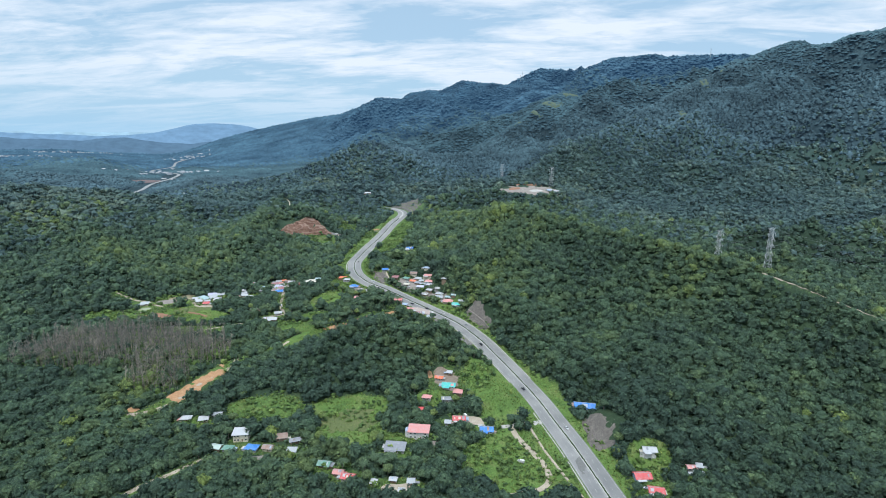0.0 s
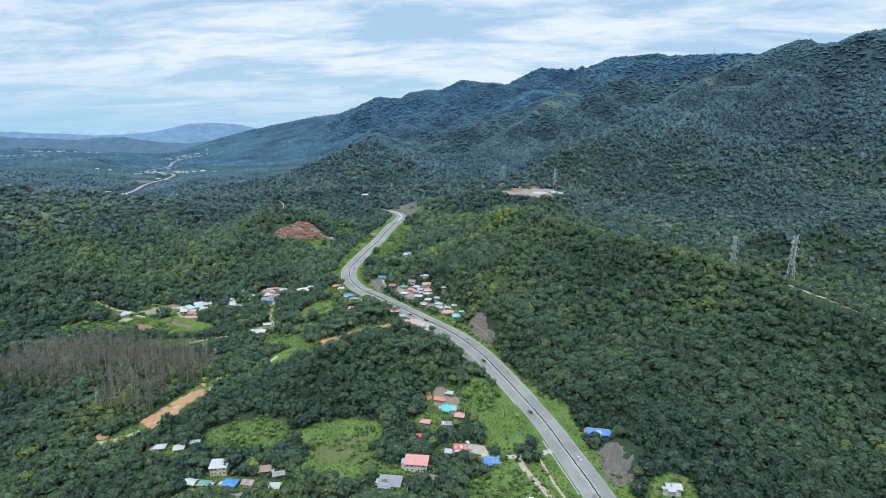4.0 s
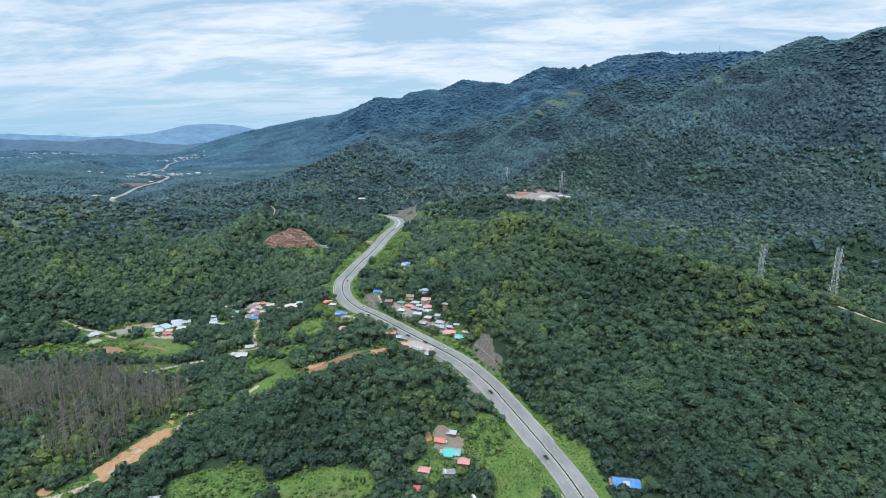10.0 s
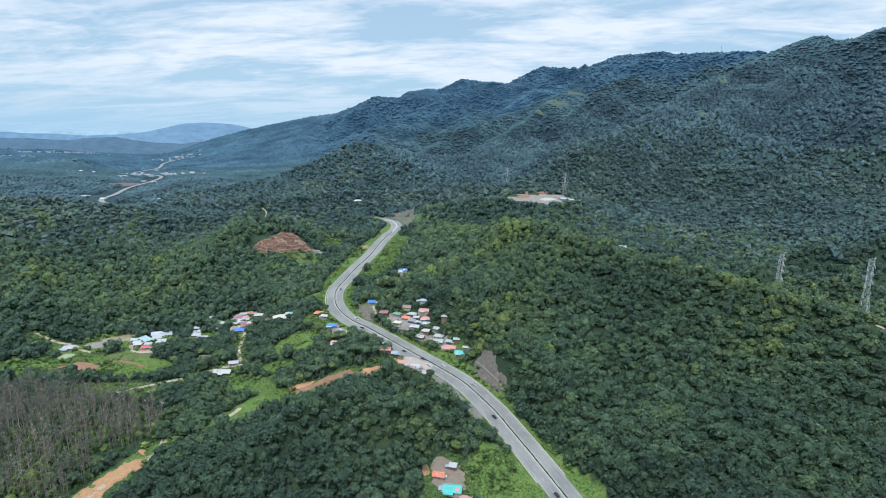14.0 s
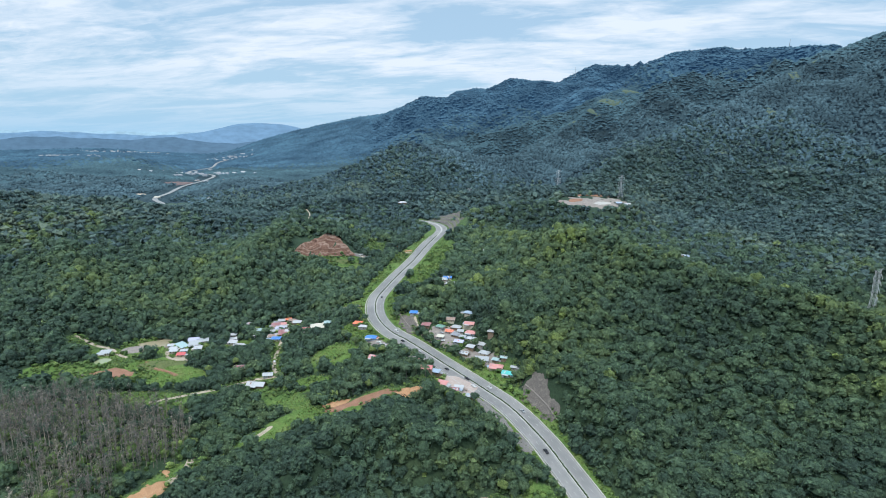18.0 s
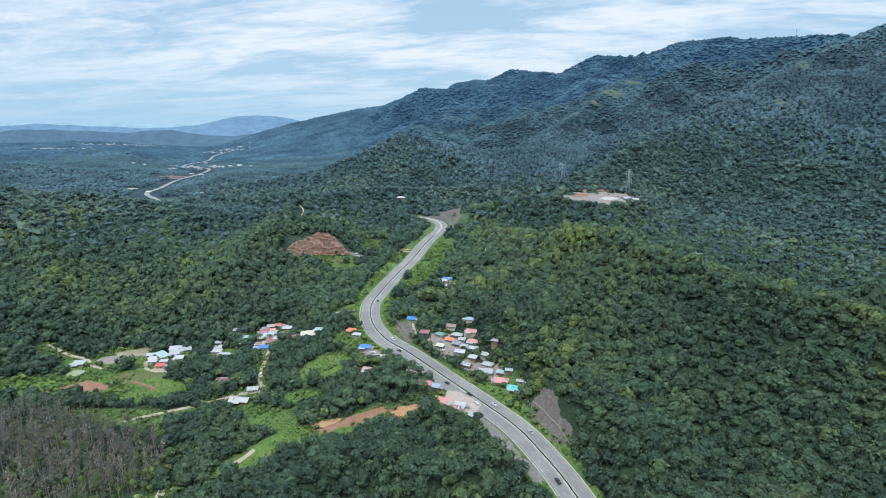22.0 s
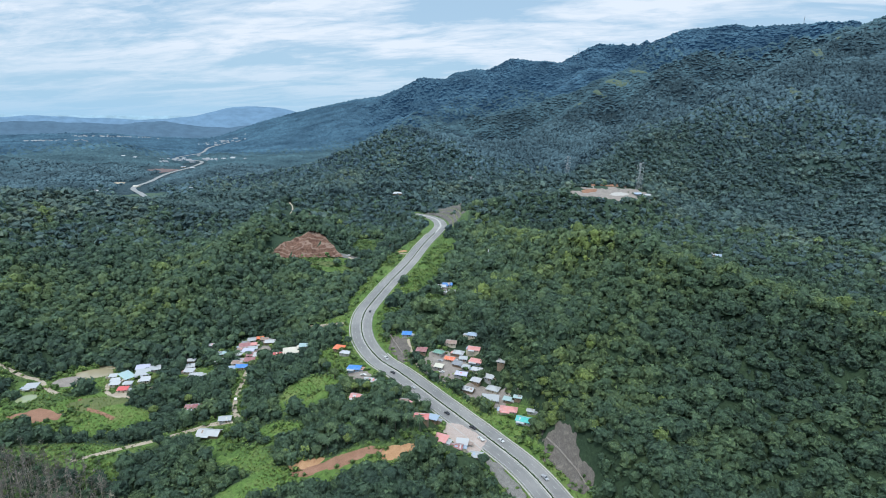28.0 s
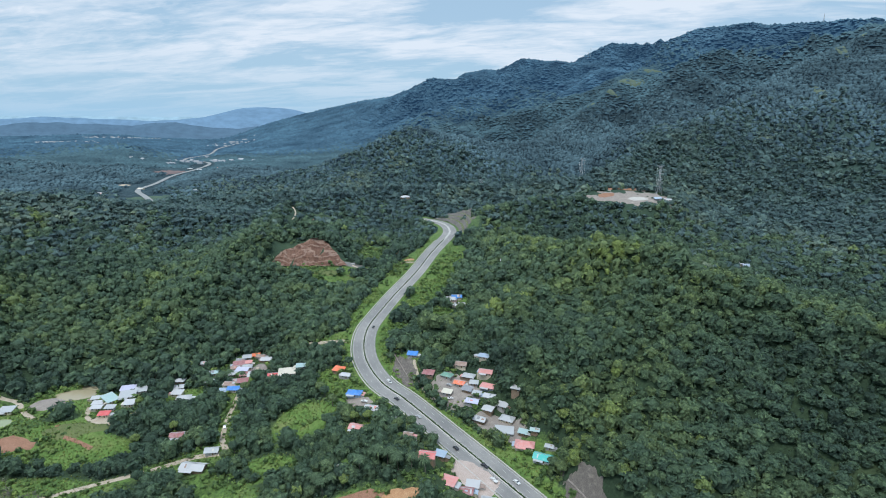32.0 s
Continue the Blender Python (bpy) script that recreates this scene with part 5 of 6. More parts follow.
def house(x, y, w, d, turn, style, storeys=1, shape="", walls=None):
    colour, word = ROOFS[style]
    k = 0.9 if storeys > 1 or w > 14.4 else 0.76
    w, d = k * w, k * d
    r = H_RNG
    shape = shape or r.choice(("gable", "gable", "gable", "shed", "hip") if w > 6 else ("shed", "gable"))
    wall_mat, wall_word = walls if walls else r.choice(WALLS[1:4] + [WALLS[3], WALLS[1]] + (WALLS if w > 8 else []))
    c, s = math.cos(radians(turn)), math.sin(radians(turn))
    corners = [(x + a * c - b * s, y + a * s + b * c) for a in (-w / 2, 0, w / 2) for b in (-d / 2, 0, d / 2)]
    zs = sheet(np.array([p[0] for p in corners]), np.array([p[1] for p in corners]))
    base, low = float(np.median(zs)) + 0.35, float(zs.min()) - float(np.median(zs)) - 0.8
    high = 2.7 * storeys + (0.1 if storeys > 1 else -0.45)
    rise = {"gable": 0.24, "hip": 0.26, "shed": 0.14}[shape] * d
    HOMES.append((x, y, 0.55 * max(w, d)))
    home = new("house", None)
    home.matrix_basis = pose(x, y, base, 0, 0, turn)
    kinds = {"gable": "gabled", "hip": "hipped", "shed": "lean-to"}
    size = "two-storey " if storeys > 1 else ("long " if w > 15 else ("small " if w < 7 else ""))
    tagged(home, "%shouse with %s %s metal roof and %s" % (size, word, kinds[shape], wall_word), "house", "houses")
    part("wall", wall_mesh(w, d, low, high, rise, shape), wall_mat, home)
    roof = part("roof", roof_mesh(w, d, high, rise, 0.8, shape), ROOF_MAT[style], home)
    if shape == "gable":
        bm = bmesh.new()
        box(bm, -w / 2 - 0.6, w / 2 + 0.6, -0.16, 0.16, high + rise + 0.09, high + rise + 0.15)
        part("ridge_cap", bm, ROOF_MAT["grey"], roof)
    dress(home, roof, w, d, low, high, rise, shape, wall_mat)
    box_part("door", home, M_DOOR, -0.45 + 0.12 * w, 0.45 + 0.12 * w, -d / 2 - 0.05, -d / 2 + 0.02, 0.0, 2.0)
    for k in range(storeys):
        for at in ((-0.32, 0.36) if w < 9 else (-0.38, -0.16, 0.36)):
            window(home, at * w, -d / 2, 0.95 + 2.7 * k, 1.1, 1.0, -1)
    if w > 8 and storeys == 1:
        bm = bmesh.new()
        v = [bm.verts.new(p) for p in ((-w / 2, -d / 2 - 2.2, high - 0.75), (w * 0.1, -d / 2 - 2.2, high - 0.75), (w * 0.1, -d / 2 - 0.1, high - 0.2), (-w / 2, -d / 2 - 0.1, high - 0.2))]
        u = [bm.verts.new(q.co + Vector((0, 0, 0.07))) for q in v]
        bm.faces.new(v[::-1])
        bm.faces.new(u)
        for i in range(4):
            bm.faces.new((v[i], v[(i + 1) % 4], u[(i + 1) % 4], u[i]))
        part("porch_roof", bm, ROOF_MAT[r.choice(("grey", "white", style))], home)
        for px_ in (-w / 2 + 0.15, w * 0.1 - 0.15):
            bm = bmesh.new()
            tube(bm, (px_, -d / 2 - 2.05, low), (px_, -d / 2 - 2.05, high - 0.73), 0.07, 0.07)
            part("post", bm, M_POST, home)
    return home


house(-61.6, 661.9, 8.5, 6.1, -3, "blue")
house(-47.3, 641.7, 9.1, 6.6, -8, "maroon")
house(-34.2, 643.4, 9.2, 6.6, -23, "green")
house(-25.1, 654.9, 10.1, 7.3, -8, "brown")
house(-19.0, 644.8, 10.1, 7.2, -15, "grey")
house(-8.7, 656.3, 9.2, 6.6, -14, "bluegrey")
house(-6.8, 644.7, 11.0, 7.5, -12, "pink")
house(-24.6, 635.2, 9.0, 6.5, -18, "orange")
house(-14.9, 636.0, 6.4, 4.6, -5, "grey")
house(-19.1, 626.8, 8.0, 5.8, -22, "dgrey")
house(-4.9, 631.3, 12.6, 7.5, -18, "pink")
house(-12.5, 621.5, 6.2, 4.5, -16, "grey")
house(-15.0, 612.6, 9.5, 6.9, -13, "lilac")
house(-3.9, 619.0, 8.8, 6.3, -16, "white")
house(4.4, 613.8, 7.8, 5.6, -21, "white")
house(-4.9, 609.3, 7.8, 5.6, -23, "white")
house(-9.6, 600.8, 8.6, 6.2, -23, "white")
house(7.3, 603.6, 10.4, 7.5, -23, "grey")
house(13.0, 616.0, 7.0, 5.1, -21, "white")
house(5.2, 589.8, 13.4, 7.5, -5, "grey")
house(16.4, 588.7, 5.8, 4.2, -20, "tealgrey")
house(23.3, 586.8, 5.8, 4.2, -11, "tealgrey")
house(16.9, 577.7, 13.2, 7.5, -9, "pink")
house(26.5, 566.8, 12.1, 7.5, -19, "turquoise")
house(31.0, 576.1, 5.0, 3.6, -18, "grey")
house(-32.5, 623.6, 7.1, 5.1, -15, "cream")
house(-31.2, 563.3, 7.3, 5.2, -18, "bluegrey")
house(-36.5, 546.0, 10.1, 7.3, -5, "redwhite")
house(-24.5, 536.0, 10.0, 7.2, -20, "pink")
house(-12.0, 543.0, 7.8, 5.6, -6, "white")
house(-15.0, 533.0, 8.4, 6.1, -8, "maroon")
house(-3.5, 531.0, 8.4, 6.1, -7, "grey")
house(-112.9, 645.0, 9.2, 6.7, -13, "orange")
house(-105.7, 638.4, 7.3, 5.3, -8, "white")
house(-94.6, 617.9, 11.5, 7.5, -4, "blue")
house(-78.8, 600.8, 10.3, 7.4, -6, "white")
house(-64.5, 587.1, 8.4, 6.0, -3, "white")
house(-211.5, 694.0, 8.0, 5.6, 7, "dgrey")
house(-209.0, 700.0, 8.0, 5.6, 18, "grey")
house(-203.0, 704.0, 6.9, 4.8, 17, "orange")
house(-198.0, 703.0, 8.0, 5.6, 4, "brown")
house(-191.0, 698.0, 10.3, 7.2, 11, "white")
house(-210.0, 687.0, 10.3, 7.2, 19, "maroon")
house(-203.5, 690.0, 6.9, 4.8, 15, "pink")
house(-201.5, 683.0, 10.3, 7.2, 20, "grey")
house(-209.0, 680.0, 9.2, 6.4, 18, "brown")
house(-202.0, 675.5, 11.5, 8.0, 2, "lilac")
house(-196.5, 669.5, 9.2, 6.4, 19, "maroon")
house(-188.0, 670.5, 13.8, 9.6, 0, "white")
house(-206.0, 670.0, 8.0, 5.6, 15, "grey")
house(-196.5, 646.5, 10.3, 7.2, 8, "brown")
house(-188.5, 649.0, 9.2, 6.4, 17, "maroon")
house(-197.5, 637.5, 9.2, 6.4, 7, "bluegrey")
house(-190.0, 638.5, 10.3, 7.2, 6, "blue")
house(-199.0, 656.0, 8.0, 5.6, 15, "grey")
house(-164.0, 650.0, 10.3, 7.2, 17, "red")
house(-154.0, 653.0, 14.9, 10.4, 17, "cream")
house(-146.0, 658.0, 8.0, 5.6, 15, "tealgrey")
house(-234.4, 680.0, 8.0, 5.6, 12, "white")
house(-222.3, 669.4, 9.2, 6.4, 20, "tealgrey")
house(-215.4, 655.0, 10.3, 7.2, 4, "white")
house(-240.0, 652.0, 8.0, 5.6, 7, "white")
house(-236.5, 644.0, 9.2, 6.4, 20, "white")
house(-233.0, 636.5, 9.2, 6.4, 4, "white")
house(-225.0, 631.0, 11.5, 8.0, 16, "white")
house(-287.0, 624.0, 7.3, 4.3, 18, "white", 1, "shed")
house(-281.0, 617.5, 8.2, 4.3, 12, "white", 1, "shed")
house(-277.5, 611.5, 8.2, 4.3, 12, "white", 1, "shed")
house(-276.5, 624.0, 9.1, 13.8, 60, "tealgrey", 1, "shed")
house(-267.0, 630.0, 12.8, 10.4, 20, "grey", 1, "shed")
house(-273.0, 639.0, 11.9, 6.9, 20, "lilac", 1, "shed")
house(-262.0, 638.0, 9.1, 7.8, 25, "grey", 1, "shed")
house(-258.5, 619.5, 8.2, 6.9, 15, "white", 1, "shed")
house(-268.0, 612.5, 7.3, 4.3, 10, "grey", 1, "shed")
house(-266.0, 604.0, 8.2, 5.2, 12, "red", 1, "shed")
house(-336.8, 602.6, 10.7, 7.5, 13, "grey")
house(-204.0, 590.4, 14.1, 7.5, 12, "maroon")
house(-172.6, 573.0, 9.3, 6.7, 13, "grey")
house(-177.2, 559.8, 15.0, 7.5, -1, "white")
house(-83.8, 583.3, 11.7, 7.5, -15, "pink")
house(-50.0, 567.2, 5.6, 4.0, -6, "brown")
house(-82.5, 548.0, 6.3, 4.5, -9, "white")
house(-179.0, 361.8, 8.4, 6.1, 7, "white")
house(-165.5, 360.2, 7.5, 5.4, 16, "white")
house(-143.5, 328.5, 8.2, 5.9, -12, "palegreen")
house(-135.4, 327.4, 8.1, 5.8, -5, "green")
house(-119.7, 328.1, 10.0, 7.2, -9, "blue")
house(-108.7, 328.2, 7.9, 5.7, -10, "brown")
house(-91.7, 324.3, 7.0, 5.1, 0, "grey")
house(-67.6, 313.4, 9.7, 7.0, -13, "green")
house(-56.9, 304.7, 7.6, 5.5, -9, "pink")
house(-50.0, 300.1, 9.8, 7.1, -13, "red")
house(-33.5, 294.6, 3.9, 4.0, -13, "white")
house(-21.5, 297.8, 5.1, 4.0, -10, "white")
house(-10.5, 294.8, 5.0, 4.0, -2, "grey")
house(-15.8, 286.3, 3.8, 4.0, -4, "white")
house(-23.2, 332.5, 14.5, 9.0, -7, "dgrey")
house(-2.9, 395.9, 8.2, 5.9, -12, "pink")
house(-6.9, 381.7, 4.3, 4.0, 0, "red")
house(12.6, 397.6, 8.3, 5.9, 0, "dgrey")
house(22.3, 403.8, 8.4, 6.0, -11, "pink")
house(7.1, 423.0, 8.0, 5.7, -14, "orange")
house(15.0, 410.6, 13.2, 9.0, -9, "turquoise")
house(15.8, 430.1, 4.9, 4.0, -13, "white")
house(22.0, 370.1, 11.2, 8.1, 0, "red")
house(13.4, 364.3, 4.8, 4.0, -6, "grey")
house(41.6, 355.0, 11.5, 8.3, -6, "blue")
house(121.1, 385.9, 16.7, 9.0, -10, "blue")
house(146.1, 319.7, 10.6, 7.6, -6, "white")
house(134.6, 300.0, 12.4, 8.9, 3, "red")
house(137.8, 285.7, 10.7, 7.7, -11, "red")
house(167.3, 304.6, 5.9, 4.2, -1, "pink")
house(172.6, 304.3, 4.6, 4.0, -15, "grey")
house(169.7, 299.4, 6.5, 4.6, -10, "white")
house(-131.0, 341.0, 11.0, 8.0, 6, "white", 2, "shed", WALLS[2])
house(-7.5, 349.0, 15.5, 9.0, -6, "pink", 2, "shed", WALLS[0])
house(-240.0, 966.0, 18.0, 7.0, 0, "bluegrey", 1, "gable", WALLS[0])
house(-44.0, 797.0, 12.0, 8.0, -1, "white")
house(-38.0, 801.0, 12.0, 8.0, 5, "blue")
house(-34.0, 788.0, 12.0, 8.0, 0, "white")
house(10.0, 860.0, 12.0, 8.0, 0, "grey")
house(-900.0, 1442.0, 17.0, 8.0, -8, "white")
house(-890.0, 1420.0, 17.0, 8.0, 0, "orange")
house(-930.0, 1450.0, 17.0, 8.0, -10, "white")
house(-700.0, 1500.0, 17.0, 8.0, -10, "white")
house(-690.0, 1480.0, 17.0, 8.0, 0, "white")
house(-880.0, 1560.0, 17.0, 8.0, -10, "cream")
house(-640.0, 1700.0, 17.0, 8.0, -10, "white")
house(-560.0, 1850.0, 17.0, 8.0, 0, "white")
house(-150.0, 1180.0, 17.0, 8.0, 0, "white")
house(292.0, 930.0, 12.0, 8.0, 4, "bluegrey")
house(284.0, 934.0, 12.0, 8.0, -8, "white")
house(230.0, 1085.0, 12.0, 8.0, 5, "bluegrey")
house(243.0, 1080.0, 12.0, 8.0, -9, "grey")
house(-1000.0, 2050.0, 17.0, 8.0, 0, "white")
house(-1050.0, 2080.0, 17.0, 8.0, 0, "white")
house(-960.0, 2090.0, 17.0, 8.0, 0, "orange")
house(-1380.0, 2250.0, 17.0, 8.0, 0, "white")
house(-1330.0, 2240.0, 17.0, 8.0, 0, "white")
house(-1300.0, 2280.0, 17.0, 8.0, -10, "pink")
house(-103.0, 341.0, 9.0, 6.0, 12, "brown")
house(-93.0, 337.0, 8.0, 5.0, 20, "dgrey")
house(-158.0, 368.0, 7.0, 4.5, 5, "grey")


# ---- the woods ----
near = scatter(-440, 420, 232, 760, 4.8, woods(0, 400))
plant("near_forest", "dense green tropical forest trees with leafy crowns", near, 3.8, T_NEAR, M_LEAF, 0.5)
mid = scatter(-760, 760, 300, 1200, 5.5, woods(400, 760))
plant("hill_forest", "dense green tropical forest covering the hills", mid, 4.3, T_MID, M_LEAF, 0.5)
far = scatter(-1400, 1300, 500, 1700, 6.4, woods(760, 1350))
plant("far_forest", "bluish hazed forest on the hills across the valley", far, 5.1, T_FAR, M_LEAF_HAZED, 0.35, None, 0.85)
under = scatter(-440, 420, 232, 760, 6.0, woods(0, 420))
plant("undergrowth", "dense young trees and shrubs filling the gaps in the forest", under, 2.9, T_YOUNG, M_LEAF, 0.3)


def front(lo, hi):
    """Woods on this side of the mountain's crest."""
    inner = woods(lo, hi)

    def keep(x, y):
        return inner(x, y) & (y < np.interp(x / np.maximum(y - 85, 60), SKY_U, SKY_Y) + 30)
    return keep


def behind(x, y):
    return (openness(x, y)[0] < 0.45) & ((y < 232) | ~in_wedge(x, y))


plant("rear_forest", "green forest trees below the start of the flight", scatter(-420, 420, -80, 250, 9.0, behind), 5.6, T_FAR, M_LEAF)


def facing(inner):
    """Thins the woods on hillsides turned away from the camera's view."""
    def keep(x, y):
        deep = np.hypot(x, y)
        ox, oy = 20 * x / deep, 20 * y / deep
        rise = ground(x + ox, y + oy) - ground(x - ox, y - oy)
        return inner(x, y) & ((rise > -5) | (RNG.random(x.shape) < 0.6))
    return keep


dist = scatter(-2100, 2100, 700, 2400, 6.6, facing(woods(1350, 1950)))
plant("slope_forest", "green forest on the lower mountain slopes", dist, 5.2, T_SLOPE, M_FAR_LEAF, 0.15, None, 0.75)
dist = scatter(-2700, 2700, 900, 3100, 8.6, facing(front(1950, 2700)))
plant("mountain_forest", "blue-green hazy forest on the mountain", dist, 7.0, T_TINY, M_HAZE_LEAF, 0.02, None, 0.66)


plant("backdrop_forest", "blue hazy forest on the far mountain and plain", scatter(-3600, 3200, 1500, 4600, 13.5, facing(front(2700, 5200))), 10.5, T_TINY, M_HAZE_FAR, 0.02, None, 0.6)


def on_grass(x, y):
    d, _ = to_line(x, y, ROAD_LINE)
    clear, green = openness(x, y)
    return (d > 10.8) & (green > 0.45) & in_wedge(x, y) & ~on_bare(x, y) & (fractal(x, y, 14, 191, 2) > 0.36)


tufts("verge_grass", "tall rough grass and weeds on verges and clearings", scatter(-330, 200, 260, 960, 2.2, on_grass), 0.9, M_TALL_GRASS)


def bushy(x, y):
    clear, green = openness(x, y)
    d, _ = to_line(x, y, ROAD_LINE)
    return (green > 0.2) & (d > 13) & in_wedge(x, y) & ~on_bare(x, y) & (fractal(x, y, 22, 201, 3) + 0.2 * (RNG.random(x.shape) - 0.5) > 0.45)


T_BUSH = [dome(3, 5, 0.25, T_RNG, 0, 6, 0.32) for k in range(5)]


def by_houses(x, y):
    clear, _ = openness(x, y)
    near, ok = np.full(x.shape, 1e9), clear < 0.7
    for hx, hy, hr in HOMES:
        d = np.hypot(x - hx, y - hy)
        near, ok = np.minimum(near, d), ok & (d > hr + 0.4)
    return ok & (near < 26) & ~on_bare(x, y)


plant("garden_growth", "young trees, bananas and shrubs between the houses", scatter(-340, 190, 270, 730, 2.9, by_houses), 1.6, T_YOUNG, M_LEAF, 0.4)
bush_places = scatter(-380, 240, 260, 960, 3.7, bushy)
plant("bushes", "low green bushes in the clearings and along the verges", bush_places, 1.9, T_YOUNG, M_BUSH, 0.2, np.clip(RNG.normal(0.5, 0.25, len(bush_places[0])), 0, 1), 0.7)


# ---- pylons and masts ----
M_STEEL = Nodes("galvanised_steel", 0.45, 0.7, 0.5).colour((0.42, 0.44, 0.45)).mat
M_CABLE = Nodes("cable", 0.5, 0.6, 0.5).colour((0.25, 0.26, 0.27)).mat
M_GLAZE = Nodes("insulator_glaze", 0.25).colour((0.62, 0.64, 0.64)).mat


def pylon(x, y, top, turn, label, high=None):
    base = float(sheet(np.array([x]), np.array([y]))[0]) - 0.5
    h = high or (top - base)
    tower = tagged(new("pylon", None), label, "pylon", "pylons")
    tower.matrix_basis = pose(x, y, base, 0, 0, turn)
    foot, waist = 0.085 * h, 0.022 * h

    def spread(z):
        return max(foot + (waist - foot) * min(1.0, z / (0.62 * h)), waist if z < 0.9 * h else waist * 0.8)
    for sx in (-1, 1):
        for sy in (-1, 1):
            bm = bmesh.new()
            for a, b in ((0, 0.62 * h), (0.62 * h, h)):
                tube(bm, (sx * spread(a), sy * spread(a), a), (sx * spread(b), sy * spread(b), b), 0.17, 0.13, 4)
            part("leg", bm, M_STEEL, tower)
    bm = bmesh.new()
    z = 0.0
    while z < 0.97 * h:
        n = min(h, z + max(1.6, 1.9 * spread(z)))
        a, b = spread(z), spread(n)
        for k in range(4):
            c0, c1 = ((-1, -1), (1, -1), (1, 1), (-1, 1))[k], ((1, -1), (1, 1), (-1, 1), (-1, -1))[k]
            tube(bm, (c0[0] * a, c0[1] * a, z), (c1[0] * b, c1[1] * b, n), 0.07, 0.07, 3)
            tube(bm, (c1[0] * a, c1[1] * a, z), (c0[0] * b, c0[1] * b, n), 0.07, 0.07, 3)
        z = n
    part("bracing", bm, M_STEEL, tower)
    for k, f in enumerate((0.99, 0.915, 0.82, 0.73, 0.61, 0.52, 0.43)):
        for s in (-1, 1):
            bm = bmesh.new()
            long = (0.115 if k else 0.13) * h
            zz = f * h
            for q in (-1, 1):
                tube(bm, (s * spread(zz), q * waist * 0.7, zz), (s * long, 0, zz + 0.01 * h), 0.09, 0.06, 3)
                tube(bm, (s * spread(zz), q * waist * 0.7, zz - 0.03 * h), (s * long, 0, zz + 0.01 * h), 0.08, 0.06, 3)
            arm = part("cross_arm", bm, M_STEEL, tower)
            if k:
                bm = bmesh.new()
                tube(bm, (s * long, 0, zz), (s * long, -1.0, zz - 0.045 * h), 0.16, 0.16, 6)
                part("insulator", bm, M_GLAZE, arm, "pale glazed insulator string")
    return tower


P_A = (345.7, 536.6, 79.0)
P_B = (369.2, 678.8, 52.0)
pylon(*P_A, 35, "tall grey lattice steel pylon on the wooded ridge")
pylon(*P_B, 35, "grey lattice steel pylon in the valley behind the ridge")
pylon(238, 1110, 105, 10, "grey lattice steel pylon beside the levelled site")
pylon(164, 1350, 108, 10, "grey lattice steel pylon on the far wooded slope", 46)
pylon(-28, 1400, 130, 10, "hazy lattice steel pylon on the far slope", 40)


def cable(a, b, sag):
    bm = bmesh.new()
    a, b = Vector(a), Vector(b)
    last = a
    for k in range(1, 15):
        s = k / 14
        p = a.lerp(b, s) - Vector((0, 0, sag * 4 * s * (1 - s)))
        tube(bm, last, p, 0.07, 0.07, 3)
        last = p
    ob = part("power_cable", bm, M_CABLE, None)
    return tagged(ob, "thin grey power cable strung from the steel pylons", "cable", "power cables")


for side in (-4.5, 4.5):
    for drop in (3.5, 11, 18):
        c, s = math.cos(radians(35)), math.sin(radians(35))
        a = (P_A[0] + side * c, P_A[1] + side * s, P_A[2] - drop)
        b = (P_B[0] + side * c, P_B[1] + side * s, P_B[2] - drop)
        cable(a, b, 5)
        cable(a, (P_A[0] + 330 + side * c, P_A[1] - 190 + side * s, 62 - drop), 12)


def mast(x, y, foot, high, label):
    tower = tagged(new("radio_mast", None), label, "mast", "radio masts")
    tower.matrix_basis = pose(x, y, foot)
    for k in range(3):
        a = 2 * math.pi * k / 3
        bm = bmesh.new()
        tube(bm, (2.6 * math.cos(a), 2.6 * math.sin(a), 0), (0.7 * math.cos(a), 0.7 * math.sin(a), high), 0.5, 0.4, 4)
        part("leg", bm, M_STEEL, tower)
    for k in range(3):
        bm = bmesh.new()
        tube(bm, (0, 0, high * (0.7 + 0.1 * k)), (1.8, 0, high * (0.7 + 0.1 * k)), 1.0, 1.0, 8)
        part("dish", bm, M_FRAME, tower)


for mx, my, mh, word in ((612, 4070, 62, "tall"), (598, 4075, 40, "short"), (1525, 3150, 48, "slender")):
    mast(mx, my, float(sheet(np.array([mx]), np.array([my]))[0]), mh + 14, word + " radio mast on the mountain crest")

# ---- vehicles ----
M_TYRE = Nodes("tyre_rubber", 0.9).colour((0.015, 0.015, 0.016)).mat
M_RIM = Nodes("wheel_rim", 0.35, 0.8).colour((0.45, 0.45, 0.46)).mat
M_LAMP = Nodes("lamp_glass", 0.15).colour((0.75, 0.75, 0.70)).mat


def car_paint(name, colour):
    m = Nodes(name, 0.25, 0.2, 0.5)
    m.colour(m.ramp(m.noise(m.own(), 2.0, 3), [(0.3, tuple(0.88 * c for c in colour)), (0.7, colour)]))
    return m.mat


PAINTS = {"white": car_paint("white_paint", (0.62, 0.62, 0.61)), "dark": car_paint("dark_paint", (0.03, 0.032, 0.038)),
          "silver": car_paint("silver_paint", (0.40, 0.41, 0.42)), "red": car_paint("red_paint", (0.35, 0.04, 0.03)), "blue": car_paint("blue_paint", (0.05, 0.10, 0.26))}


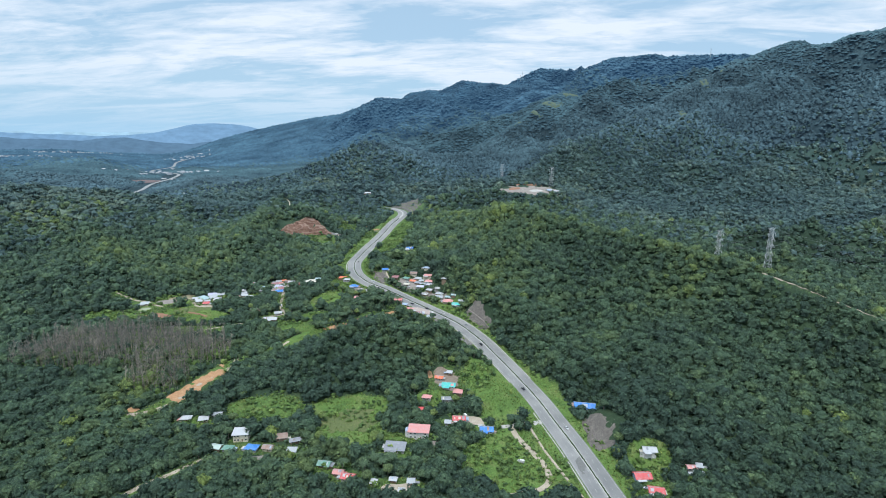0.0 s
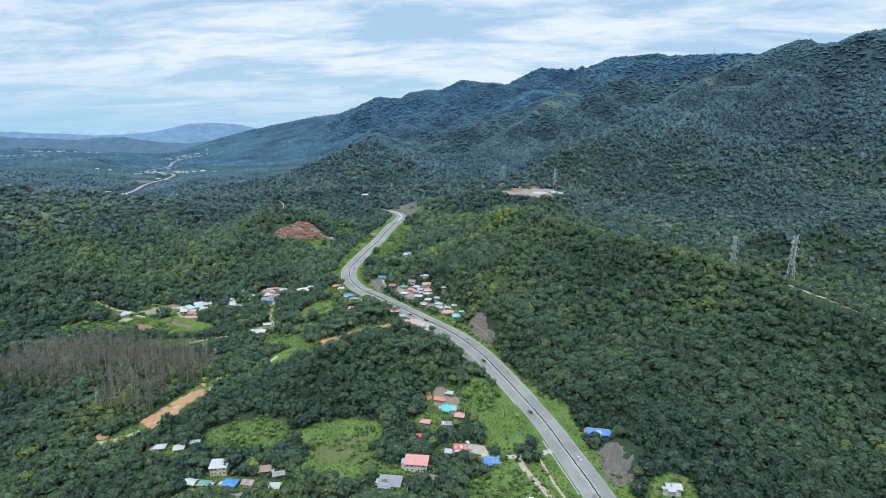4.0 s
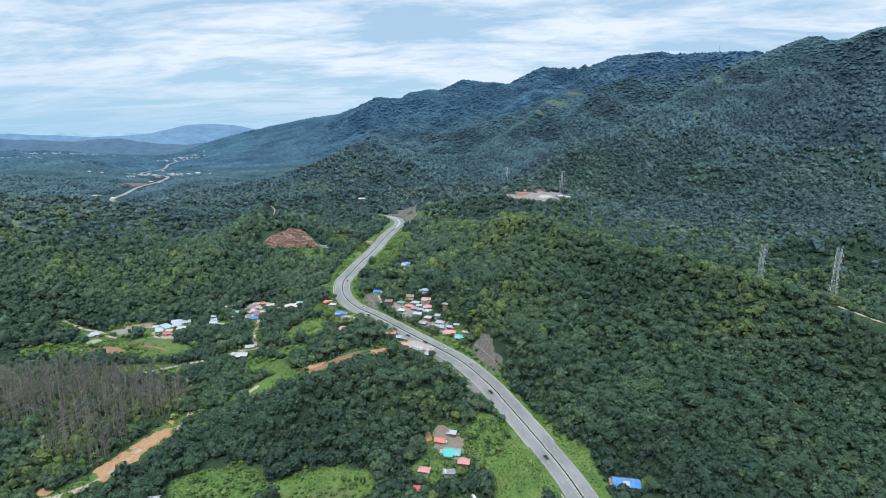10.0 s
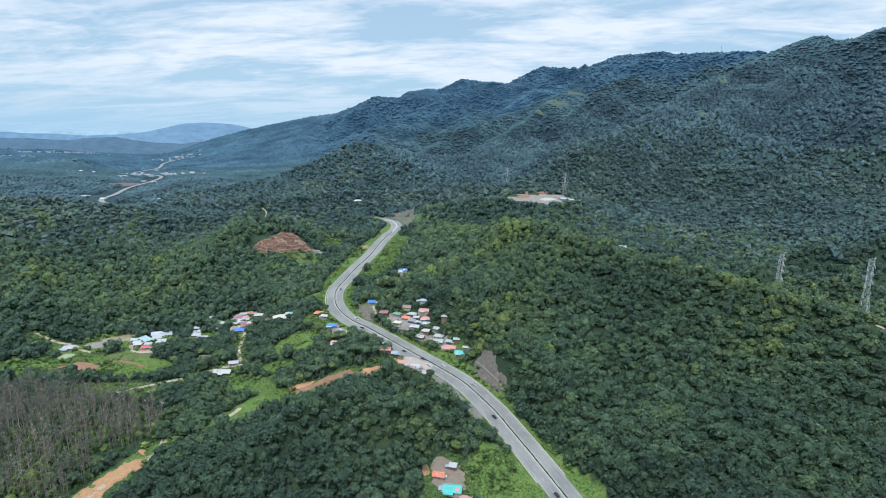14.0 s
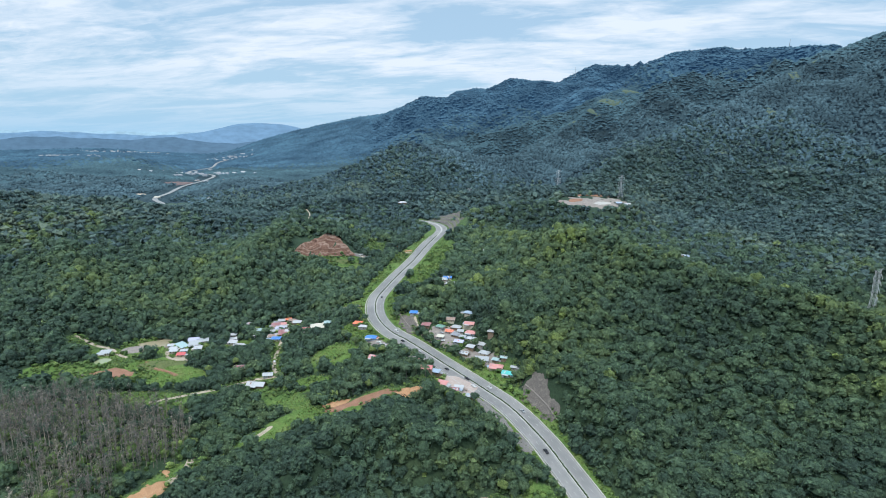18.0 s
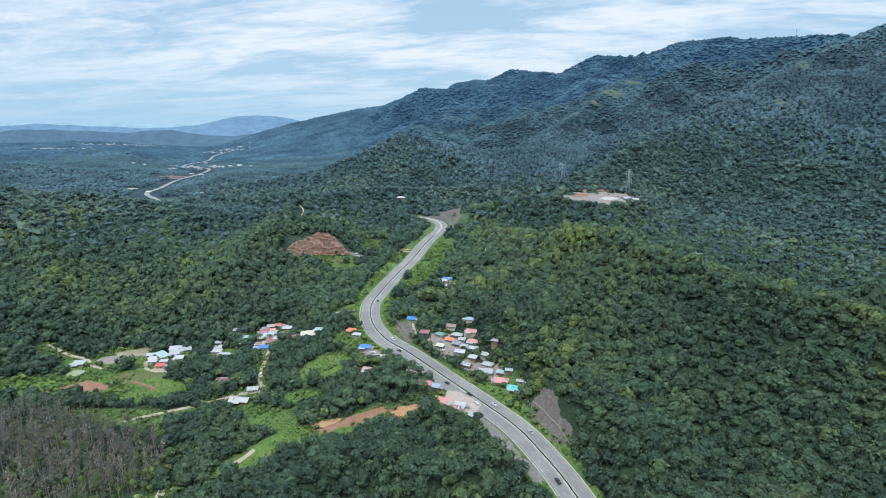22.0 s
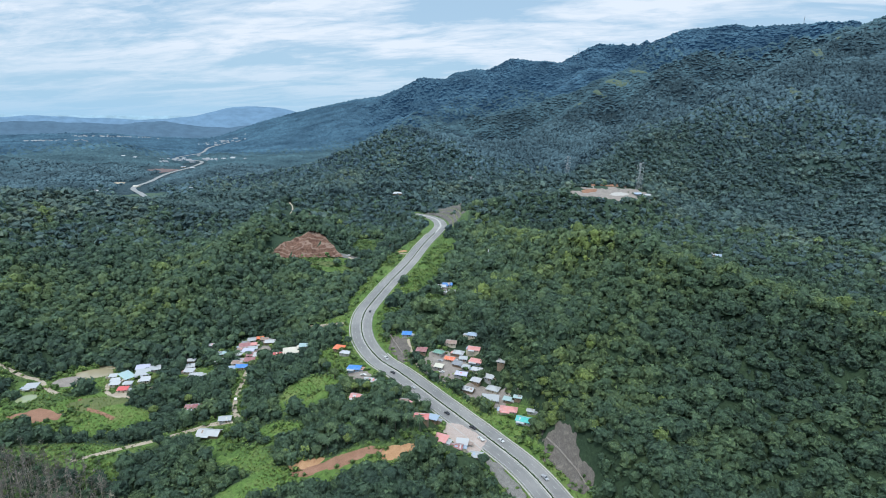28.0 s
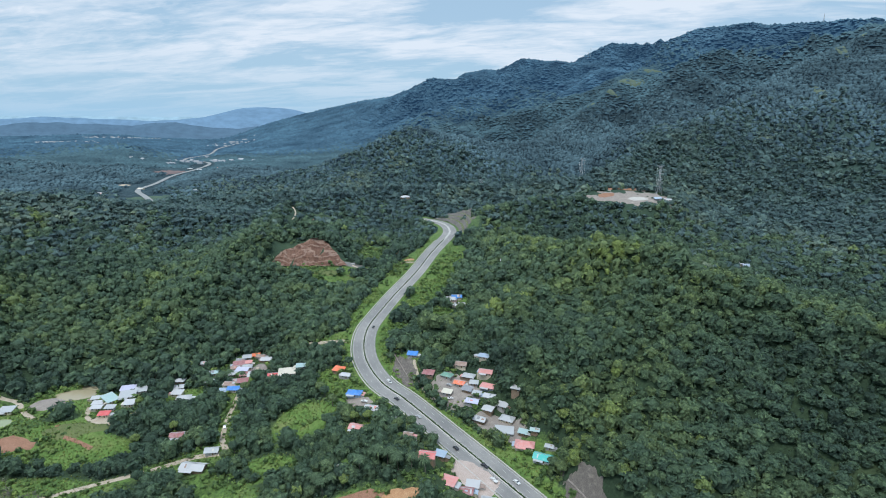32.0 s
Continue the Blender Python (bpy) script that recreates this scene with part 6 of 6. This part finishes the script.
def car(x, y, z, turn, paint, kind="car"):
    """A car, van or pick-up that faces +y before it is turned."""
    ob = tagged(new(kind, None), "%s %s standing on the %s" % (paint, {"car": "saloon car", "van": "panel van", "pickup": "pick-up truck"}[kind], "asphalt road" if z is None else "bare yard"), "car", "vehicles")
    if z is None:
        d, z = to_line(np.array([x]), np.array([y]), ROAD_LINE)
        z = float(z[0]) + 0.02
    ob.matrix_basis = pose(x, y, z, 0, 0, turn)
    L, W = {"car": (4.3, 1.75), "van": (4.7, 1.8), "pickup": (5.1, 1.85)}[kind]
    prof = {"car": [(-1, .35), (-1, .8), (-.95, .92), (-.62, .98), (-.40, 1.42), (.12, 1.45), (.42, .98), (.92, .80), (1, .62), (1, .35)],
            "van": [(-1, .35), (-1, 1.75), (-.9, 1.9), (.35, 1.9), (.62, 1.15), (.95, 1.0), (1, .8), (1, .35)],
            "pickup": [(-1, .5), (-1, 1.05), (-.22, 1.05), (-.15, 1.7), (.28, 1.72), (.5, 1.15), (.95, 1.02), (1, .8), (1, .5)]}[kind]
    bm = bmesh.new()
    rows = []
    for s in (-1, 1):
        rows.append([bm.verts.new((s * W / 2 * (0.86 if q > 1.2 else 1.0), p * L / 2, q)) for p, q in prof])
    n = len(prof)
    bm.faces.new(rows[0])
    bm.faces.new(rows[1][::-1])
    for i in range(n):
        bm.faces.new((rows[0][i], rows[0][(i + 1) % n], rows[1][(i + 1) % n], rows[1][i]))
    bmesh.ops.recalc_face_normals(bm, faces=bm.faces)
    bmesh.ops.bevel(bm, geom=bm.edges[:], offset=0.05, segments=1, affect="EDGES")
    body = part("body", bm, PAINTS[paint], ob)
    cab = {"car": (-0.36, 0.12, 1.02, 1.38), "van": (0.36, 0.52, 1.25, 1.75), "pickup": (-0.12, 0.28, 1.15, 1.62)}[kind]
    for s in (-1, 1):
        box_part("side_window", body, M_GLASS, s * W * 0.45 - 0.03, s * W * 0.45 + 0.03, cab[0] * L / 2, cab[1] * L / 2, cab[2], cab[3])
        box_part("headlight", ob, M_LAMP, s * W * 0.36 - 0.16, s * W * 0.36 + 0.16, L / 2 - 0.04, L / 2 + 0.03, 0.62, 0.76)
        for e in (-0.6, 0.62):
            bm = bmesh.new()
            tube(bm, (s * (W / 2 - 0.2), e * L / 2, 0.32), (s * (W / 2 + 0.01), e * L / 2, 0.32), 0.32, 0.32, 12)
            wheel = part("wheel", bm, M_TYRE, ob)
            bm = bmesh.new()
            tube(bm, (s * (W / 2), e * L / 2, 0.32), (s * (W / 2 + 0.03), e * L / 2, 0.32), 0.19, 0.17, 8)
            part("rim", bm, M_RIM, wheel)
    bm = bmesh.new()
    p0, p1 = {"car": ((.12, 1.43), (.40, 1.0)), "van": ((.36, 1.88), (.61, 1.18)), "pickup": ((.29, 1.70), (.49, 1.18))}[kind]
    v = [bm.verts.new(p) for p in ((-W * .40, p0[0] * L / 2 + .05, p0[1]), (W * .40, p0[0] * L / 2 + .05, p0[1]), (W * .45, p1[0] * L / 2 + .06, p1[1]), (-W * .45, p1[0] * L / 2 + .06, p1[1]))]
    u = [bm.verts.new(q.co + Vector((0, 0.03, 0.03))) for q in v]
    bm.faces.new(v)
    bm.faces.new(u[::-1])
    for i in range(4):
        bm.faces.new((v[i], v[(i + 1) % 4], u[(i + 1) % 4], u[i]))
    part("windscreen", bm, M_GLASS, body)
    return ob


def car_on_road(y, side, paint, kind="car"):
    """A vehicle on the carriageway to the left (-1) or right (1), at that depth."""
    k = int(np.argmin(np.abs(road_flat[:, 1] - y)))
    way = road_flat[k + 1, :2] - road_flat[k - 1, :2]
    way /= np.linalg.norm(way)
    right = np.array([way[1], -way[0]])
    p = road_flat[k, :2] + right * side * 4.6
    turn = math.degrees(math.atan2(way[1], way[0])) - 90
    car(p[0], p[1], None, turn + (0 if side < 0 else 180), paint, kind)


for y_, side, paint, kind in ((356, 1, "white", "car"), (408, -1, "dark", "car"), (480, -1, "dark", "pickup"), (553, -1, "white", "pickup"), (548, 1, "white", "car"),
                              (618, -1, "dark", "car"), (632, 1, "white", "van"), (575, -1, "dark", "car"), (722, 1, "dark", "car"), (600, -1, "silver", "car"), (520, 1, "silver", "pickup")):
    car_on_road(y_, side, paint, kind)
for x_, y_, turn, paint, kind in ((61, 318, 70, "white", "van"), (-32, 634, 60, "silver", "car"), (-30, 619, 100, "white", "car"), (-86, 610, 80, "white", "car"), (-60, 580, 30, "white", "pickup"),
                                  (10, 580, 20, "silver", "car"), (-6, 560, 50, "dark", "pickup"), (-190, 672, 10, "white", "car"), (-166, 890, 80, "white", "van"), (27, 377, 20, "white", "van"), (-176, 596, 20, "white", "car"), (134, 290, 60, "silver", "car")):
    car(x_, y_, float(sheet(np.array([x_]), np.array([y_]))[0]) + 0.3, turn, paint, kind)

# ---- trees that stand apart ----
M_BARK = soil("bark", (0.10, 0.085, 0.07), (0.16, 0.14, 0.115), (0.24, 0.21, 0.18), 2.0, 0.9, 0.5)


def tree_model(kind, seed):
    """Trunk with limbs, and a crown of tufts, of true size about 9 m."""
    rng = np.random.default_rng(seed)
    bm = bmesh.new()
    tube(bm, (0, 0, -0.6), (0.1, 0, 3.2), 0.28, 0.2, 7)
    tube(bm, (0.1, 0, 3.2), (0, 0.2, 6.5), 0.2, 0.07, 6)
    for k in range(6):
        a = 2 * math.pi * k / 6 + rng.uniform(-0.4, 0.4)
        z = rng.uniform(2.6, 5.0)
        tube(bm, (0.08, 0.05, z), (1.9 * math.cos(a), 1.9 * math.sin(a), z + 1.7), 0.1, 0.03, 5)
    trunk = bpy.data.meshes.new("trunk")
    bm.to_mesh(trunk)
    bm.free()
    trunk.materials.append(M_BARK)
    v, f = crown(150, 0.11, 12, rng, False, 0.85, 4, 7)
    me = mesh_fast("crown", v * np.array([3.3, 3.3, 3.6]) + np.array([0, 0, 5.6]), f, M_LEAF, np.full(len(v), kind))
    tree = tagged(new("tree", None), "leafy green broadleaf tree with a rounded crown", "tree", "trees standing apart")
    for n, m in (("trunk", trunk), ("crown", me)):
        o = new(n, m)
        o.parent = tree
    return tree


def palm_model(seed):
    rng = np.random.default_rng(seed)
    bm = bmesh.new()
    last = Vector((0, 0, -0.5))
    for k in range(1, 7):
        p = Vector((0.05 * k * k * 0.3, 0, k * 1.5))
        tube(bm, last, p, 0.22 - 0.015 * k, 0.205 - 0.015 * k, 6)
        last = p
    trunk = bpy.data.meshes.new("trunk")
    bm.to_mesh(trunk)
    bm.free()
    trunk.materials.append(M_BARK)
    v, f, n = [], [], 0
    for k in range(20):
        a, up = 2 * math.pi * k / 20 + rng.uniform(-0.15, 0.15), rng.uniform(0.1, 1.1)
        side = Vector((-math.sin(a), math.cos(a), 0))
        for i in range(6):
            s = i / 5
            r = 4.2 * s
            z = last.z + r * up * 0.55 - 0.16 * r * r
            c = Vector((last.x + r * math.cos(a), r * math.sin(a), z))
            w = 0.55 * math.sin(math.pi * min(1, 0.15 + 0.85 * s)) + 0.04
            v += [c - side * w - Vector((0, 0, 0.3 * w)), c, c + side * w - Vector((0, 0, 0.3 * w))]
        for i in range(5):
            b = n + 3 * i
            f += [(b, b + 1, b + 4), (b, b + 4, b + 3), (b + 1, b + 2, b + 5), (b + 1, b + 5, b + 4)]
        n += 18
    me = mesh_fast("crown", np.array([tuple(p) for p in v]), np.array(f), M_LEAF, np.full(len(v), 0.55))
    palm = tagged(new("palm_tree", None), "tall coconut palm with drooping green fronds", "palm", "palm trees")
    for nm, m in (("trunk", trunk), ("crown", me)):
        o = new(nm, m)
        o.parent = palm
    return palm


def stand(model, x, y, scale, turn, first):
    z = float(sheet(np.array([x]), np.array([y]))[0])
    m = pose(x, y, z, 0, 0, turn)
    if first:
        model.matrix_basis = m
        return model
    return copy_thing(model, m)


palms = [palm_model(s) for s in (1, 2)]
P_RNG = np.random.default_rng(23)
for k in range(26):
    if k < 14:
        x_, y_ = -66 + 34 * P_RNG.uniform(-1, 1), 541 + 7 * P_RNG.uniform(-1, 1)
    elif k < 20:
        x_, y_ = -40 + 22 * P_RNG.uniform(-1, 1), 308 + 6 * P_RNG.uniform(-1, 1)
    else:
        x_, y_ = -230 + 40 * P_RNG.uniform(-1, 1), 655 + 10 * P_RNG.uniform(-1, 1)
    stand(palms[k % 2], x_, y_, 1, 137 * k, k < 2)
models = [tree_model(t, s) for t, s in ((0.25, 1), (0.45, 2), (0.6, 3), (0.8, 4), (0.97, 5))]


def away(x, y):
    """Not within the walls of a house or on a yard, nor on open grass far from one."""
    near, ok = np.full(x.shape, 1e9), np.ones(x.shape, bool)
    for hx, hy, hr in HOMES:
        d = np.hypot(x - hx, y - hy)
        near, ok = np.minimum(near, d), ok & (d > hr + 3.6)
    return ok & (near < 32)


def edge_place(x, y):
    clear, green = openness(x, y)
    d, _ = to_line(x, y, ROAD_LINE)
    return (clear > 0.15) & (clear < 0.97) & (d > 14) & away(x, y) & in_wedge(x, y)


tx, ty = scatter(-320, 190, 275, 730, 9.0, edge_place)
pick = RNG.permutation(len(tx))[:300]
for k, i in enumerate(pick):
    stand(models[k % 5], float(tx[i]), float(ty[i]), 1, 61 * k, k < 5)

# The stand of bare, greyish trees.
B_RNG = np.random.default_rng(31)


def bare(rng):
    v, f, n = [], [], 0
    for k in range(3):
        a = 2 * math.pi * k / 3
        v.append((0.05 * math.cos(a), 0.05 * math.sin(a), -1.2))
    v.append((0, 0, 2.4))
    f += [(0, 1, 3), (1, 2, 3), (2, 0, 3)]
    n = 4
    for k in range(16):
        a, z = rng.uniform(0, 6.28), rng.uniform(0.0, 1.8)
        r = rng.uniform(0.3, 0.62) * (1.2 - 0.35 * z)
        c, s = math.cos(a), math.sin(a)
        v += [(0, 0, z), (0.035 * -s, 0.035 * c, z + 0.07), (r * c, r * s, z + r * 1.3)]
        f.append((n, n + 1, n + 2))
        n += 3
    for k in range(22):
        a, z = rng.uniform(0, 6.28), rng.uniform(0.4, 2.3)
        r = rng.uniform(0.05, 0.6) * (1.15 - 0.35 * z)
        p = np.array([r * math.cos(a), r * math.sin(a), z])
        d, e = rng.normal(size=3) * 0.11, rng.normal(size=3) * 0.11
        v += [tuple(p), tuple(p + d), tuple(p + e)]
        f.append((n, n + 1, n + 2))
        n += 3
    return np.array(v), np.array(f)


def bare_stand(x, y):
    return purple(x, y) & (openness(x, y)[0] < 0.5)


plant("bare_wood", "grey-brown leafless trees on a low hill", scatter(-430, -160, 400, 545, 3.9, bare_stand), 3.9, [bare(B_RNG) for k in range(5)], M_LEAF_GREY, 1.0)
plant("bare_wood_growth", "low green growth under the leafless trees", scatter(-430, -160, 400, 545, 4.6, lambda x, y: bare_stand(x, y) & (fractal(x, y, 24, 207, 2) > 0.34)), 2.2, T_BUSH, M_BUSH, 0.4)
plant("bare_wood_trees", "green trees standing among the leafless trees", scatter(-430, -160, 400, 545, 8.0, lambda x, y: bare_stand(x, y) & (fractal(x, y, 30, 209, 2) > 0.46)), 3.2, T_MID, M_LEAF, 0.9)


# Hedge on the median, drains and rails by the road, dashes between the lanes.
mid_line = smooth_line(ROAD, 0.8)
mid_line = mid_line[(mid_line[:, 1] > 25) & (mid_line[:, 1] < 960)]
off = RNG.uniform(-0.2, 0.2, len(mid_line))


def hedge(line):
    v, f, tint = [], [], []
    for p, o in zip(line, off):
        tv, tf = T_BUSH[int(RNG.integers(3))]
        r = RNG.uniform(0.5, 0.72)
        v.append(tv * r + np.array([p[0] + o * 0.6, p[1] + o * 0.6, p[2] + 0.45]))
        f.append(tf + len(tv) * 0 + sum(len(q) for q in v[:-1]) if len(v) < 2 else tf + hedge.base)
        hedge.base = (hedge.base if len(v) > 1 else 0) + len(tv)
        tint.append(np.full(len(tv), RNG.random()))
    me = mesh_fast("median_hedge", np.vstack(v), np.vstack(f), M_HEDGE, np.concatenate(tint))
    tagged(new("median_hedge", me), "low dark green hedge on the road's median", "hedge", "", "stuff")


hedge.base = 0
hedge(mid_line)
for o, a, b in ((-10.1, 420, 960), (10.1, 420, 640), (-11.2, 180, 380)):
    seg = road_flat[(road_flat[:, 1] > a) & (road_flat[:, 1] < b)]
    tagged(ribbon("drain", seg, [o - 0.45, o - 0.3, o + 0.3, o + 0.45], [-0.28, 0.08, 0.08, -0.28], M_CONCRETE), "pale concrete drain edge beside the road", "drain", "", "structure")


def dashes(side):
    v, f = [], []
    seg = smooth_line(ROAD, 1.5)
    for k in range(2, len(seg) - 4, 6):
        a, b = seg[k], seg[k + 2]
        way = (b - a)[:2] / np.linalg.norm((b - a)[:2])
        r = np.array([way[1], -way[0]])
        n = len(v)
        for p, s in ((a, -1), (a, 1), (b, 1), (b, -1)):
            xy = p[:2] + r * (side * 5.3 + s * 0.08)
            v.append((xy[0], xy[1], p[2] + 0.015))
        f.append((n, n + 1, n + 2, n + 3))
    tagged(new("lane_marking", mesh_from("lane_marking", v, f, M_PAINT)), "white dashes between the lanes", "road marking", "", "stuff")


dashes(-1)
dashes(1)
patch("worn_patch", "dark worn patch of asphalt on the carriageway", "road", 101, 318, 3.6, 13, -8, M_PATCH, 1.5, 0.42)


# Towns on the far plain, each one a scatter of pale roofs.
def far_town(x, y, wide, deep, count, label):
    verts, faces = [], []
    for k in range(count):
        cx, cy = x + RNG.normal() * wide, y + RNG.normal() * deep
        w, d, h = RNG.uniform(4, 11), RNG.uniform(4, 8), RNG.uniform(4, 7)
        z, n = float(sheet(np.array([cx]), np.array([cy]))[0]), len(verts)
        verts += [(cx + a * w, cy + b * d, z + c * h - 1) for c in (0, 1) for a, b in ((-1, -1), (1, -1), (1, 1), (-1, 1))]
        verts += [(cx - w, cy, z + 1.5 * h), (cx + w, cy, z + 1.5 * h)]
        faces += [tuple(n + i for i in q) for q in ((0, 1, 5, 4), (1, 2, 6, 5), (2, 3, 7, 6), (3, 0, 4, 7), (4, 5, 9, 8), (6, 7, 8, 9), (5, 6, 9), (7, 4, 8))]
    tagged(new("far_town", mesh_from("far_town", verts, faces, M_FAR_TOWN)), label, "town", "", "stuff")


# The roofs' bluish glow is painted haze; they give off no real light.
M_FAR_TOWN = haze_leaf("hazed_roofs", (0.20, 0.20, 0.20), (0.10, 0.20, 0.30), 0.3)
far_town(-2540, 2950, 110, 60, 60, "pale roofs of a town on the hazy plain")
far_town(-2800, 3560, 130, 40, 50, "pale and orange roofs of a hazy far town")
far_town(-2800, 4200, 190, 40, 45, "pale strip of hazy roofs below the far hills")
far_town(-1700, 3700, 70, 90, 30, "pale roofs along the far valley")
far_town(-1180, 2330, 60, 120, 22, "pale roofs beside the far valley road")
